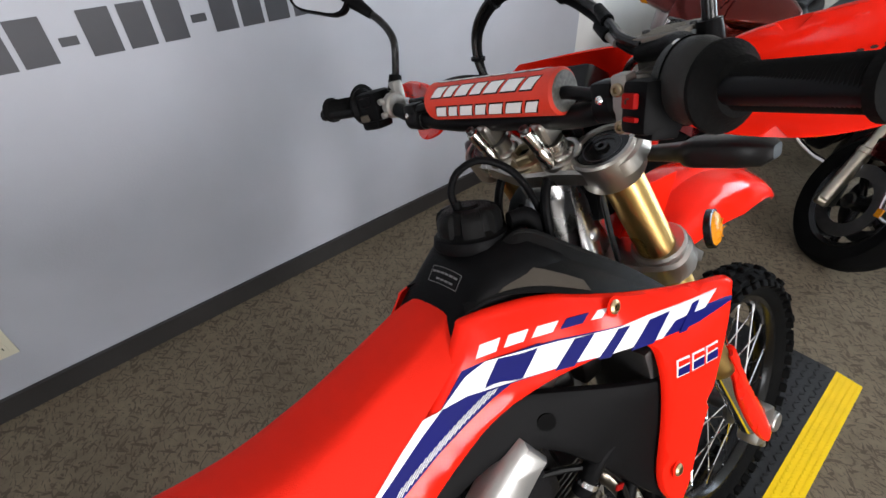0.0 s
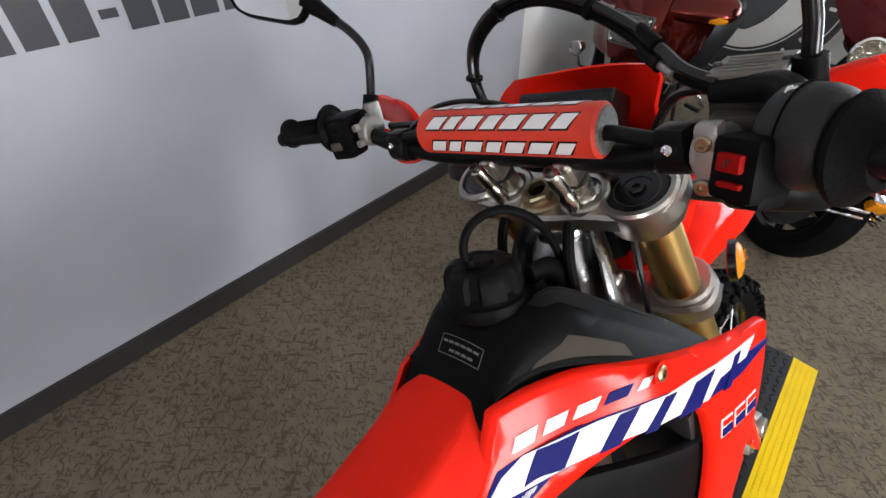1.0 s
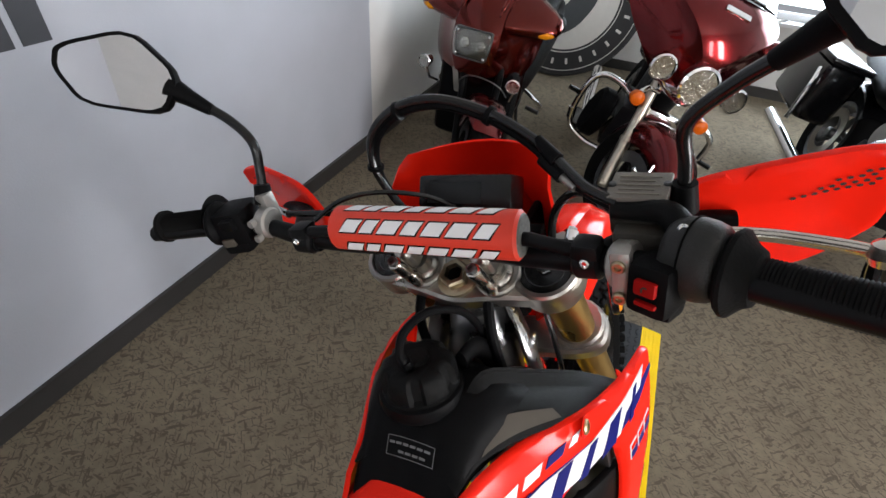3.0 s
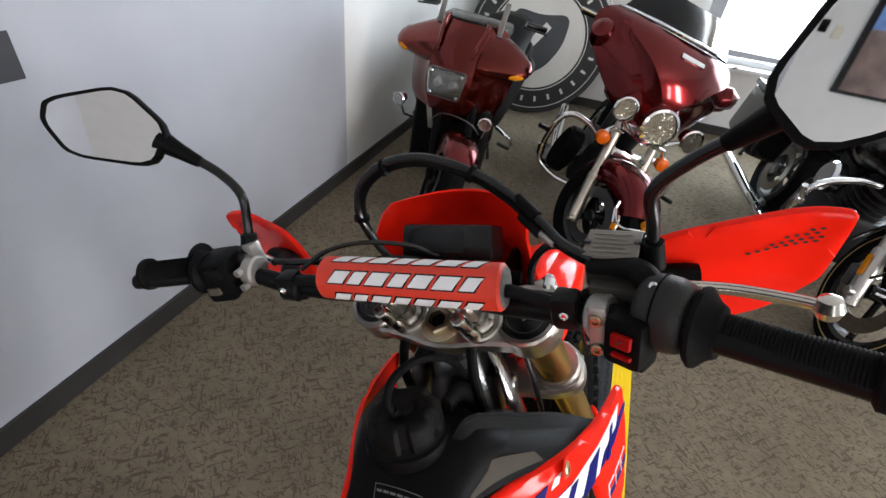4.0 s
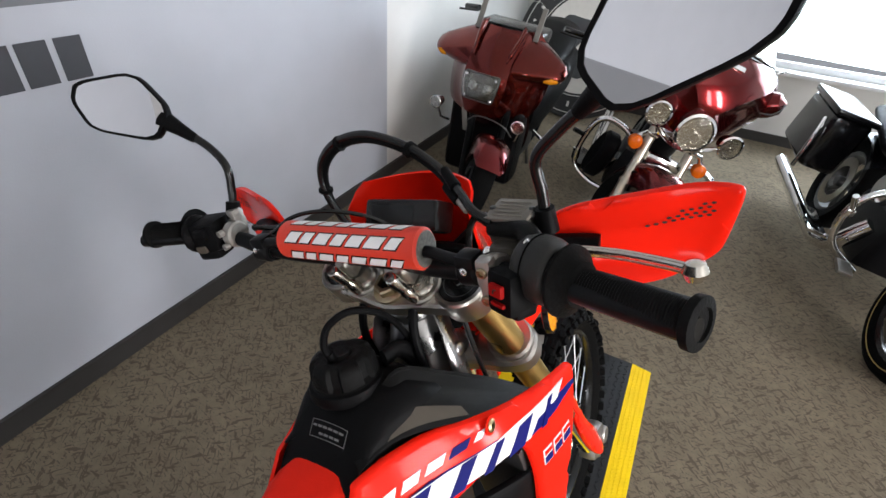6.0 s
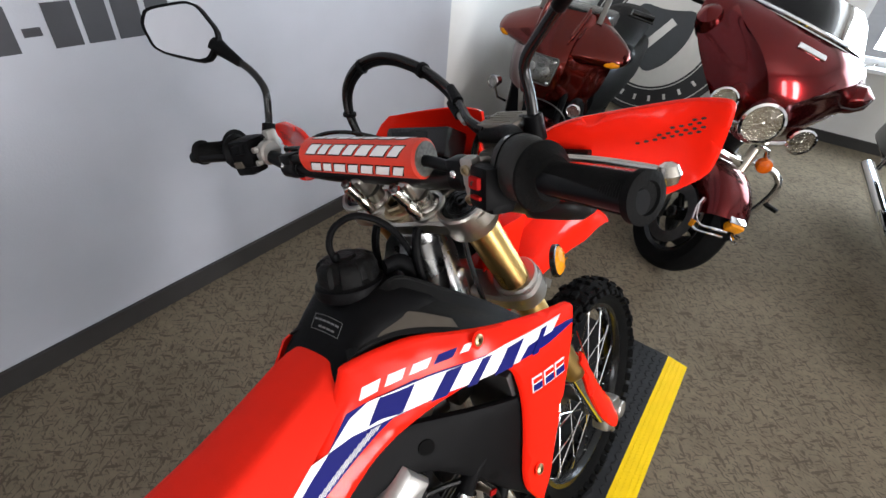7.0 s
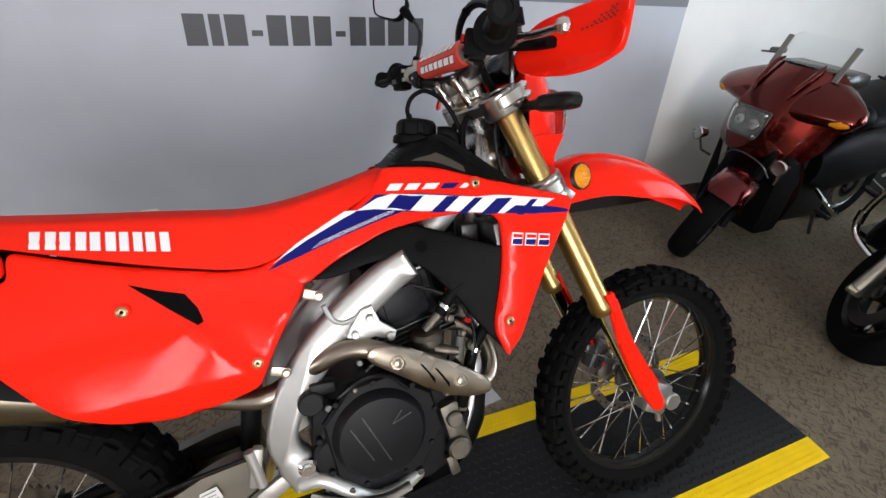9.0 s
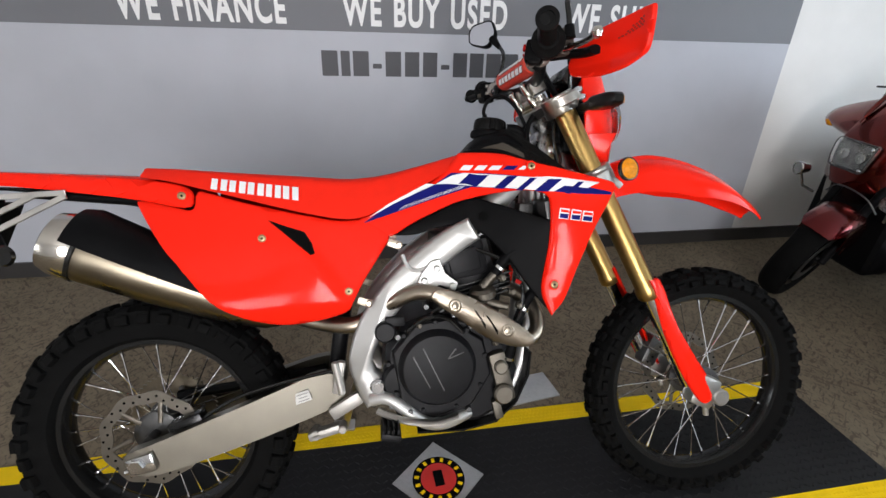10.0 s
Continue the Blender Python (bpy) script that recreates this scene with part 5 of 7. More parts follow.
LABEL_INK = material("grey_label_print", (0.16, 0.16, 0.16), 0.6)
for x0, x1, y0, y1 in ((0.8145, 0.8150, 0.026, -0.034), (0.8290, 0.8295, 0.026, -0.034), (0.8145, 0.8295, 0.026, 0.0254), (0.8145, 0.8295, -0.0334, -0.034)):
    part("label_frame", tank_patch(x0, x1, y0, y1, 0.0012), LABEL_INK, bike)
for k, (x, y0, y1) in enumerate(((0.8185, 0.010, -0.026), (0.8245, 0.023, -0.031))):
    n = 4 + 2 * k
    for i in range(n):
        a = y0 + (y1 - y0) * i / n
        b = y0 + (y1 - y0) * (i + 0.78) / n
        part("label_line", tank_patch(x - 0.0009, x + 0.0009, a, b, 0.0012), LABEL_INK, bike)

# grey inserts on the wings
rows = []
for i in range(13):
    t = i / 12
    u = 0.22 + 0.33 * t
    top = 0.14 + 0.40 * t / 0.36 if t < 0.36 else 0.54 - 0.18 * (t - 0.36) / 0.64
    rows.append([wing_face(u, 0.12 + (top - 0.12) * s) + Vector((0.0004, -0.0014, 0.0010)) for s in (0, 0.33, 0.67, 1)])
insert = thick_sheet(rows, 0.001)
part("wing_insert", insert, DECAL_GREY, bike, "grey insert on the tank cover")
part("wing_insert", mirrored(insert), DECAL_GREY, bike, "grey insert on the tank cover")

# bolts on the bodywork
BRASS = material("plated_bolt", (0.42, 0.32, 0.18), 0.35, metal=1.0)
for x, z, proud in ((0.950, 1.000, 0.002), (0.996, 0.713, 0.002), (0.307, 0.841, 0.004), (0.502, 0.708, 0.004), (0.126, 0.943, 0.003)):
    y = side(x, z) - proud
    bolt = part("panel_bolt", lathe([(0.0095, 0.0), (0.0095, 0.0022), (0.0085, 0.003), (0.0060, 0.0045), (0.0048, 0.0045), (0.0044, 0.0015), (0.001, 0.0015)], 18, (x, y, z), (0, -1, 0.1)), BRASS, bike)
    part("bolt_well", lathe([(0.0135, 0.0), (0.0135, 0.0012), (0.0098, 0.0012)], 20, (x, y + 0.0006, z), (0, -1, 0.1)), RED, bike)
    part("bolt_socket", lathe([(0.0034, 0.0), (0.0034, 0.0022), (0.0005, 0.0022)], 6, (x, y, z), (0, -1, 0.1)), SLOT, bolt)
part("side_slot", shell([(0.320, 0.8825), (0.363, 0.866), (0.401, 0.853), (0.418, 0.826), (0.425, 0.801), (0.416, 0.798), (0.376, 0.834)], side, thick=0.002, step=0.006, edge=0.0, smooth=False, proud=0.0034), SLOT, bike, "black air slot in the side panel")

part("cover_hole", shell([(0.838 + 0.012 * math.cos(a), 0.880 + 0.012 * math.sin(a)) for a in [2 * math.pi * k / 16 for k in range(16)]], side, thick=0.002, step=0.02, edge=0, smooth=False, proud=-0.0125), SLOT, bike, "round hole in the cover")
# coloured graphics, as plain shapes
decal("blue_band", [(0.7644, 0.9893), (0.7937, 0.9887), (0.8775, 0.983), (0.95, 0.974), (1.02, 0.968), (1.1329, 0.9335), (1.1295, 0.9281), (1.0587, 0.9312), (0.9959, 0.9379), (0.9278, 0.9446), (0.8616, 0.9500), (0.8112, 0.9526), (0.7581, 0.9616), (0.7241, 0.9617)], BLUE, 0.0008)
decal("white_band", [(0.7241, 0.9617), (0.765, 0.9822), (0.7937, 0.9887), (0.8775, 0.9812), (0.9128, 0.9770), (0.9496, 0.9735), (0.985, 0.9744), (1.0186, 0.9707), (1.1046, 0.9577), (1.0895, 0.9514), (1.0746, 0.9445), (1.0206, 0.9515), (0.9959, 0.9379), (0.9278, 0.9446), (0.8805, 0.9502), (0.8486, 0.9512), (0.7581, 0.9616)], WHITE, 0.0014)
for a, w in ((0.775, 0.050), (0.862, 0.022), (0.912, 0.014), (0.952, 0.030), (1.020, 0.013)):
    lo, hi = 0.9665 - 0.094 * (a - 0.775), 0.9905 - 0.108 * (a - 0.775)
    decal("blue_stroke", [(a, lo - 0.010), (a + 0.034, hi - 0.0035), (a + 0.034 + w, hi - 0.0045), (a + w, lo - 0.012)], BLUE, 0.0022)
decal("blue_sweep", [(0.540, 0.868), (0.598, 0.906), (0.655, 0.934), (0.7241, 0.9617), (0.7581, 0.9616), (0.8112, 0.9526), (0.7853, 0.9453), (0.7489, 0.934), (0.700, 0.919), (0.63, 0.896)], BLUE, 0.0005)
decal("white_edge", [(0.552, 0.880), (0.60, 0.912), (0.66, 0.943), (0.700, 0.963), (0.7241, 0.9617), (0.69, 0.947), (0.62, 0.916)], WHITE, 0.0020)
for k in range(22):
    a = 0.628 + 0.0075 * k
    zz = 0.8985 + 0.325 * (a - 0.628)
    decal("hatch_line", [(a, zz), (a + 0.020, zz + 0.0135), (a + 0.0209, zz + 0.0132), (a + 0.0009, zz - 0.0003)], WHITE, 0.0012)
for a, b, m in ((0.785, 0.815, WHITE), (0.820, 0.848, WHITE), (0.853, 0.882, WHITE), (0.886, 0.916, BLUE), (0.921, 0.938, WHITE)):
    z0, z1 = 0.9955 - (a - 0.783) * 0.02, 1.0085 - (a - 0.783) * 0.05
    decal("model_block", [(a, z0), (a + 0.011, z1), (b + 0.006, z1 - 0.001), (b - 0.005, z0 - 0.001)], m)
for a, b in ((1.004, 1.027), (1.031, 1.055), (1.058, 1.083)):
    sl = -0.14 * (a - 1.004)
    decal("badge_block", [(a, 0.874 + sl), (a + 0.004, 0.899 + sl), (b + 0.003, 0.896 + sl), (b - 0.001, 0.871 + sl)], WHITE)
    decal("badge_blue", [(a + 0.002, 0.876 + sl), (a + 0.004, 0.886 + sl), (b, 0.884 + sl), (b - 0.002, 0.873 + sl)], BLUE, 0.002)
    decal("badge_red", [(a + 0.005, 0.889 + sl), (a + 0.006, 0.896 + sl), (b + 0.001, 0.893 + sl), (b, 0.887 + sl)], RED, 0.002)


def seat_side(x, z):
    ring = seat_ring(x, along(SEAT, x, 1), along(SEAT, x, 2), seat_w(x, along(SEAT, x, 2)))
    for a, b in zip(ring[:7], ring[1:8]):
        if z <= b[2]:
            return -(a[1] + (b[1] - a[1]) * max(0.0, z - a[2]) / (b[2] - a[2]))
    return 0.0


for k, (a, b) in enumerate(((0.188, 0.224), (0.229, 0.266), (0.271, 0.308), (0.313, 0.347), (0.352, 0.388))):
    t0, t1 = 0.958 - 0.155 * (a - 0.188), 0.984 - 0.125 * (a - 0.188)
    for e0, e1 in ((0.0, 0.40), (0.60, 1.0)):
        p, q = a + (b - a) * e0, a + (b - a) * e1
        d0, d1 = 0.155 * (p - a), 0.155 * (q - a)
        quad = [(p, t0 - d0), (p - 0.002, t1 - d0 * 0.8), (q - 0.002, t1 - d1 * 0.8), (q, t0 - d1)]
        part("seat_bar", shell(quad, seat_side, thick=0.0006, step=0.01, edge=0.0, smooth=False, proud=0.0012), WHITE, bike)

# ---- frame, engine, exhaust, rear end ----
def band(path, widths):
    """An outline round a line in x-z with a width at each point."""
    p = [Vector(q) for q in path]
    left, right = [], []
    for i in range(len(p)):
        d = (p[min(i + 1, len(p) - 1)] - p[max(i - 1, 0)]).normalized()
        n = Vector((-d.y, d.x))
        left.append(p[i] + n * widths[i] / 2)
        right.append(p[i] - n * widths[i] / 2)
    return [tuple(q) for q in left + right[::-1]]


spar_path = [tuple(q)[:2] for q in curve_through([(0.815, 0.850, 0), (0.755, 0.815, 0), (0.672, 0.752, 0), (0.610, 0.690, 0), (0.560, 0.625, 0), (0.530, 0.560, 0), (0.524, 0.510, 0), (0.545, 0.460, 0), (0.566, 0.415, 0)], 4)]
kk = len(spar_path)
spar_w = [0.060 + 0.012 * math.sin(math.pi * min(1, i / (kk * 0.6))) + (0.010 if i > kk * 0.8 else 0) for i in range(kk)]
spar = band(spar_path, spar_w)
for s in (-1, 1):
    fr = part("frame_spar", plate(spar, s * 0.085, s * 0.130, 0.008), FRAME_ALU, bike, "bead-blasted aluminium frame spar", 50)
    part("frame_weld", sweep(curve_through([(0.632, s * 0.130, 0.792), (0.645, s * 0.131, 0.762), (0.664, s * 0.131, 0.750), (0.690, s * 0.131, 0.756), (0.716, s * 0.130, 0.774)], 5), 0.0052, 8), FRAME_ALU, fr)
    part("pivot_bolt", joined(rod((0.562, s * 0.125, 0.462), (0.562, s * 0.143, 0.462), 0.019, bevel=0.004), rod((0.562, s * 0.140, 0.462), (0.562, s * 0.148, 0.462), 0.010, sides=6)), CHROME, fr)
    part("frame_tube", sweep(curve_through([(0.80, 0.08 * s, 0.85), (0.90, 0.075 * s, 0.93), (0.99, 0.055 * s, 1.03)], 5), 0.030, 14), FRAME_ALU, bike)
    part("cradle_rail", sweep(curve_through([(0.545, 0.130 * s, 0.425), (0.585, 0.142 * s, 0.432), (0.630, 0.150 * s, 0.402), (0.675, 0.150 * s, 0.366), (0.725, 0.145 * s, 0.355), (0.775, 0.132 * s, 0.366), (0.82, 0.105 * s, 0.372)], 5), 0.016, 14), FRAME_ALU, bike, "aluminium engine cradle rail")
    part("down_tube", sweep(curve_through([(1.0, 0.03 * s, 1.02), (0.985, 0.045 * s, 0.75), (0.96, 0.06 * s, 0.5), (0.90, 0.07 * s, 0.37), (0.82, 0.080 * s, 0.345)], 5), 0.017, 12), FRAME_ALU, bike)
    part("radiator", block((1.015, 0.125 * s, 0.80), (0.035, 0.105, 0.24), 0.006, (0, -10, 0)), DARK_METAL, bike)
    part("radiator_guard", plate([(1.005, 0.935), (1.075, 0.900), (1.068, 0.80), (1.045, 0.70), (1.01, 0.665)], s * 0.165, s * 0.150, 0.003), BLACK, bike)
    for x, z in ((0.615, 0.818), (0.538, 0.678)):
        part("panel_bracket", joined(block((x, 0.135 * s, z), (0.036, 0.006, 0.020), 0.003, (0, 20, 0)), rod((x + 0.010, 0.136 * s, z - 0.003), (x + 0.010, 0.143 * s, z - 0.003), 0.0080, sides=12, bevel=0.002)), STEEL, bike)

engine = part("engine", joined(plate([(0.585, 0.560), (0.63, 0.615), (0.70, 0.640), (0.80, 0.625), (0.885, 0.570), (0.925, 0.48), (0.90, 0.385), (0.82, 0.345), (0.70, 0.345), (0.61, 0.375), (0.575, 0.45)], -0.135, 0.135, 0.015), plate([(0.70, 0.63), (0.72, 0.83), (0.86, 0.83), (0.90, 0.70), (0.88, 0.58)], -0.085, 0.085, 0.012)), ENGINE_BLACK, bike, "satin black single-cylinder engine")
PUMP_METAL = material("dull_cast_metal", (0.15, 0.135, 0.112), 0.45, metal=1.0, var=0.25, scale=50, bump=0.3, bscale=300)
part("clutch_cover", joined(lathe([(0.106, -0.01), (0.106, 0.010), (0.099, 0.018), (0.094, 0.034), (0.086, 0.042), (0.05, 0.046), (0.002, 0.047)], 48, (0.712, -0.130, 0.507), (0, -1, 0)), lathe([(0.052, -0.01), (0.052, 0.010), (0.044, 0.018), (0.002, 0.021)], 36, (0.625, -0.126, 0.470), (0, -1, 0)), plate([(0.62, 0.40), (0.60, 0.55), (0.66, 0.62), (0.74, 0.63), (0.83, 0.57), (0.85, 0.48), (0.80, 0.40), (0.70, 0.37)], -0.150, -0.12, 0.006)), ENGINE_BLACK, engine, "round black clutch cover")
for a, b in (((0.675, 0.565), (0.725, 0.455)), ((0.650, 0.545), (0.690, 0.465)), ((0.755, 0.560), (0.735, 0.535)), ((0.735, 0.535), (0.775, 0.550))):
    part("cover_crease", sweep([(a[0], -0.1755, a[1]), (b[0], -0.1755, b[1])], 0.0016, 6), DARK_METAL, engine)
for k in range(9):
    a = 2 * math.pi * (k + 0.3) / 9
    part("cover_bolt", rod((0.712 + 0.123 * math.cos(a), -0.138, 0.507 + 0.115 * math.sin(a)), (0.712 + 0.123 * math.cos(a), -0.156, 0.507 + 0.115 * math.sin(a)), 0.0062, sides=10, bevel=0.0015), ENGINE_BLACK, engine)
part("head_cover", joined(block((0.790, -0.085, 0.770), (0.115, 0.060, 0.095), 0.014, (0, -12, 0)), block((0.790, -0.115, 0.768), (0.080, 0.012, 0.060), 0.006, (0, -12, 0))), ENGINE_BLACK, engine, "black cylinder head cover")
for k in range(5):
    part("cylinder_fin", block((0.825, 0, 0.660 + 0.012 * k), (0.19, 0.185, 0.004), 0.0015, (0, -14, 0)), DARK_METAL, engine)
part("water_outlet", joined(lathe([(0.034, 0), (0.036, 0.004), (0.036, 0.022), (0.030, 0.030), (0.028, 0.045), (0.034, 0.050), (0.034, 0.066), (0.026, 0.074)], 24, (0.842, -0.120, 0.628), (-0.15, -0.15, 1)), rod((0.842, -0.150, 0.665), (0.890, -0.165, 0.655), 0.012, 0.009), rod((0.835, -0.125, 0.700), (0.865, -0.135, 0.735), 0.013, 0.011)), PUMP_METAL, engine, "dull cast thermostat housing")
part("coolant_hose", sweep(curve_through([(0.865, -0.135, 0.735), (0.895, -0.145, 0.780), (0.930, -0.150, 0.800), (0.98, -0.140, 0.790)], 5), 0.014, 12), BLACK, engine)
part("coolant_hose", sweep(curve_through([(0.885, -0.140, 0.480), (0.905, -0.155, 0.56), (0.925, -0.150, 0.63), (0.955, -0.145, 0.68), (0.99, -0.140, 0.70)], 5), 0.013, 12), BLACK, engine)
part("water_pump", joined(block((0.878, -0.140, 0.470), (0.045, 0.040, 0.135), 0.012, (0, -14, 0)), rod((0.878, -0.150, 0.430), (0.878, -0.175, 0.430), 0.026, bevel=0.005), rod((0.872, -0.150, 0.50), (0.872, -0.172, 0.50), 0.018, bevel=0.004), block((0.865, -0.150, 0.385), (0.022, 0.018, 0.05), 0.005, (0, -14, 0))), PUMP_METAL, engine, "cast silver water pump")
for r, c, d in ((0.0165, (0.877, -0.140, 0.750), (0.6, -0.1, 0.8)), (0.0155, (0.934, -0.150, 0.645), (0.5, 0, 0.8)), (0.0155, (0.895, -0.149, 0.52), (0.2, -0.2, 0.9))):
    part("hose_clip", lathe([(r, -0.004), (r, 0.004), (r - 0.002, 0.004), (r - 0.002, -0.004)], 16, c, d, closed=True), CHROME, engine)
for x, y, z in ((0.730, -0.100, 0.640), (0.760, -0.110, 0.630), (0.800, -0.130, 0.605), (0.690, -0.108, 0.655), (0.845, -0.140, 0.590), (0.905, -0.12, 0.60), (0.615, -0.14, 0.590), (0.596, -0.14, 0.415), (0.64, -0.15, 0.40), (0.79, -0.14, 0.39)):
    part("engine_bolt", rod((x, y + 0.02, z), (x, y - 0.016, z), 0.0075, sides=10, bevel=0.0015), DARK_METAL, engine)
part("engine_hanger", joined(plate([(0.668, 0.722), (0.680, 0.745), (0.700, 0.772), (0.724, 0.778), (0.738, 0.742), (0.770, 0.716), (0.762, 0.696), (0.725, 0.712), (0.690, 0.702)], -0.139, -0.129, 0.002), rod((0.716, -0.135, 0.754), (0.716, -0.149, 0.754), 0.008, bevel=0.002), rod((0.685, -0.135, 0.725), (0.685, -0.149, 0.725), 0.008, bevel=0.002), rod((0.755, -0.135, 0.709), (0.755, -0.149, 0.709), 0.009, bevel=0.002)), FRAME_ALU, engine, "aluminium engine hanger plate")
for name, pts, r in (("spark_lead", [(0.80, -0.095, 0.805), (0.815, -0.105, 0.825), (0.86, -0.11, 0.84), (0.92, -0.095, 0.83)], 0.0065), ("wiring", [(0.735, -0.10, 0.815), (0.79, -0.11, 0.805), (0.85, -0.125, 0.785), (0.905, -0.145, 0.76)], 0.005), ("wiring", [(0.905, -0.145, 0.76), (0.93, -0.155, 0.70), (0.925, -0.160, 0.64), (0.90, -0.160, 0.60)], 0.0045),
                     ("breather_tube", [(0.70, -0.12, 0.63), (0.73, -0.135, 0.655), (0.79, -0.14, 0.64), (0.84, -0.145, 0.60)], 0.006), ("clutch_line", [(0.64, -0.14, 0.60), (0.69, -0.155, 0.635), (0.74, -0.150, 0.628), (0.78, -0.148, 0.59)], 0.0055)):
    part(name, sweep(curve_through(pts, 5), r, 8), GLOSS_BLACK, engine)
for x, y, z, r in ((0.878, -0.150, 0.726, 0.010), (0.902, -0.155, 0.690, 0.009), (0.925, -0.150, 0.655, 0.011), (0.815, -0.150, 0.632, 0.008), (0.775, -0.145, 0.625, 0.007), (0.668, -0.150, 0.615, 0.007), (0.86, -0.150, 0.560, 0.008)):
    part("union_nut", lathe([(r * 0.6, -0.008), (r, -0.006), (r, 0.004), (r * 0.7, 0.007), (r * 0.7, 0.012), (r * 0.4, 0.013)], 10, (x, y, z), (0.2, -1, 0.2)), PUMP_METAL, engine)
part("cable_tag", block((0.918, -0.158, 0.716), (0.016, 0.004, 0.010), 0.002, (0, 30, 0)), RED_SWITCH, engine)
part("starter_motor", joined(rod((0.585, -0.110, 0.600), (0.585, -0.145, 0.600), 0.026, bevel=0.004), block((0.61, -0.125, 0.625), (0.05, 0.03, 0.025), 0.006)), ENGINE_BLACK, engine)
part("fuel_rail", joined(rod((0.845, -0.06, 0.86), (0.93, -0.08, 0.875), 0.022, bevel=0.004), block((0.955, -0.09, 0.885), (0.04, 0.04, 0.05), 0.008)), DARK_METAL, engine)

header = part("exhaust_header", sweep(curve_through([(0.560, -0.085, 0.630), (0.610, -0.120, 0.672), (0.665, -0.140, 0.697), (0.720, -0.155, 0.690), (0.790, -0.165, 0.652), (0.870, -0.170, 0.605), (0.940, -0.160, 0.570), (0.975, -0.135, 0.590), (0.975, -0.100, 0.635), (0.935, -0.065, 0.672), (0.90, -0.05, 0.68)], 6), 0.0195, 18), STEEL, bike, "heat-tinted steel exhaust header")
heat_line = [(0.690, 0.690), (0.705, 0.715), (0.755, 0.708), (0.835, 0.665), (0.905, 0.622), (0.952, 0.583), (0.948, 0.560), (0.905, 0.556), (0.84, 0.575), (0.765, 0.635)]
shield = part("heat_shield", shell(heat_line, lambda x, z: -0.196 + 5.5 * ((z - 0.640) + (x - 0.82) * 0.52) ** 2, thick=0.003, step=0.012, edge=0.004), STEEL, header, "brushed steel heat shield with two slots")
for x, z in ((0.752, 0.672), (0.880, 0.604)):
    part("shield_bolt", joined(lathe([(0.0165, -0.004), (0.0165, 0.003), (0.0145, 0.004), (0.0125, 0.002)], 20, (x, -0.194, z), (0, -1, 0.1)), lathe([(0.009, 0.0), (0.009, 0.006), (0.007, 0.007)], 6, (x, -0.194, z), (0, -1, 0.1))), STEEL, shield)
for dx in (0.0, 0.030):
    part("shield_slot", shell([(0.796 + dx, 0.662 - dx * 0.55), (0.803 + dx, 0.658 - dx * 0.55), (0.826 + dx, 0.622 - dx * 0.55), (0.826 + dx, 0.610 - dx * 0.55)], lambda x, z: -0.196 + 5.5 * ((z - 0.640) + (x - 0.82) * 0.52) ** 2, thick=0.001, step=0.02, edge=0, smooth=False, proud=0.0012), SLOT, shield)
part("engine_guard", thick_sheet([[(x, y, z) for y in (-0.125, -0.10, -0.05, 0.05, 0.10, 0.125)] for x, z in ((0.965, 0.520), (0.958, 0.455), (0.925, 0.385), (0.870, 0.335), (0.78, 0.318), (0.66, 0.322))], 0.005), BLACK, bike, "black engine skid guard")

# swingarm
SWING_ALU = material("brushed_swingarm_aluminium", (0.165, 0.152, 0.126), 0.36, metal=1.0, var=0.10, scale=22, bump=0.06, bscale=420, rvar=0.12)
for s in (-1, 1):
    arm_line = [(-0.035, 0.322), (-0.028, 0.345), (0.030, 0.360), (0.250, 0.432), (0.415, 0.490), (0.470, 0.475), (0.480, 0.420), (0.455, 0.392), (0.25, 0.330), (0.05, 0.282), (-0.02, 0.286)]
    g = plate(corner_cut(arm_line, 2), 0, 1, 0.012)
    g = [(p[0], s * (0.145 - 0.065 * max(0, p[0]) / 0.48 - 0.034 * (1 - max(0.0, min(1.0, (p[1] - 0.012) / 0.976)))), p[2]) for p in g[0]], g[1]
    if s > 0:
        g = g[0], [tuple(reversed(q)) for q in g[1]]
    sw_arm = part("swingarm", g, SWING_ALU, bike, "brushed aluminium swingarm", 50)
    part("axle_block", joined(block((0.008, s * 0.149, 0.318), (0.062, 0.012, 0.044), 0.006, (0, -14, 0)), lathe([(0.019, 0), (0.019, 0.010), (0.016, 0.012)], 6, (0.000, s * 0.152, 0.318), (0, s, 0)), rod((-0.03, s * 0.145, 0.30), (-0.005, s * 0.145, 0.306), 0.006)), CHROME, sw_arm)
    if s < 0:
        part("arm_sticker", block((0.372, -0.0985, 0.432), (0.044, 0.0012, 0.028), 0, (0, -18, -7.7)), material("silver_label", (0.66, 0.65, 0.62), 0.45), sw_arm, "silver printed label")
        for k in range(3):
            part("sticker_bar", block((0.372 + 0.002 * k, -0.0995, 0.440 - 0.008 * k), (0.030 - 0.006 * (k % 2), 0.0012, 0.0020), 0, (0, -18, -7.7)), LABEL_INK, sw_arm)
part("chain_guide", sweep(curve_through([(0.02, 0.05, 0.40), (0.2, 0.05, 0.42), (0.42, 0.05, 0.45)], 4), 0.014, 8), BLACK, bike)
part("shock_absorber", joined(rod((0.44, 0.02, 0.40), (0.50, 0.02, 0.78), 0.022, bevel=0.004)), ENGINE_BLACK, bike)
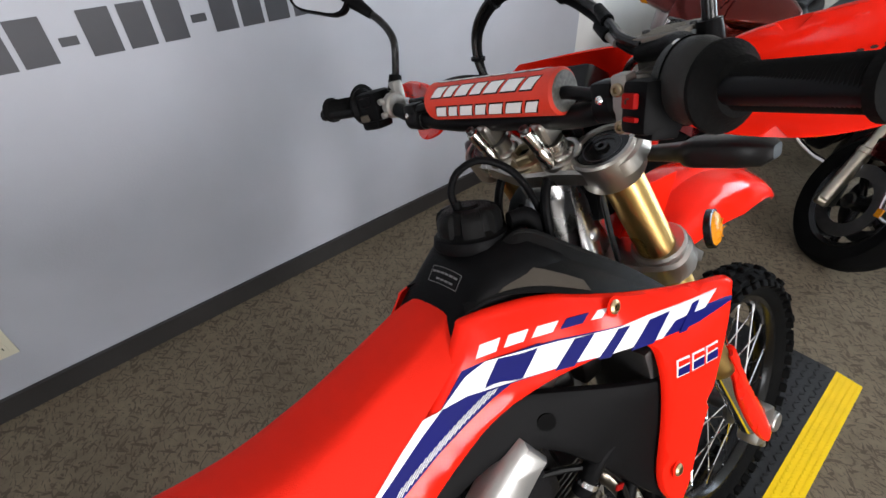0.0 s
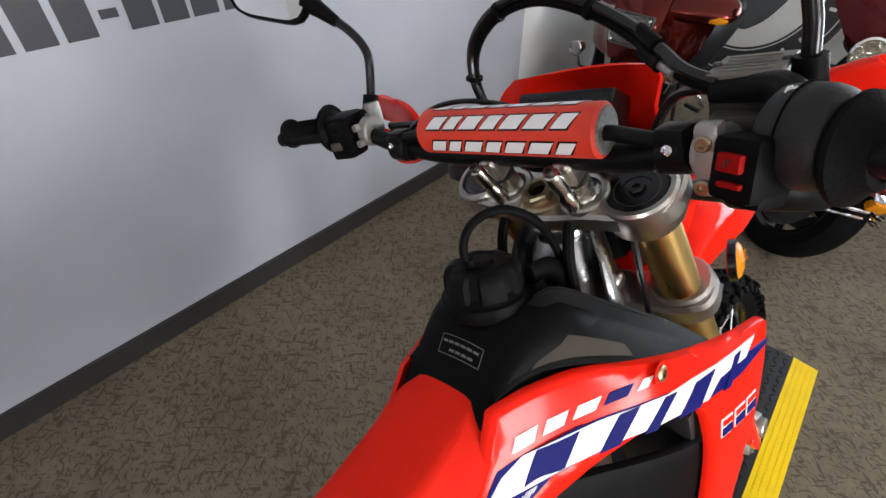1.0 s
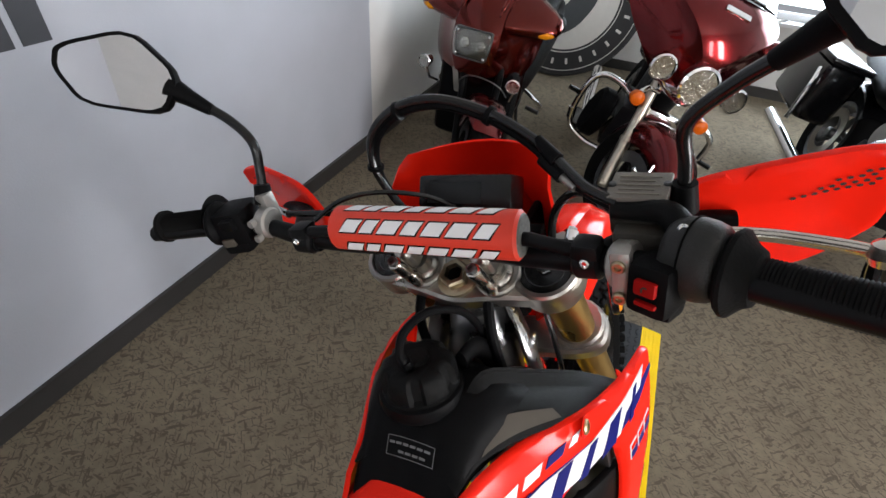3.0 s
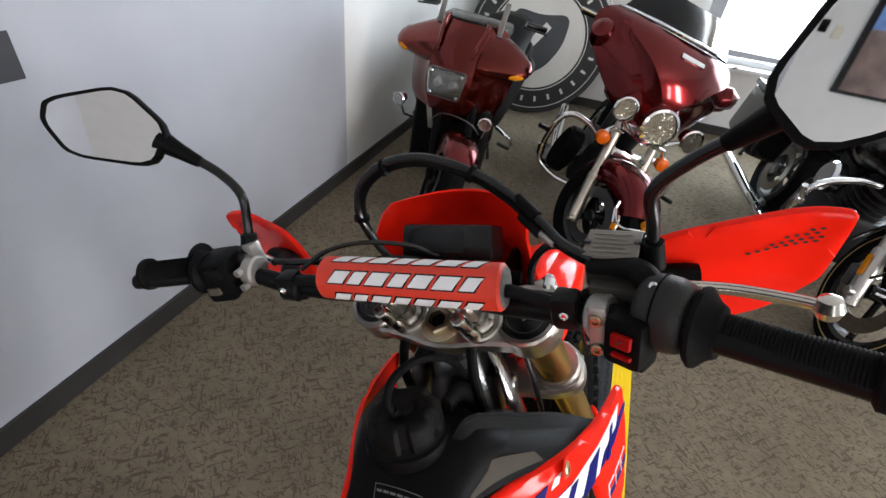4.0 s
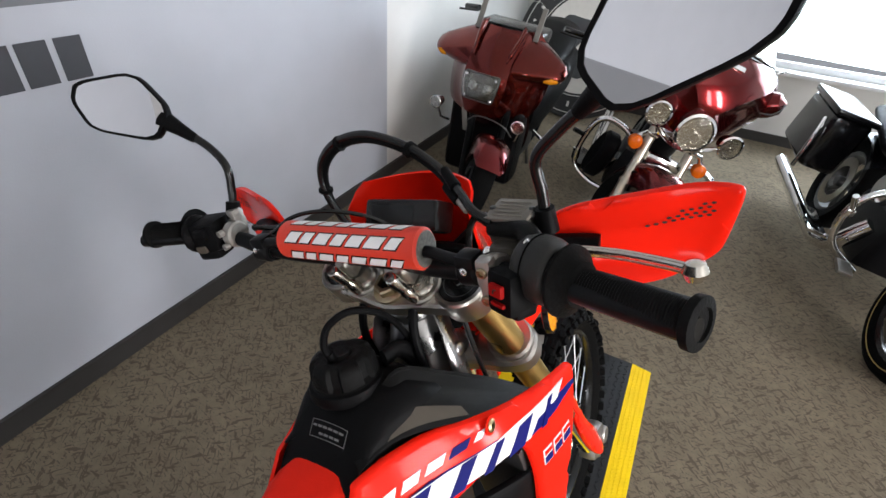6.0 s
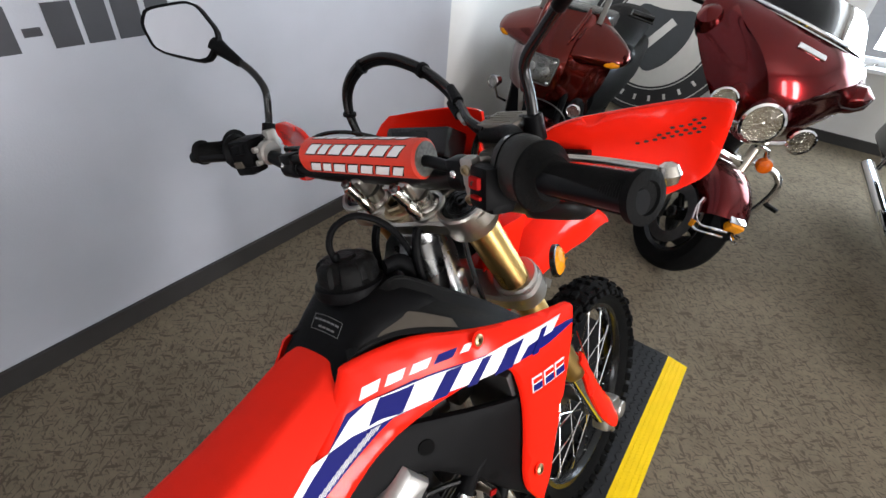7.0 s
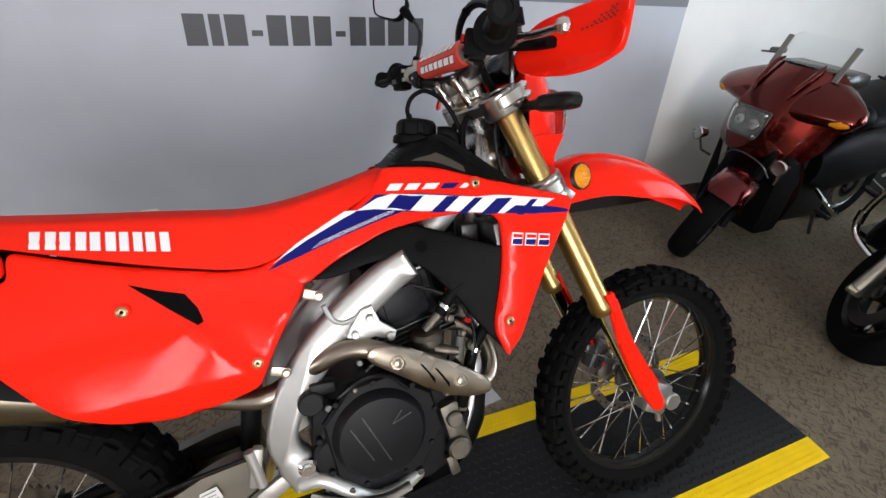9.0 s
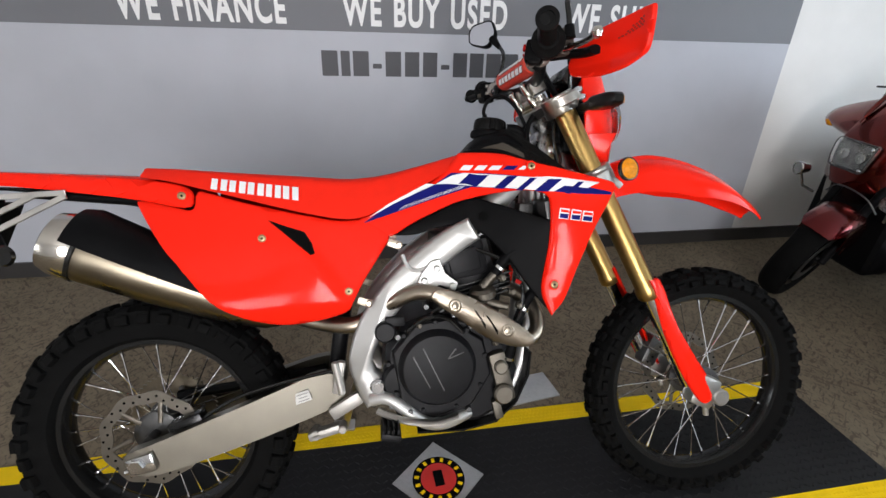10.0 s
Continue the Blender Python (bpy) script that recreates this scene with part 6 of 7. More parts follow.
part("linkage", joined(block((0.48, -0.095, 0.40), (0.09, 0.02, 0.035), 0.008, (0, -30, 0)), block((0.425, -0.060, 0.318), (0.10, 0.03, 0.024), 0.008, (0, -14, 0)), rod((0.395, -0.075, 0.312), (0.395, -0.03, 0.312), 0.014, bevel=0.003), rod((0.47, -0.12, 0.345), (0.47, -0.08, 0.345), 0.011, bevel=0.003), block((0.468, -0.128, 0.490), (0.022, 0.022, 0.085), 0.008, (0, 12, 0)), rod((0.46, -0.135, 0.53), (0.475, -0.135, 0.45), 0.010)), SATIN_SILVER, bike, "silver suspension linkage and brake cylinder")
part("foot_peg", joined(block((0.590, -0.190, 0.372), (0.048, 0.085, 0.018), 0.005, (0, 12, 0)), *[block((0.572 + 0.012 * k, -0.190, 0.385), (0.004, 0.080, 0.012), 0.001, (0, 12, 0)) for k in range(4)], rod((0.585, -0.150, 0.365), (0.585, -0.115, 0.365), 0.014)), ENGINE_BLACK, bike, "black toothed foot peg")
part("brake_pedal", sweep(curve_through([(0.560, -0.150, 0.405), (0.62, -0.170, 0.385), (0.70, -0.180, 0.375), (0.76, -0.178, 0.385)], 5), 0.008, 10, flat=1.5), ALU, bike)
part("side_stand", joined(sweep(curve_through([(0.50, 0.115, 0.375), (0.47, 0.20, 0.27), (0.44, 0.335, 0.132)], 4), 0.013, 10), block((0.435, 0.345, 0.124), (0.075, 0.05, 0.012), 0.004, (18.85, 0, 0))), ALU, bike, "silver side stand")

# brake discs
def brake_disc(parent, center, r0, r1, s, mat):
    o = Vector(center)
    n, ring_in, ring_out = 72, [], []
    for i in range(n):
        a = 2 * math.pi * i / n
        ring_out.append((r1 + 0.0035 * math.cos(9 * a), a))
        ring_in.append((r0 + 0.0035 * math.cos(9 * a + 0.6), a))
    v, f = [], []
    for dy in (-0.002, 0.002):
        for ring in (ring_out, ring_in):
            v += [(o.x + r * math.cos(a), o.y + dy, o.z + r * math.sin(a)) for r, a in ring]
    for i in range(n):
        j = (i + 1) % n
        f += [(i, j, n + j, n + i), (2 * n + j, 2 * n + i, 3 * n + i, 3 * n + j), (j, i, 2 * n + i, 2 * n + j), (n + i, n + j, 3 * n + j, 3 * n + i)]
    part("brake_disc", (v, f), mat, parent, "wave-edged steel brake disc")
    holes = []
    for i in range(36):
        a = 2 * math.pi * i / 36
        r = r0 + (r1 - r0) * (0.35 if i % 2 else 0.68)
        holes.append(rod((o.x + r * math.cos(a), o.y - 0.0026, o.z + r * math.sin(a)), (o.x + r * math.cos(a), o.y + 0.0026, o.z + r * math.sin(a)), 0.0034, sides=8))
    tagged(part("disc_holes", joined(*holes), SLOT, parent), kind="stuff")
    for i in range(6):
        a = 2 * math.pi * i / 6
        part("disc_arm", sweep([(o.x + 0.045 * math.cos(a), o.y, o.z + 0.045 * math.sin(a)), (o.x + (r0 + 0.004) * math.cos(a + 0.25), o.y, o.z + (r0 + 0.004) * math.sin(a + 0.25))], 0.006, 8, flat=0.5), mat, parent)


SPROCKET = material("sprocket_steel", (0.20, 0.17, 0.125), 0.38, metal=1.0, var=0.25, scale=40)
DISC = material("brake_disc_steel", (0.22, 0.20, 0.17), 0.32, metal=1.0, var=0.2, scale=40)
brake_disc(rw, (0.000, -0.072, 0.344), 0.092, 0.120, -1, DISC)
brake_disc(fw, (1.524, 0.062, 0.354), 0.105, 0.130, 1, DISC)
teeth = []
for i in range(96):
    a = 2 * math.pi * i / 96
    teeth.append((0.112 + (0.004 if i % 2 else -0.004)) * Vector((math.cos(a), 0, math.sin(a))))
ring = [[tuple(Vector((0.0, y, 0.344)) + q * f) for q in teeth] for y, f in ((0.064, 0.80), (0.064, 1.0), (0.071, 1.0), (0.071, 0.80))]
part("sprocket", loft(ring + ring[:1], caps=False), SPROCKET, rw, "dull steel chain sprocket")
part("sprocket_plate", lathe([(0.092, 0.066), (0.092, 0.069), (0.058, 0.069), (0.058, 0.066)], 40, (0.0, 0.0, 0.344), (0, 1, 0), closed=True), SPROCKET, rw)
for i in range(6):
    a = math.pi / 3 * i + 0.2
    part("sprocket_bolt", lathe([(0.0075, -0.010), (0.0075, 0.004), (0.006, 0.005)], 6, (0.076 * math.cos(a), 0.062, 0.344 + 0.076 * math.sin(a)), (0, -1, 0)), DARK_METAL, rw)
part("rear_caliper", joined(block((0.095, -0.085, 0.380), (0.085, 0.045, 0.045), 0.010, (0, -20, 0)), sweep(curve_through([(0.13, -0.095, 0.395), (0.22, -0.10, 0.445), (0.33, -0.10, 0.475), (0.45, -0.11, 0.50)], 5), 0.005, 8)), GLOSS_BLACK, bike, "black rear brake caliper and hose")
part("front_caliper", block((1.43, 0.085, 0.43), (0.05, 0.05, 0.10), 0.012, (0, 25, 0)), DARK_METAL, bike)

# silencer
SILENCER_STEEL = material("warm_brushed_steel", (0.25, 0.215, 0.16), 0.30, metal=1.0, var=0.18, scale=18, rvar=0.2)
S0, S1 = Vector((0.330, -0.050, 0.635)), Vector((-0.138, -0.126, 0.850))
silencer = part("silencer", lathe([(0.030, 0), (0.046, 0.03), (0.060, 0.14), (0.070, 0.30), (0.072, 0.44), (0.069, (S1 - S0).length - 0.02), (0.058, (S1 - S0).length)], 36, S0, S1 - S0), SILENCER_STEEL, bike, "brushed steel silencer")
axis_s = (S1 - S0).normalized()
cover_rows = []
for i in range(14):
    t = 0.13 + 0.355 * i / 13
    c = S0 + axis_s * t
    rr = 0.068 + 0.034 * (i / 13) ** 0.8 - (0.012 if i == 13 else 0.0)
    up_s = (Vector((0, 0, 1)) - axis_s * axis_s.z).normalized()
    out_s = axis_s.cross(up_s)
    if out_s.y > 0:
        out_s = -out_s
    cover_rows.append([c + out_s * (rr * math.cos(a)) + up_s * (rr * math.sin(a)) for a in [radians(2 + 12 * (i / 13) + 9.0 * j) for j in range(14)]])
part("silencer_cover", thick_sheet(cover_rows, -0.004), BLACK, silencer, "black plastic silencer cover", 45)
part("silencer_cap", joined(lathe([(0.071, -0.060), (0.074, -0.055), (0.073, -0.02), (0.064, 0.004), (0.046, 0.012), (0.030, 0.015), (0.026, 0.010), (0.022, -0.01)], 32, S1, S1 - S0)), SATIN_CHROME, silencer, "silver silencer end cap")
part("cap_band", lathe([(0.0735, -0.066), (0.0750, -0.064), (0.0750, -0.058), (0.0735, -0.056)], 32, S1, S1 - S0), GLOSS_BLACK, silencer)
part("mid_pipe", sweep(curve_through([(0.560, -0.085, 0.630), (0.50, -0.09, 0.61), (0.42, -0.065, 0.615), (0.33, -0.050, 0.640)], 5), 0.021, 14), STEEL, bike)

# tail
part("rear_fender", thick_sheet([[(x, w * u, z - 0.030 * abs(u) ** 2) for u in (1, 0.8, 0.4, 0, -0.4, -0.8, -1)] for x, z, w in ((0.05, 0.992, 0.085), (-0.10, 1.000, 0.075), (-0.28, 1.008, 0.062), (-0.45, 1.012, 0.050), (-0.55, 1.008, 0.040))], 0.004), RED, bike, "red rear fender", 50)
part("under_tray", thick_sheet([[(x, w * u, z) for u in (-1, -0.5, 0, 0.5, 1)] for x, z, w in ((0.10, 0.90, 0.07), (-0.10, 0.945, 0.062), (-0.30, 0.965, 0.05), (-0.52, 0.96, 0.04))], 0.006), BLACK, bike)
part("subframe", joined(sweep([(0.50, -0.075, 0.80), (0.10, -0.062, 0.925), (-0.22, -0.05, 0.955)], 0.012, 10), sweep([(0.50, 0.075, 0.80), (0.10, 0.062, 0.925), (-0.22, 0.05, 0.955)], 0.012, 10)), BLACK, bike)
for a, b in (((-0.125, 0.955), (-0.30, 0.945)), ((-0.125, 0.948), (-0.27, 0.875)), ((-0.19, 0.950), (-0.30, 0.895)), ((-0.27, 0.875), (-0.32, 0.875))):
    part("grab_bracket", plate(band([a, b], [0.013, 0.013]), -0.092, -0.086, 0.0015), ALU, bike, "aluminium lattice bracket under the tail")
part("rear_reflector", lathe([(0.022, 0), (0.024, 0.004), (0.020, 0.012), (0.004, 0.014)], 24, (-0.235, -0.130, 0.819), (0, -1, 0)), GLOSS_BLACK, bike)
part("plate_holder", joined(block((-0.34, 0, 0.87), (0.02, 0.10, 0.14), 0.006, (0, 25, 0)), sweep([(-0.32, 0, 0.94), (-0.30, -0.06, 0.87), (-0.235, -0.125, 0.82)], 0.008, 8)), BLACK, bike)

# ---- other motorcycles: local x ahead, y to the left, z up ----
def road_wheel(root, center, r, width, rim_r, name="front_wheel", turn=0.0, spokes=5, disc_side=0, dark=False, place=None):
    m = place or Matrix.Translation(center) @ Matrix.Rotation(radians(turn), 4, "Z")
    hub = part(name, moved(joined(rod((0, -0.07, 0), (0, 0.07, 0), 0.035, bevel=0.006), *[sweep([(0.03 * math.cos(a), 0, 0.03 * math.sin(a)), (rim_r * math.cos(a), 0, rim_r * math.sin(a))], 0.018, 8, flat=0.7) for a in [2 * math.pi * k / spokes for k in range(spokes)]]), m), GLOSS_BLACK if disc_side or dark else DARK_METAL, root)
    w = width / 2
    part("tyre", moved(lathe([(rim_r - 0.005, -w * 0.7), (rim_r + 0.02, -w * 0.95), (r - 0.03, -w), (r - 0.010, -w * 0.75), (r, -w * 0.3), (r, w * 0.3), (r - 0.010, w * 0.75), (r - 0.03, w), (rim_r + 0.02, w * 0.95), (rim_r - 0.005, w * 0.7)], 56, (0, 0, 0), (0, 1, 0), closed=True), m), RUBBER, hub)
    part("rim", moved(lathe([(rim_r + 0.006, -w * 0.72), (rim_r - 0.004, -w * 0.78), (rim_r - 0.022, -w * 0.6), (rim_r - 0.022, w * 0.6), (rim_r - 0.004, w * 0.78), (rim_r + 0.006, w * 0.72)], 48, (0, 0, 0), (0, 1, 0), closed=True), m), GLOSS_BLACK if disc_side or dark else DARK_METAL, hub)
    for s in ((disc_side,) if disc_side else (-1, 1)):
        part("brake_disc", moved(lathe([(rim_r * 0.50, s * (w * 0.9) - 0.002), (rim_r * 0.78, s * (w * 0.9) - 0.002), (rim_r * 0.78, s * (w * 0.9) + 0.002), (rim_r * 0.50, s * (w * 0.9) + 0.002)], 40, (0, 0, 0), (0, 1, 0), closed=True), m), DARK_METAL if dark else DISC, hub)
    return hub


def lamp_unit(root, name, center, r, depth=0.05, aim=(1, 0, 0), label=""):
    ring = part(name, lathe([(r * 0.75, -depth), (r * 1.02, -0.01), (r * 1.10, 0.0), (r * 1.10, 0.008), (r * 0.97, 0.013), (r * 0.95, 0.004), (r * 0.5, -depth * 0.6), (0.004, -depth * 0.8)], 32, center, aim), CHROME, root, label)
    part("reflector_bowl", lathe([(r * 0.93, 0.002), (r * 0.8, -depth * 0.3), (r * 0.4, -depth * 0.55), (0.003, -depth * 0.6)], 24, center, aim), REFLECTOR, ring)
    part("lens", lathe([(r * 0.95, 0.004), (r * 0.93, 0.009), (r * 0.6, 0.014), (0.004, 0.017)], 28, center, aim), LENS, ring)
    part("bulb", lathe([(r * 0.20, -depth * 0.4), (r * 0.22, 0.0), (r * 0.1, 0.003)], 16, center, aim), REFLECTOR, ring)


def skin(rows, t, us=(-1, -0.93, -0.8, -0.6, -0.35, -0.1, 0.1, 0.35, 0.6, 0.8, 0.93, 1), power=2.0):
    """A fairing skin: rows of height, half width, nose x, sweep back."""
    grid = []
    for z, w, x0, back in rows:
        grid.append([(x0 - back * abs(u) ** power, w * u, z) for u in us])
    return thick_sheet(grid, -t)


def creased_skin(rows, t):
    """A fairing skin with a proud middle: rows of height, half width, crease half width, nose x, sweep back, step behind the crease."""
    grid = []
    for z, w, c, x0, back, step in rows:
        ys = [c * f for f in (0, 0.35, 0.7, 0.93, 1.0)] + [c + (w - c) * f for f in (0.06, 0.16, 0.30, 0.5, 0.7, 0.86, 0.95, 1.0)]
        half = []
        for y in ys:
            f = max(0.0, (y - c) / max(1e-6, w - c))
            ease = min(1.0, f / 0.45)
            half.append((x0 - back * (y / w) ** 2.4 - step * (ease * (2 - ease)), y, z))
        grid.append([(x, -y, zz) for x, y, zz in reversed(half)] + half[1:])
    return thick_sheet(grid, -t)


def rows_smooth(rows, n=4):
    cols = [curve_through([(i, q, 0) for i, q in enumerate(col)], n) for col in zip(*rows)]
    return [tuple(p.y for p in r) for r in zip(*cols)]


def rows_through(rows, n=4):
    a = curve_through([(r[0], r[1], r[2]) for r in rows], n)
    b = curve_through([(r[3], 0, 0) for r in rows], n)
    return [(p.x, p.y, p.z, q.x) for p, q in zip(a, b)]


# dark red touring motorcycle with a wide fork-mounted fairing
tour = thing("touring_motorcycle", "dark red touring motorcycle with chrome lamps and wide fairing", "motorcycle", pose(2.93, 0.094, 0, 0, 0, 202) @ pose(0, 0, 0, -19, 0, 0), "parked motorcycles")
TURN = radians(14)
road_wheel(tour, (0.035, -0.020, 0.288), 0.290, 0.130, 0.200, turn=20, dark=True)


def by_wheel(x, y, z):
    """A place beside the turned front wheel: along it, across it, up."""
    return (0.030 + x * math.cos(TURN) - y * math.sin(TURN), 0.005 + x * math.sin(TURN) + y * math.cos(TURN), z)


fend = []
for k in range(19):
    a = radians(34 + 7.6 * k)
    drop = 0.135 * min(1.0, 0.55 + 0.45 * math.sin(a))
    ring = []
    for y, d in ((-0.094, drop), (-0.096, drop * 0.55), (-0.090, 0.030), (-0.074, 0.010), (-0.040, 0.001), (0.0, 0.0), (0.040, 0.001), (0.074, 0.010), (0.090, 0.030), (0.096, drop * 0.55), (0.094, drop)):
        r = 0.306 - d
        ring.append(by_wheel(r * math.cos(a), y, 0.298 + r * math.sin(a)))
    fend.append(ring)
part("front_fender", thick_sheet(fend, 0.006), CANDY, tour, "dark red deep front fender", 50)
for s in (1, -1):
    for dz, out in ((0.0, 0.104), (-0.030, 0.110)):
        rail = curve_through([by_wheel(0.290, 0.02 * s, 0.425 + dz), by_wheel(0.282, 0.080 * s, 0.415 + dz), by_wheel(0.240, out * s, 0.390 + dz), by_wheel(0.185, out * s, 0.392 + dz * 0.8), by_wheel(0.135, out * s, 0.435 + dz * 0.2)], 5)
        part("fender_rail", sweep(rail, 0.0065, 10), CHROME, tour, "chrome rail along the fender")
    part("rail_end", sweep([by_wheel(0.135, 0.106 * s, 0.430), by_wheel(0.128, 0.104 * s, 0.470)], 0.006, 8), CHROME, tour)
    part("rail_marker", block(by_wheel(0.200, 0.116 * s, 0.365), (0.030, 0.008, 0.034), 0.003, (0, -20, 14)), AMBER, tour, "small amber marker")
    part("fork_leg", joined(rod((0.0, 0.128 * s, 0.225), (-0.175, 0.118 * s, 0.74), 0.025, bevel=0.004), rod((0.010, 0.128 * s, 0.200), (-0.075, 0.124 * s, 0.445), 0.030, bevel=0.006), rod((-0.072, 0.124 * s, 0.436), (-0.080, 0.124 * s, 0.460), 0.033, bevel=0.003), rod((0.02, 0.12 * s, 0.225), (0.02, 0.160 * s, 0.225), 0.017, bevel=0.003)), FORK_BRIGHT, tour, "polished fork leg")
    part("brake_caliper", block((-0.055, 0.098 * s, 0.245), (0.075, 0.045, 0.115), 0.014, (0, -24, 14)), DARK_METAL, tour)
    lamp_unit(tour, "fog_lamp", (-0.055, 0.205 * s, 0.815), 0.056, 0.06, (1, 0.05 * s, 0), "chrome round fog lamp")
    part("indicator", lathe([(0.030, -0.03), (0.034, -0.012), (0.036, 0.0), (0.034, 0.014), (0.02, 0.022), (0.003, 0.024)], 24, (-0.110, 0.192 * s, 0.640), (1, 0, 0)), AMBER_RED, tour, "round amber indicator")
    part("indicator_stem", sweep([(-0.13, 0.19 * s, 0.66), (-0.13, 0.16 * s, 0.70), (-0.13, 0.10 * s, 0.70)], 0.012, 10), CHROME, tour)
    loop = curve_through([(-0.42, 0.12 * s, 0.545), (-0.44, 0.22 * s, 0.575), (-0.45, 0.325 * s, 0.570), (-0.45, 0.375 * s, 0.50), (-0.45, 0.375 * s, 0.34), (-0.44, 0.335 * s, 0.235), (-0.42, 0.22 * s, 0.20), (-0.40, 0.12 * s, 0.21)], 6)
    part("engine_guard", sweep(loop, 0.017, 12), CHROME, tour, "chrome tube engine guard")
    part("guard_joint", sweep([(-0.45, 0.378 * s, 0.33), (-0.445, 0.358 * s, 0.270)], 0.023, 12), CHROME, tour)
    # plain block added for the dark mass inside the guard
    part("guard_block", plate(corner_cut([(-0.47, 0.24), (-0.40, 0.36), (-0.42, 0.53), (-0.52, 0.55), (-0.60, 0.40), (-0.58, 0.26)], 2), s * 0.10, s * 0.20, 0.02), BLACK, tour, "plain black block behind the guard")
    part("foot_board", block((-0.62, 0.30 * s, 0.22), (0.26, 0.10, 0.025), 0.01), GLOSS_BLACK, tour, "black rider foot board")
    part("highway_peg", sweep([(-0.45, 0.378 * s, 0.42), (-0.42, 0.455 * s, 0.43)], 0.014, 10), GLOSS_BLACK, tour)
    part("grip", joined(sweep([(-0.52, 0.30 * s, 1.09), (-0.60, 0.46 * s, 1.07)], 0.018, 12)), GLOSS_BLACK, tour)
    part("brake_lever", sweep([(-0.49, 0.30 * s, 1.09), (-0.53, 0.50 * s, 1.08)], 0.006, 8), CHROME, tour)
    part("mirror_stalk", sweep([(-0.44, 0.36 * s, 1.13), (-0.47, 0.40 * s, 1.17), (-0.47, 0.43 * s, 1.19)], 0.006, 8), CHROME, tour)
part("fender_lamp", block((0.282, 0.082, 0.448), (0.036, 0.078, 0.046), 0.010, (0, 25, 14)), AMBER, tour, "amber fender tip lamp")
part("lamp_hood", block((0.272, 0.080, 0.476), (0.050, 0.086, 0.014), 0.006, (0, 25, 14)), CHROME, tour, "chrome lamp hood")
lamp_unit(tour, "headlamp", (-0.040, 0.0, 0.806), 0.088, 0.10, (1, 0, 0.03), "large round chrome headlamp")
part("lamp_bar", sweep(curve_through([(-0.08, -0.205, 0.80), (-0.10, -0.13, 0.745), (-0.09, 0.0, 0.705), (-0.10, 0.13, 0.745), (-0.08, 0.205, 0.80)], 5), 0.013, 10), CHROME, tour)
part("fork_cover", joined(block((-0.15, 0, 0.735), (0.10, 0.26, 0.05), 0.02), block((-0.13, 0, 0.60), (0.08, 0.20, 0.05), 0.015)), CHROME, tour)
rows = rows_smooth([(0.705, 0.105, 0.015, -0.125, 0.05, 0.005), (0.755, 0.175, 0.02, -0.100, 0.08, 0.010), (0.82, 0.255, 0.025, -0.085, 0.13, 0.018), (0.88, 0.325, 0.035, -0.078, 0.18, 0.030), (0.94, 0.385, 0.075, -0.078, 0.21, 0.042), (1.00, 0.425, 0.135, -0.090, 0.23, 0.048), (1.05, 0.445, 0.205, -0.110, 0.25, 0.046), (1.10, 0.440, 0.300, -0.142, 0.26, 0.036), (1.145, 0.405, 0.330, -0.180, 0.25, 0.020), (1.175, 0.350, 0.300, -0.215, 0.23, 0.010)])
part("fairing", creased_skin(rows, 0.012), CANDY, tour, "glossy dark red batwing fairing", 26)
for s in (1, -1):
    part("fairing_end", lathe([(0.004, -0.13), (0.040, -0.10), (0.068, -0.03), (0.068, 0.02), (0.052, 0.07), (0.004, 0.10)], 24, (-0.375, (0.395 if s > 0 else 0.372) * s, 1.02), (0.45, 0.55 * s, 0.45)), CANDY, tour)
part("pod_line", sweep(curve_through([(-0.285, 0.350, 0.985), (-0.265, 0.395, 1.005), (-0.285, 0.435, 1.045), (-0.335, 0.455, 1.075)], 5), 0.0035, 8), DARK_METAL, tour)
part("fairing_inside", skin([(0.80, 0.20, -0.20, 0.13), (0.95, 0.36, -0.21, 0.22), (1.08, 0.40, -0.24, 0.24), (1.165, 0.33, -0.27, 0.22)], 0.01), BLACK, tour, "black inner fairing")
part("vent_trim", block((-0.158, 0.0, 1.120), (0.012, 0.135, 0.026), 0.010, (0, -38, 0), 3), CHROME, tour, "chrome vent trim")
part("windscreen_strap", block((-0.335, 0.06, 1.262), (0.006, 0.022, 0.155), 0.002, (0, -42, 0)), material("yellowed_strap", (0.55, 0.47, 0.22), 0.5), tour, "pale yellow strap on the windscreen")
part("screen_trim", sweep(curve_through([(-0.455, -0.350, 1.175), (-0.31, -0.22, 1.185), (-0.225, -0.08, 1.190), (-0.225, 0.08, 1.190), (-0.31, 0.22, 1.185), (-0.455, 0.350, 1.175)], 5), 0.010, 8), CHROME, tour, "chrome strip below the screen")
screen = skin([(1.185, 0.335, -0.225, 0.21), (1.24, 0.300, -0.27, 0.18), (1.29, 0.255, -0.31, 0.14), (1.325, 0.170, -0.345, 0.06)], 0.005)
part("screen", screen, SMOKE, tour, "smoked low windscreen")
part("tank", loft([[(x, w * math.cos(a), zc + h * math.sin(a)) for a in [2 * math.pi * i / 20 for i in range(20)]] for x, w, zc, h in ((-0.36, 0.06, 0.80, 0.08), (-0.44, 0.14, 0.79, 0.14), (-0.62, 0.17, 0.77, 0.15), (-0.80, 0.13, 0.73, 0.11), (-0.90, 0.07, 0.70, 0.06))]), CANDY, tour, "dark red fuel tank", 60)
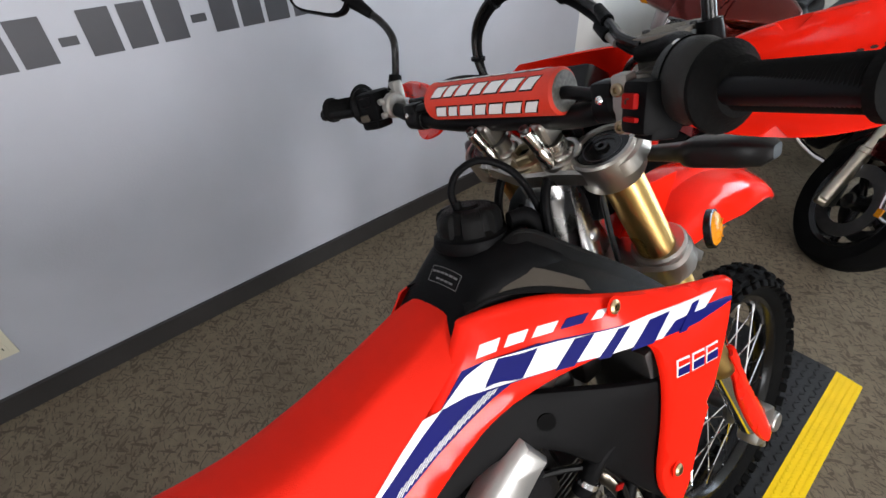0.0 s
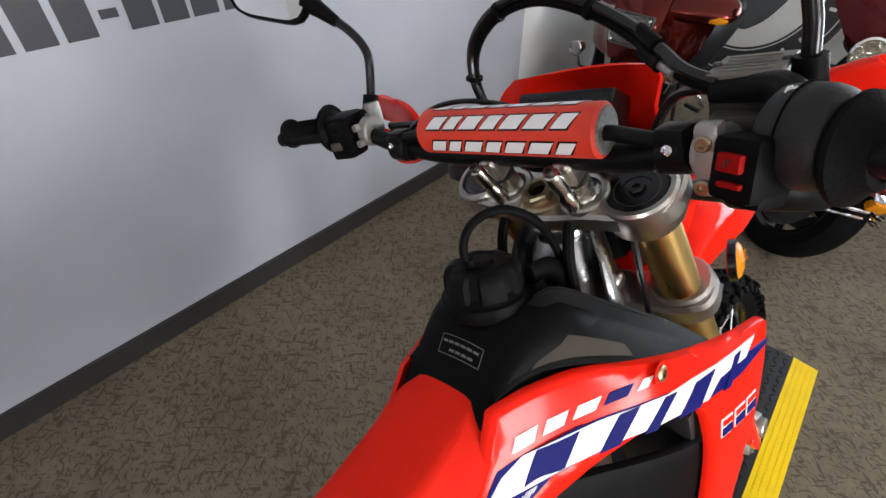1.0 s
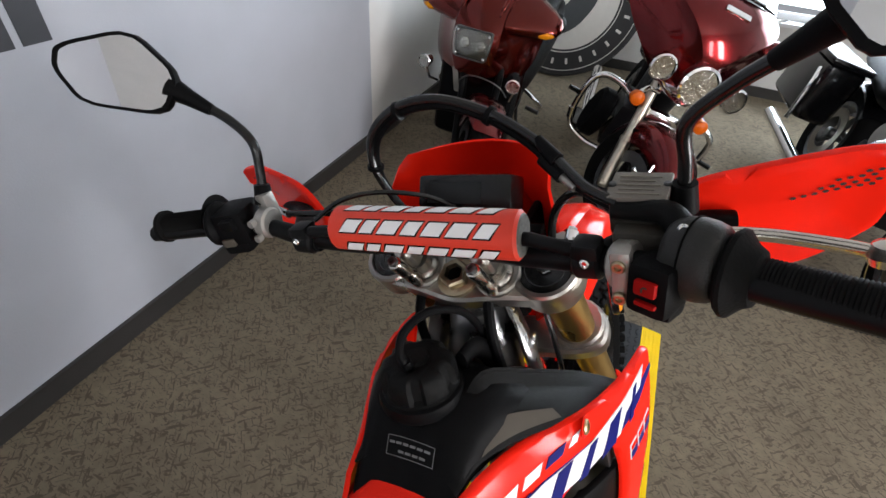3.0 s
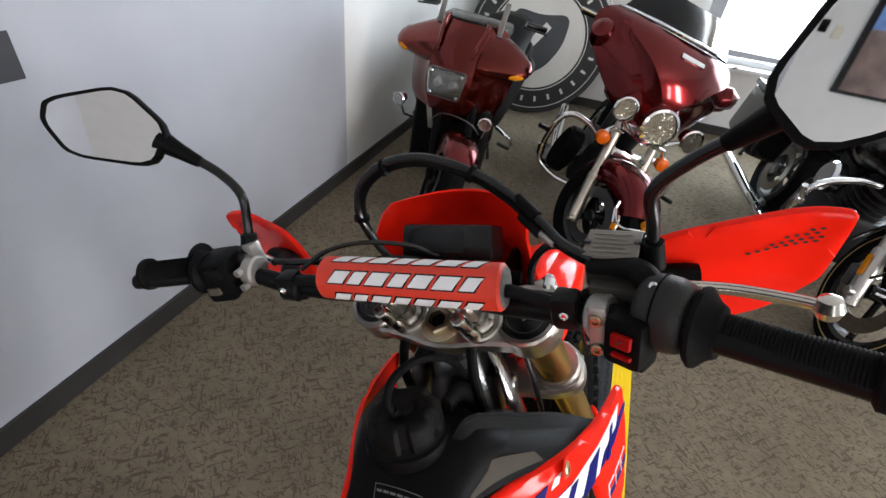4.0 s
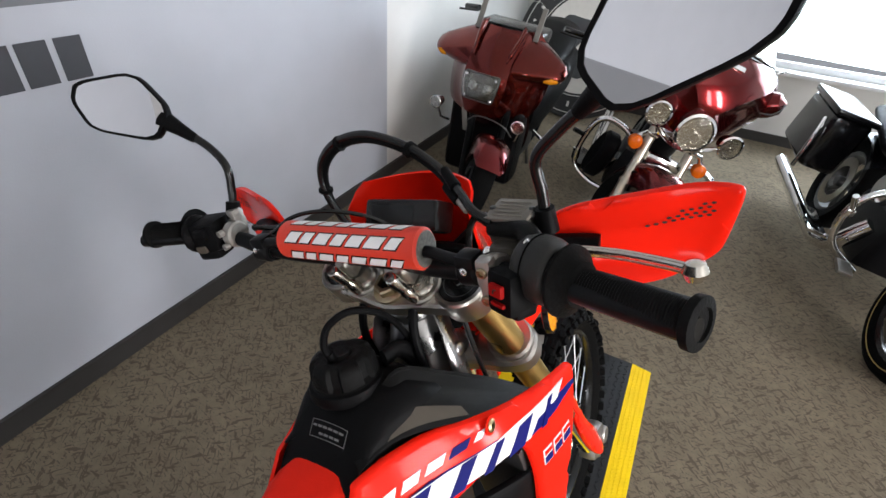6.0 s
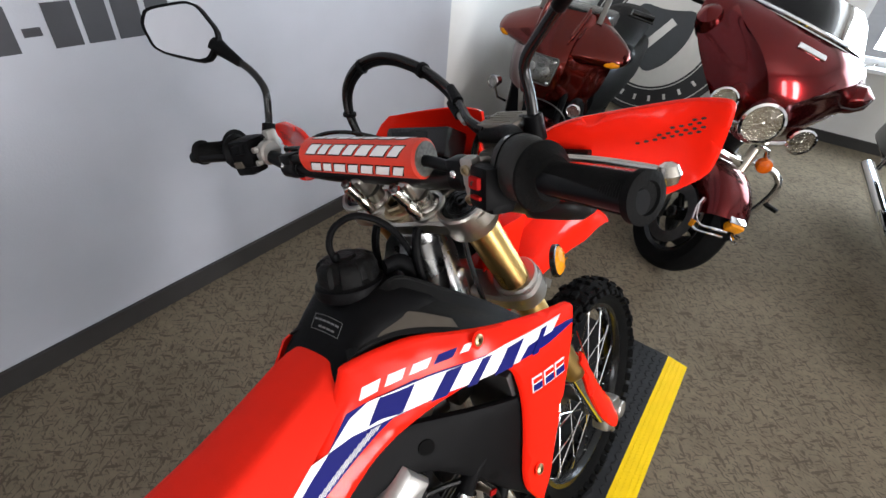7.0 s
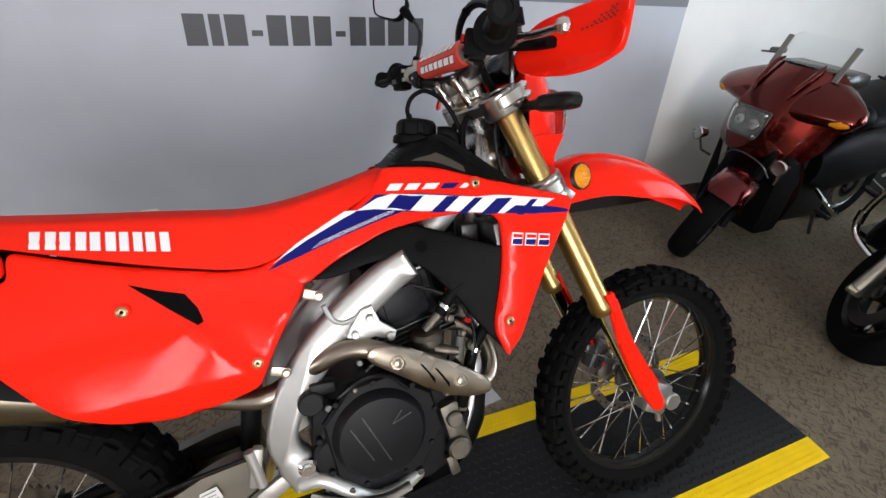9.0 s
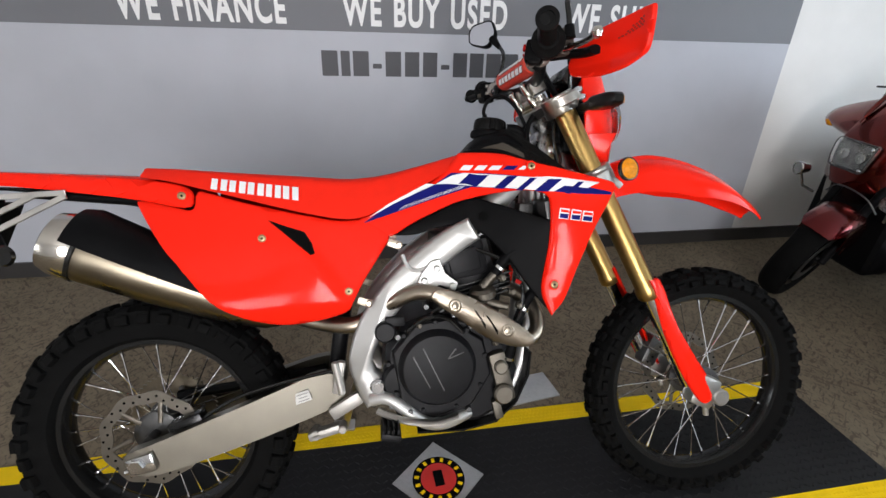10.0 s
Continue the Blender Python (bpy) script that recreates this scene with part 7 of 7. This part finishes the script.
part("seat", loft([[(x, w * math.cos(a), zc + h * math.sin(a)) for a in [2 * math.pi * i / 20 for i in range(20)]] for x, w, zc, h in ((-0.82, 0.09, 0.68, 0.05), (-1.0, 0.19, 0.65, 0.07), (-1.2, 0.18, 0.70, 0.07), (-1.45, 0.15, 0.74, 0.07), (-1.55, 0.08, 0.74, 0.04))]), GLOSS_BLACK, tour, "black leather touring seat", 60)
part("engine", joined(block((-0.66, 0, 0.34), (0.40, 0.30, 0.28), 0.04), rod((-0.60, 0, 0.42), (-0.50, 0, 0.68), 0.10), rod((-0.72, 0, 0.42), (-0.84, 0, 0.66), 0.10)), ENGINE_BLACK, tour)
part("exhaust", sweep(curve_through([(-0.50, -0.16, 0.40), (-0.60, -0.22, 0.20), (-1.0, -0.26, 0.18), (-1.7, -0.28, 0.20)], 5), 0.035, 12), CHROME, tour)
road_wheel(tour, (-1.34, 0, 0.275), 0.275, 0.14, 0.185, "rear_wheel")
part("side_stand", sweep([(-0.66, 0.16, 0.22), (-0.60, 0.33, 0.115), (-0.60, 0.40, 0.140)], 0.012, 10), CHROME, tour, "chrome side stand")

# the fork is turned: the body stands straighter than the fairing and front wheel
root = tour.matrix_basis.copy()
pivot = root @ Vector((-0.20, 0, 0))
swing = Matrix.Translation(pivot) @ Matrix.Rotation(radians(-19), 4, "Z") @ Matrix.Translation(-pivot)
for ob in tour.children:
    if ob.name.split(".")[0] in ("engine_guard", "guard_joint", "foot_board", "highway_peg", "tank", "seat", "engine", "exhaust", "rear_wheel", "side_stand"):
        ob.matrix_basis = root.inverted() @ swing @ root @ ob.matrix_basis

# copper-red touring motorcycle with a full fairing
full = thing("touring_motorcycle", "copper-red touring motorcycle with full fairing and clear windscreen", "motorcycle", pose(2.90, 1.034, 0, 0, 0, 180) @ pose(0, 0, 0, -4, 0, 0), "parked motorcycles")
FRONT = Matrix.Translation((0.040, 0.135, 0.270)) @ Matrix.Rotation(radians(22), 4, "Z") @ Matrix.Rotation(radians(-15), 4, "X")
road_wheel(full, (0, 0, 0), 0.268, 0.120, 0.185, dark=True, place=FRONT)
part("nose_filler", block((-0.34, 0.02, 0.40), (0.18, 0.46, 0.48), 0.05, segments=3), BLACK, full)
fend = []
for k in range(15):
    ring = []
    for u in (1, 0.995, 0.985, 0.95, 0.86, 0.6, 0.2, -0.2, -0.6, -0.86, -0.95, -0.985, -0.995, -1):
        a = radians(46 + 8.0 * k + 30 * u ** 8 * (1 - k / 14))
        drop = 0.0 if abs(u) < 0.9 else {0.95: 0.022, 0.985: 0.065, 0.995: 0.110, 1: 0.160}[abs(u)]
        r = 0.298 - 0.034 * abs(u) ** 2.5 - drop * 0.9
        ring.append(tuple(FRONT @ Vector((r * math.cos(a), 0.098 * (abs(u) ** 0.8) * (1 if u > 0 else -1), r * math.sin(a)))))
    fend.append(ring)
part("front_fender", thick_sheet([list(reversed(r)) for r in fend], 0.006), CANDY, full, "dark red front fender with deep sides", 50)
part("fender_arch", sweep(curve_through([(-0.125, -0.040, 0.560), (-0.100, 0.020, 0.612), (-0.095, 0.11, 0.620), (-0.105, 0.200, 0.595), (-0.135, 0.240, 0.540)], 5), 0.004, 8), DARK_METAL, full)
for s in (1, -1):
    part("fork_leg", rod(FRONT @ Vector((0, 0.082 * s, 0)), (-0.25, 0.05 + 0.105 * s, 0.66), 0.021, bevel=0.004), BLACK, full)
part("fork_ear", loft([[(-0.150 - 0.006 * k, -0.050 - 0.012 * k + 0.016 * math.cos(a), z + 0.004 * math.sin(a)) for a in [2 * math.pi * i / 10 for i in range(10)]] for k, z in enumerate((0.49, 0.53, 0.57, 0.61))]), STRIP_GREY, full, "pale grey fork cover")
rows = rows_smooth([(0.600, 0.250, 0.075, -0.152, 0.150, 0.016), (0.625, 0.268, 0.086, -0.148, 0.17, 0.020), (0.68, 0.292, 0.115, -0.146, 0.20, 0.030), (0.76, 0.305, 0.130, -0.150, 0.22, 0.040), (0.84, 0.310, 0.128, -0.172, 0.22, 0.046), (0.90, 0.295, 0.125, -0.208, 0.20, 0.046), (0.95, 0.262, 0.128, -0.250, 0.17, 0.040), (1.00, 0.220, 0.132, -0.300, 0.13, 0.030), (1.04, 0.180, 0.130, -0.345, 0.09, 0.018)])
part("fairing", creased_skin(rows, 0.012), CANDY_BROWN, full, "glossy copper-red full fairing", 26)
# lower fairing: the dark floor's reflection is put into a near-black base colour
rows = rows_through([(0.12, 0.16, -0.47, 0.10), (0.25, 0.20, -0.41, 0.13), (0.38, 0.240, -0.335, 0.15), (0.48, 0.256, -0.262, 0.17), (0.56, 0.262, -0.200, 0.18), (0.62, 0.258, -0.170, 0.17)])
part("lower_fairing", skin(rows, 0.012), material("shaded_red_paint", (0.009, 0.0022, 0.003), 0.20, var=0.1, spec=0.25), full, "lower red fairing with its shade put into the colour", 60)
for s in (1, -1):
    pods = []
    for x, y, z, rx, rz in ((-0.40, 0.10, 0.905, 0.190, 0.105), (-0.395, 0.17, 0.905, 0.170, 0.098), (-0.39, 0.235, 0.898, 0.140, 0.086), (-0.382, 0.295, 0.890, 0.108, 0.070), (-0.376, 0.345, 0.882, 0.080, 0.055), (-0.372, 0.385, 0.876, 0.052, 0.038), (-0.370, 0.402, 0.874, 0.016, 0.014)):
        pods.append([(x + rx * math.copysign(abs(math.cos(a)) ** 1.25, math.cos(a)), s * y, z + rz * math.copysign(abs(math.sin(a)) ** 1.15, math.sin(a)) - 0.30 * rx * math.cos(a)) for a in [2 * math.pi * i / 32 for i in range(32)]])
    pod = part("mirror_pod", loft(pods), CANDY_BROWN, full, "copper-red mirror pod", 40)
    part("pod_back", lathe([(0.004, -0.05), (0.050, -0.045), (0.062, -0.02), (0.058, 0.01), (0.03, 0.02)], 22, (-0.45, 0.345 * s, 0.875), (-1, 0.2 * s, 0)), BLACK, pod, "black mirror backing")
    part("mirror_indicator", lathe([(0.004, -0.052), (0.016, -0.036), (0.0235, 0.0), (0.016, 0.034), (0.004, 0.050)], 20, (-0.312, 0.335 * s, 0.848), (-0.42, 0.90 * s, 0.06)), AMBER, pod, "amber indicator lens")
    lamp_unit(full, "fog_lamp", (-0.15, 0.262 * s, 0.602), 0.036, 0.05, (1, 0.1 * s, 0), "small chrome fog lamp")
    part("fog_bracket", sweep([(-0.18, 0.265 * s, 0.57), (-0.20, 0.245 * s, 0.50), (-0.26, 0.215 * s, 0.47)], 0.008, 8), CHROME, full)
    part("grip", sweep([(-0.60, 0.27 * s, 1.06), (-0.66, 0.38 * s, 1.04)], 0.017, 12), GLOSS_BLACK, full)
    part("lever", sweep([(-0.56, 0.26 * s, 1.05), (-0.60, 0.40 * s, 1.03)], 0.006, 8), GLOSS_BLACK, full)
    part("screen_strut", block((-0.428, 0.176 * s, 1.080), (0.010, 0.030, 0.175), 0.004, (0, -24, 0)), STRIP_GREY, full, "grey screen edge strip")
    part("foot_guard", sweep(curve_through([(-0.62, 0.24 * s, 0.42), (-0.60, 0.33 * s, 0.38), (-0.70, 0.36 * s, 0.30), (-0.80, 0.33 * s, 0.28)], 4), 0.012, 10), CHROME, full, "chrome lower guard rail")
    part("peg", sweep([(-0.70, 0.26 * s, 0.28), (-0.69, 0.35 * s, 0.27)], 0.014, 10), DARK_METAL, full)
HEAD_ROWS = [(0.690, 0.076, -0.120, 0.006), (0.697, 0.090, -0.119, 0.008), (0.74, 0.098, -0.119, 0.009), (0.80, 0.106, -0.130, 0.010), (0.826, 0.104, -0.140, 0.010), (0.833, 0.094, -0.146, 0.008)]
LAMP_LINING = material("dull_lamp_lining", (0.24, 0.24, 0.215), 0.22, metal=0.8, var=0.35, scale=40, bump=0.5, bscale=30)
hl = part("headlamp", skin([(z, w, x - 0.010, b) for z, w, x, b in HEAD_ROWS], 0.004), LAMP_LINING, full, "wide clear rectangular headlamp")
part("headlamp_lens", skin(HEAD_ROWS, 0.004), LENS, hl)
part("headlamp_rim", sweep([(x + 0.001, w * s, z) for s, rws in ((1, HEAD_ROWS), (-1, HEAD_ROWS[::-1])) for z, w, x, b in rws], 0.0035, 8, closed=True), DARK_METAL, hl)
for y, z, x in ((-0.088, 0.815, -0.136), (0.088, 0.815, -0.136), (-0.078, 0.706, -0.118), (0.078, 0.706, -0.118)):
    part("lens_screw", lathe([(0.0075, -0.004), (0.0075, 0.003), (0.005, 0.005), (0.001, 0.005)], 14, (x, y, z), (1, 0, 0.1)), CHROME, hl)
for y, z in ((-0.040, 0.762), (0.046, 0.758)):
    part("bulb_hood", lathe([(0.030, -0.006), (0.026, 0.000), (0.012, 0.002), (0.010, -0.003), (0.001, -0.003)], 20, (-0.128, y, z), (1, 0, 0.1)), REFLECTOR, hl)
scr_rows = rows_through([(1.05, 0.175, -0.345, 0.07), (1.09, 0.182, -0.375, 0.075), (1.13, 0.180, -0.40, 0.07), (1.165, 0.165, -0.42, 0.06), (1.185, 0.13, -0.435, 0.04)])
part("screen", skin(scr_rows, 0.004), CLEAR, full, "clear windscreen")
for s in (1, -1):
    crest = curve_through([(-0.215, 0.100 * s, 0.905), (-0.255, 0.108 * s, 0.955), (-0.305, 0.118 * s, 1.005), (-0.350, 0.120 * s, 1.045), (-0.385, 0.110 * s, 1.062)], 5)
    part("fairing_crest", sweep(crest, [0.004] * 3 + [0.012] * 15 + [0.006] * 3, 10), CANDY_BROWN, full)
part("dash", block((-0.55, 0, 1.0), (0.22, 0.40, 0.08), 0.03), GLOSS_BLACK, full)
part("tank", loft([[(x, w * math.cos(a), zc + h * math.sin(a)) for a in [2 * math.pi * i / 20 for i in range(20)]] for x, w, zc, h in ((-0.50, 0.08, 0.80, 0.10), (-0.62, 0.20, 0.78, 0.16), (-0.85, 0.20, 0.74, 0.14), (-1.0, 0.12, 0.70, 0.09))]), CANDY_BROWN, full, "copper-red fuel tank", 60)
part("seat", loft([[(x, w * math.cos(a), zc + h * math.sin(a)) for a in [2 * math.pi * i / 20 for i in range(20)]] for x, w, zc, h in ((-0.88, 0.12, 0.74, 0.07), (-1.0, 0.20, 0.74, 0.10), (-1.2, 0.21, 0.77, 0.11), (-1.40, 0.20, 0.84, 0.10), (-1.6, 0.17, 0.86, 0.08), (-1.68, 0.08, 0.86, 0.04))]), BLACK, full, "black stepped seat", 60)
part("engine", block((-0.72, 0, 0.32), (0.50, 0.34, 0.34), 0.05), ENGINE_BLACK, full)
for s in (1, -1):
    part("side_cover", loft([[(x, s * (w + 0.05 * math.cos(a)), zc + h * math.sin(a)) for a in [2 * math.pi * i / 16 for i in range(16)]] for x, w, zc, h in ((-0.60, 0.17, 0.52, 0.10), (-0.75, 0.20, 0.54, 0.18), (-1.05, 0.20, 0.57, 0.17), (-1.40, 0.19, 0.62, 0.14), (-1.62, 0.15, 0.68, 0.08))]), BLACK, full, "black lower body cover", 60)
road_wheel(full, (-1.36, 0, 0.275), 0.275, 0.14, 0.185, "rear_wheel")
for s in (1, -1):
    part("centre_stand_leg", sweep([(-0.95, 0.12 * s, 0.25), (-0.98, 0.17 * s, 0.006)], 0.012, 8), DARK_METAL, full)

# black cruiser
cruiser = thing("cruiser_motorcycle", "black cruiser motorcycle with chrome guards and saddlebags", "motorcycle", pose(2.80, -1.19, 0, 0, 0, 184) @ pose(0, 0, 0, -12, 0, 0), "parked motorcycles")
cw = road_wheel(cruiser, (0.0, 0.0, 0.335), 0.335, 0.115, 0.255, turn=0, spokes=5, disc_side=-1)
for k in range(28):
    a = 2 * math.pi * k / 28
    part("disc_vane", moved(block((0.190, -0.052, 0), (0.028, 0.003, 0.012), 0.001, segments=1), Matrix.Translation((0, 0, 0.335)) @ Matrix.Rotation(a, 4, "Y")), CHROME, cw)
part("whitewall_line", lathe([(0.282, -0.0562), (0.287, -0.0566), (0.287, -0.0560), (0.282, -0.0556)], 56, (0, 0, 0.335), (0, 1, 0), closed=True), material("amber_tyre_line", (0.45, 0.33, 0.12), 0.6), cw)
for s in (1, -1):
    part("fork_leg", joined(rod((0.0, 0.10 * s, 0.28), (-0.26, 0.10 * s, 0.86), 0.026, bevel=0.004), rod((0.02, 0.10 * s, 0.24), (-0.10, 0.10 * s, 0.50), 0.034, bevel=0.008), rod((0.0, 0.10 * s, 0.30), (0.0, 0.145 * s, 0.30), 0.022, bevel=0.004)), ALU, cruiser, "polished fork leg")
    part("fork_reflector", block((-0.055, 0.138 * s, 0.42), (0.028, 0.008, 0.10), 0.004, (0, -24, 0)), AMBER, cruiser, "amber fork reflector")
    part("brake_caliper", block((-0.115, 0.085 * s, 0.33), (0.06, 0.05, 0.11), 0.014, (0, -20, 0)), DARK_METAL, cruiser)
    loop = curve_through([(-0.44, 0.10 * s, 0.66), (-0.44, 0.20 * s, 0.64), (-0.44, 0.33 * s, 0.56), (-0.44, 0.36 * s, 0.42), (-0.43, 0.30 * s, 0.28), (-0.42, 0.14 * s, 0.20)], 6)
    part("engine_guard", sweep(loop, 0.017, 12), CHROME, cruiser, "chrome tube engine guard")
    part("guard_peg", joined(sweep([(-0.44, 0.345 * s, 0.46), (-0.40, 0.40 * s, 0.54)], 0.014, 12), block((-0.44, 0.35 * s, 0.45), (0.04, 0.04, 0.04), 0.01)), CHROME, cruiser, "chrome highway peg on the guard")
    part("foot_board", block((-0.74, 0.32 * s, 0.24), (0.30, 0.10, 0.028), 0.012), CHROME, cruiser, "chrome-edged foot board")
    part("heel_plate", block((-0.30, 0.25 * s, 0.245), (0.10, 0.07, 0.02), 0.008, (0, 10, 0)), ALU, cruiser)
    bag = part("saddlebag", block((-1.50, 0.30 * s, 0.52), (0.58, 0.22, 0.34), 0.05, segments=3), BLACK_PAINT, cruiser, "gloss black hard saddlebag")
    part("bag_lid", block((-1.50, 0.30 * s, 0.70), (0.60, 0.235, 0.04), 0.015), BLACK_PAINT, bag)
    part("bag_rail", sweep(curve_through([(-1.20, 0.42 * s, 0.34), (-1.22, 0.43 * s, 0.55), (-1.26, 0.43 * s, 0.64)], 4), 0.012, 10), CHROME, bag)
    part("exhaust", joined(sweep(curve_through([(-0.55, 0.17 * s, 0.40), (-0.62, 0.24 * s, 0.20), (-0.95, 0.27 * s, 0.17), (-1.80, 0.29 * s, 0.18)], 5), 0.040, 14)), CHROME, cruiser, "chrome exhaust")
fend = [[(0.35 * math.cos(a), 0.085 * u, 0.335 + (0.350 + 0.015 * (1 - u * u)) * math.sin(a) - 0.06 * abs(u) ** 3) for u in (1, 0.9, 0.6, 0.2, -0.2, -0.6, -0.9, -1)] for a in [radians(30 + 12 * k) for k in range(12)]]
part("front_fender", thick_sheet([list(reversed(r)) for r in fend], 0.006), BLACK_PAINT, cruiser, "gloss black front fender", 50)
part("tank", loft([[(x, w * math.cos(a), zc + h * math.sin(a)) for a in [2 * math.pi * i / 20 for i in range(20)]] for x, w, zc, h in ((-0.36, 0.06, 0.82, 0.08), (-0.46, 0.15, 0.80, 0.14), (-0.66, 0.18, 0.77, 0.15), (-0.86, 0.13, 0.73, 0.11), (-0.96, 0.06, 0.70, 0.05))]), BLACK_PAINT, cruiser, "gloss black fuel tank", 60)
part("seat", loft([[(x, w * math.cos(a), zc + h * math.sin(a)) for a in [2 * math.pi * i / 20 for i in range(20)]] for x, w, zc, h in ((-0.90, 0.09, 0.68, 0.05), (-1.05, 0.19, 0.66, 0.07), (-1.3, 0.17, 0.70, 0.07), (-1.6, 0.12, 0.73, 0.05))]), BLACK, cruiser, "black seat", 60)
part("engine", joined(block((-0.68, 0, 0.34), (0.42, 0.32, 0.28), 0.04), rod((-0.62, 0, 0.42), (-0.52, 0, 0.70), 0.105), rod((-0.74, 0, 0.42), (-0.86, 0, 0.68), 0.105)), ENGINE_BLACK, cruiser)
for z in range(7):
    part("cylinder_fin", joined(lathe([(0.02, -0.002), (0.125, -0.002), (0.125, 0.002), (0.02, 0.002)], 20, (-0.60 + 0.012 * z, 0, 0.46 + 0.030 * z), (0.35, 0, 1), closed=True)), DARK_METAL, cruiser)
part("air_cleaner", rod((-0.66, -0.15, 0.56), (-0.66, -0.22, 0.56), 0.085, bevel=0.015), CHROME, cruiser, "chrome air cleaner")
part("headlamp_shell", lathe([(0.03, -0.10), (0.085, -0.03), (0.092, 0.0), (0.080, 0.010)], 28, (-0.12, 0, 0.86), (1, 0, 0)), BLACK_PAINT, cruiser)
part("steering_bar", sweep(curve_through([(-0.62, 0.40, 1.04), (-0.50, 0.28, 1.06), (-0.36, 0.10, 0.98), (-0.36, -0.10, 0.98), (-0.50, -0.28, 1.06), (-0.62, -0.40, 1.04)], 5), 0.013, 10), CHROME, cruiser)
part("brake_hose", sweep(curve_through([(-0.02, -0.10, 0.38), (0.06, -0.13, 0.48), (0.0, -0.13, 0.60), (-0.15, -0.11, 0.66), (-0.28, -0.08, 0.80)], 5), 0.006, 8), GLOSS_BLACK, cruiser)
road_wheel(cruiser, (-1.42, 0, 0.30), 0.30, 0.14, 0.205, "rear_wheel")
part("rear_fender", thick_sheet([list(reversed([(-1.42 + 0.33 * math.cos(a), 0.10 * u, 0.30 + 0.335 * math.sin(a) - 0.04 * abs(u) ** 3) for u in (1, 0.8, 0.4, 0, -0.4, -0.8, -1)])) for a in [radians(40 + 12 * k) for k in range(12)]], 0.006), BLACK_PAINT, cruiser)
part("side_stand", sweep([(-0.70, 0.15, 0.20), (-0.72, 0.33, 0.075)], 0.012, 8), CHROME, cruiser)

# round standing sign
SIGN_BLACK = material("black_sign_board", (0.020, 0.020, 0.021), 0.45, var=0.15)
SIGN_CREAM = material("off_white_sign_face", (0.66, 0.64, 0.60), 0.5, var=0.05)
SIGN_GREY = material("charcoal_sign_emblem", (0.05, 0.055, 0.06), 0.5, var=0.1)
sign = thing("round_sign", "large round black and white shop sign leaning against the wall", "sign", pose(5.06, 0.90, 0.006, 0, 20, 0) @ pose(0, 0, 0.655, 0, 0, 0))
part("board", lathe([(0.62, -0.02), (0.650, -0.016), (0.655, 0.0), (0.650, 0.012), (0.640, 0.014), (0.636, 0.010), (0.440, 0.010)], 72, (0, 0, 0), (-1, 0, 0)), SIGN_BLACK, sign)
part("face", lathe([(0.43, 0.006), (0.43, 0.0125), (0.002, 0.0125)], 64, (0, 0, 0), (-1, 0, 0)), SIGN_CREAM, sign)
part("ring_line", lathe([(0.610, 0.0100), (0.610, 0.0122), (0.603, 0.0122), (0.603, 0.0100)], 72, (0, 0, 0), (-1, 0, 0), closed=True), SIGN_CREAM, sign)
part("ring_line", lathe([(0.455, 0.0100), (0.455, 0.0122), (0.447, 0.0122), (0.447, 0.0100)], 72, (0, 0, 0), (-1, 0, 0), closed=True), SIGN_CREAM, sign)
shield_line = corner_cut([(-0.26, 0.24), (0.0, 0.20), (0.26, 0.24), (0.25, -0.02), (0.14, -0.22), (0.0, -0.32), (-0.14, -0.22), (-0.25, -0.02)], 2)
emblem = plate(shield_line, 0, 0.006, 0.001)
part("emblem", ([(-0.0125 - p[1], p[0], p[2]) for p in emblem[0]], emblem[1]), SIGN_GREY, sign)
part("emblem_slash", block((-0.0200, 0.02, -0.02), (0.003, 0.07, 0.36), 0.001, (35, 0, 0)), SIGN_CREAM, sign)
for k in range(26):
    a = radians(-90 + 13.5 * (k - 6)) if k < 13 else radians(95 + 13.5 * (k - 19))
    part("sign_bar", moved(block((-0.012, 0, 0), (0.004, 0.022, 0.048), 0.0005), Matrix.Translation((0, 0.53 * math.cos(a), 0.53 * math.sin(a))) @ Matrix.Rotation(a - math.pi / 2, 4, "X")), SIGN_CREAM, sign)

# floor plates
DIAMOND = material("bright_tread_plate", (0.55, 0.55, 0.54), 0.35, metal=0.9, var=0.12, scale=90, bump=0.6, bscale=160)
badge = thing("floor_badge", "tread-plate square with a round red badge on the mat", "badge", pose(0.742, 0.012, MT + 0.0005, 0, 0, 43))
part("badge_plate", block((0, 0, 0.0015), (0.205, 0.205, 0.003), 0.001), DIAMOND, badge)
part("badge_ring", lathe([(0.082, 0.003), (0.082, 0.0045), (0.002, 0.0045)], 48), SLOT, badge, "black badge ring")
part("badge_disc", lathe([(0.056, 0.0045), (0.056, 0.0058), (0.002, 0.0058)], 40), material("red_badge", (0.55, 0.02, 0.015), 0.4), badge, "red badge centre")
part("badge_mark", block((0.0, 0.0, 0.0064), (0.030, 0.056, 0.0010), 0.0004, (0, 0, -40)), SLOT, badge)
for k in range(15):
    a = 2 * math.pi * k / 15 + 0.1
    part("badge_bar", moved(block((0.069, 0, 0.0050), (0.015, 0.010, 0.001), 0.0003), Matrix.Rotation(a, 4, "Z")), MAT_YELLOW, badge)
solid("stand_plate", block((1.10, 0.365, 0.003), (0.34, 0.14, 0.006), 0.002, (0, 0, 8)), DIAMOND, "bright tread-plate sheet beside the mat", "floor plate")
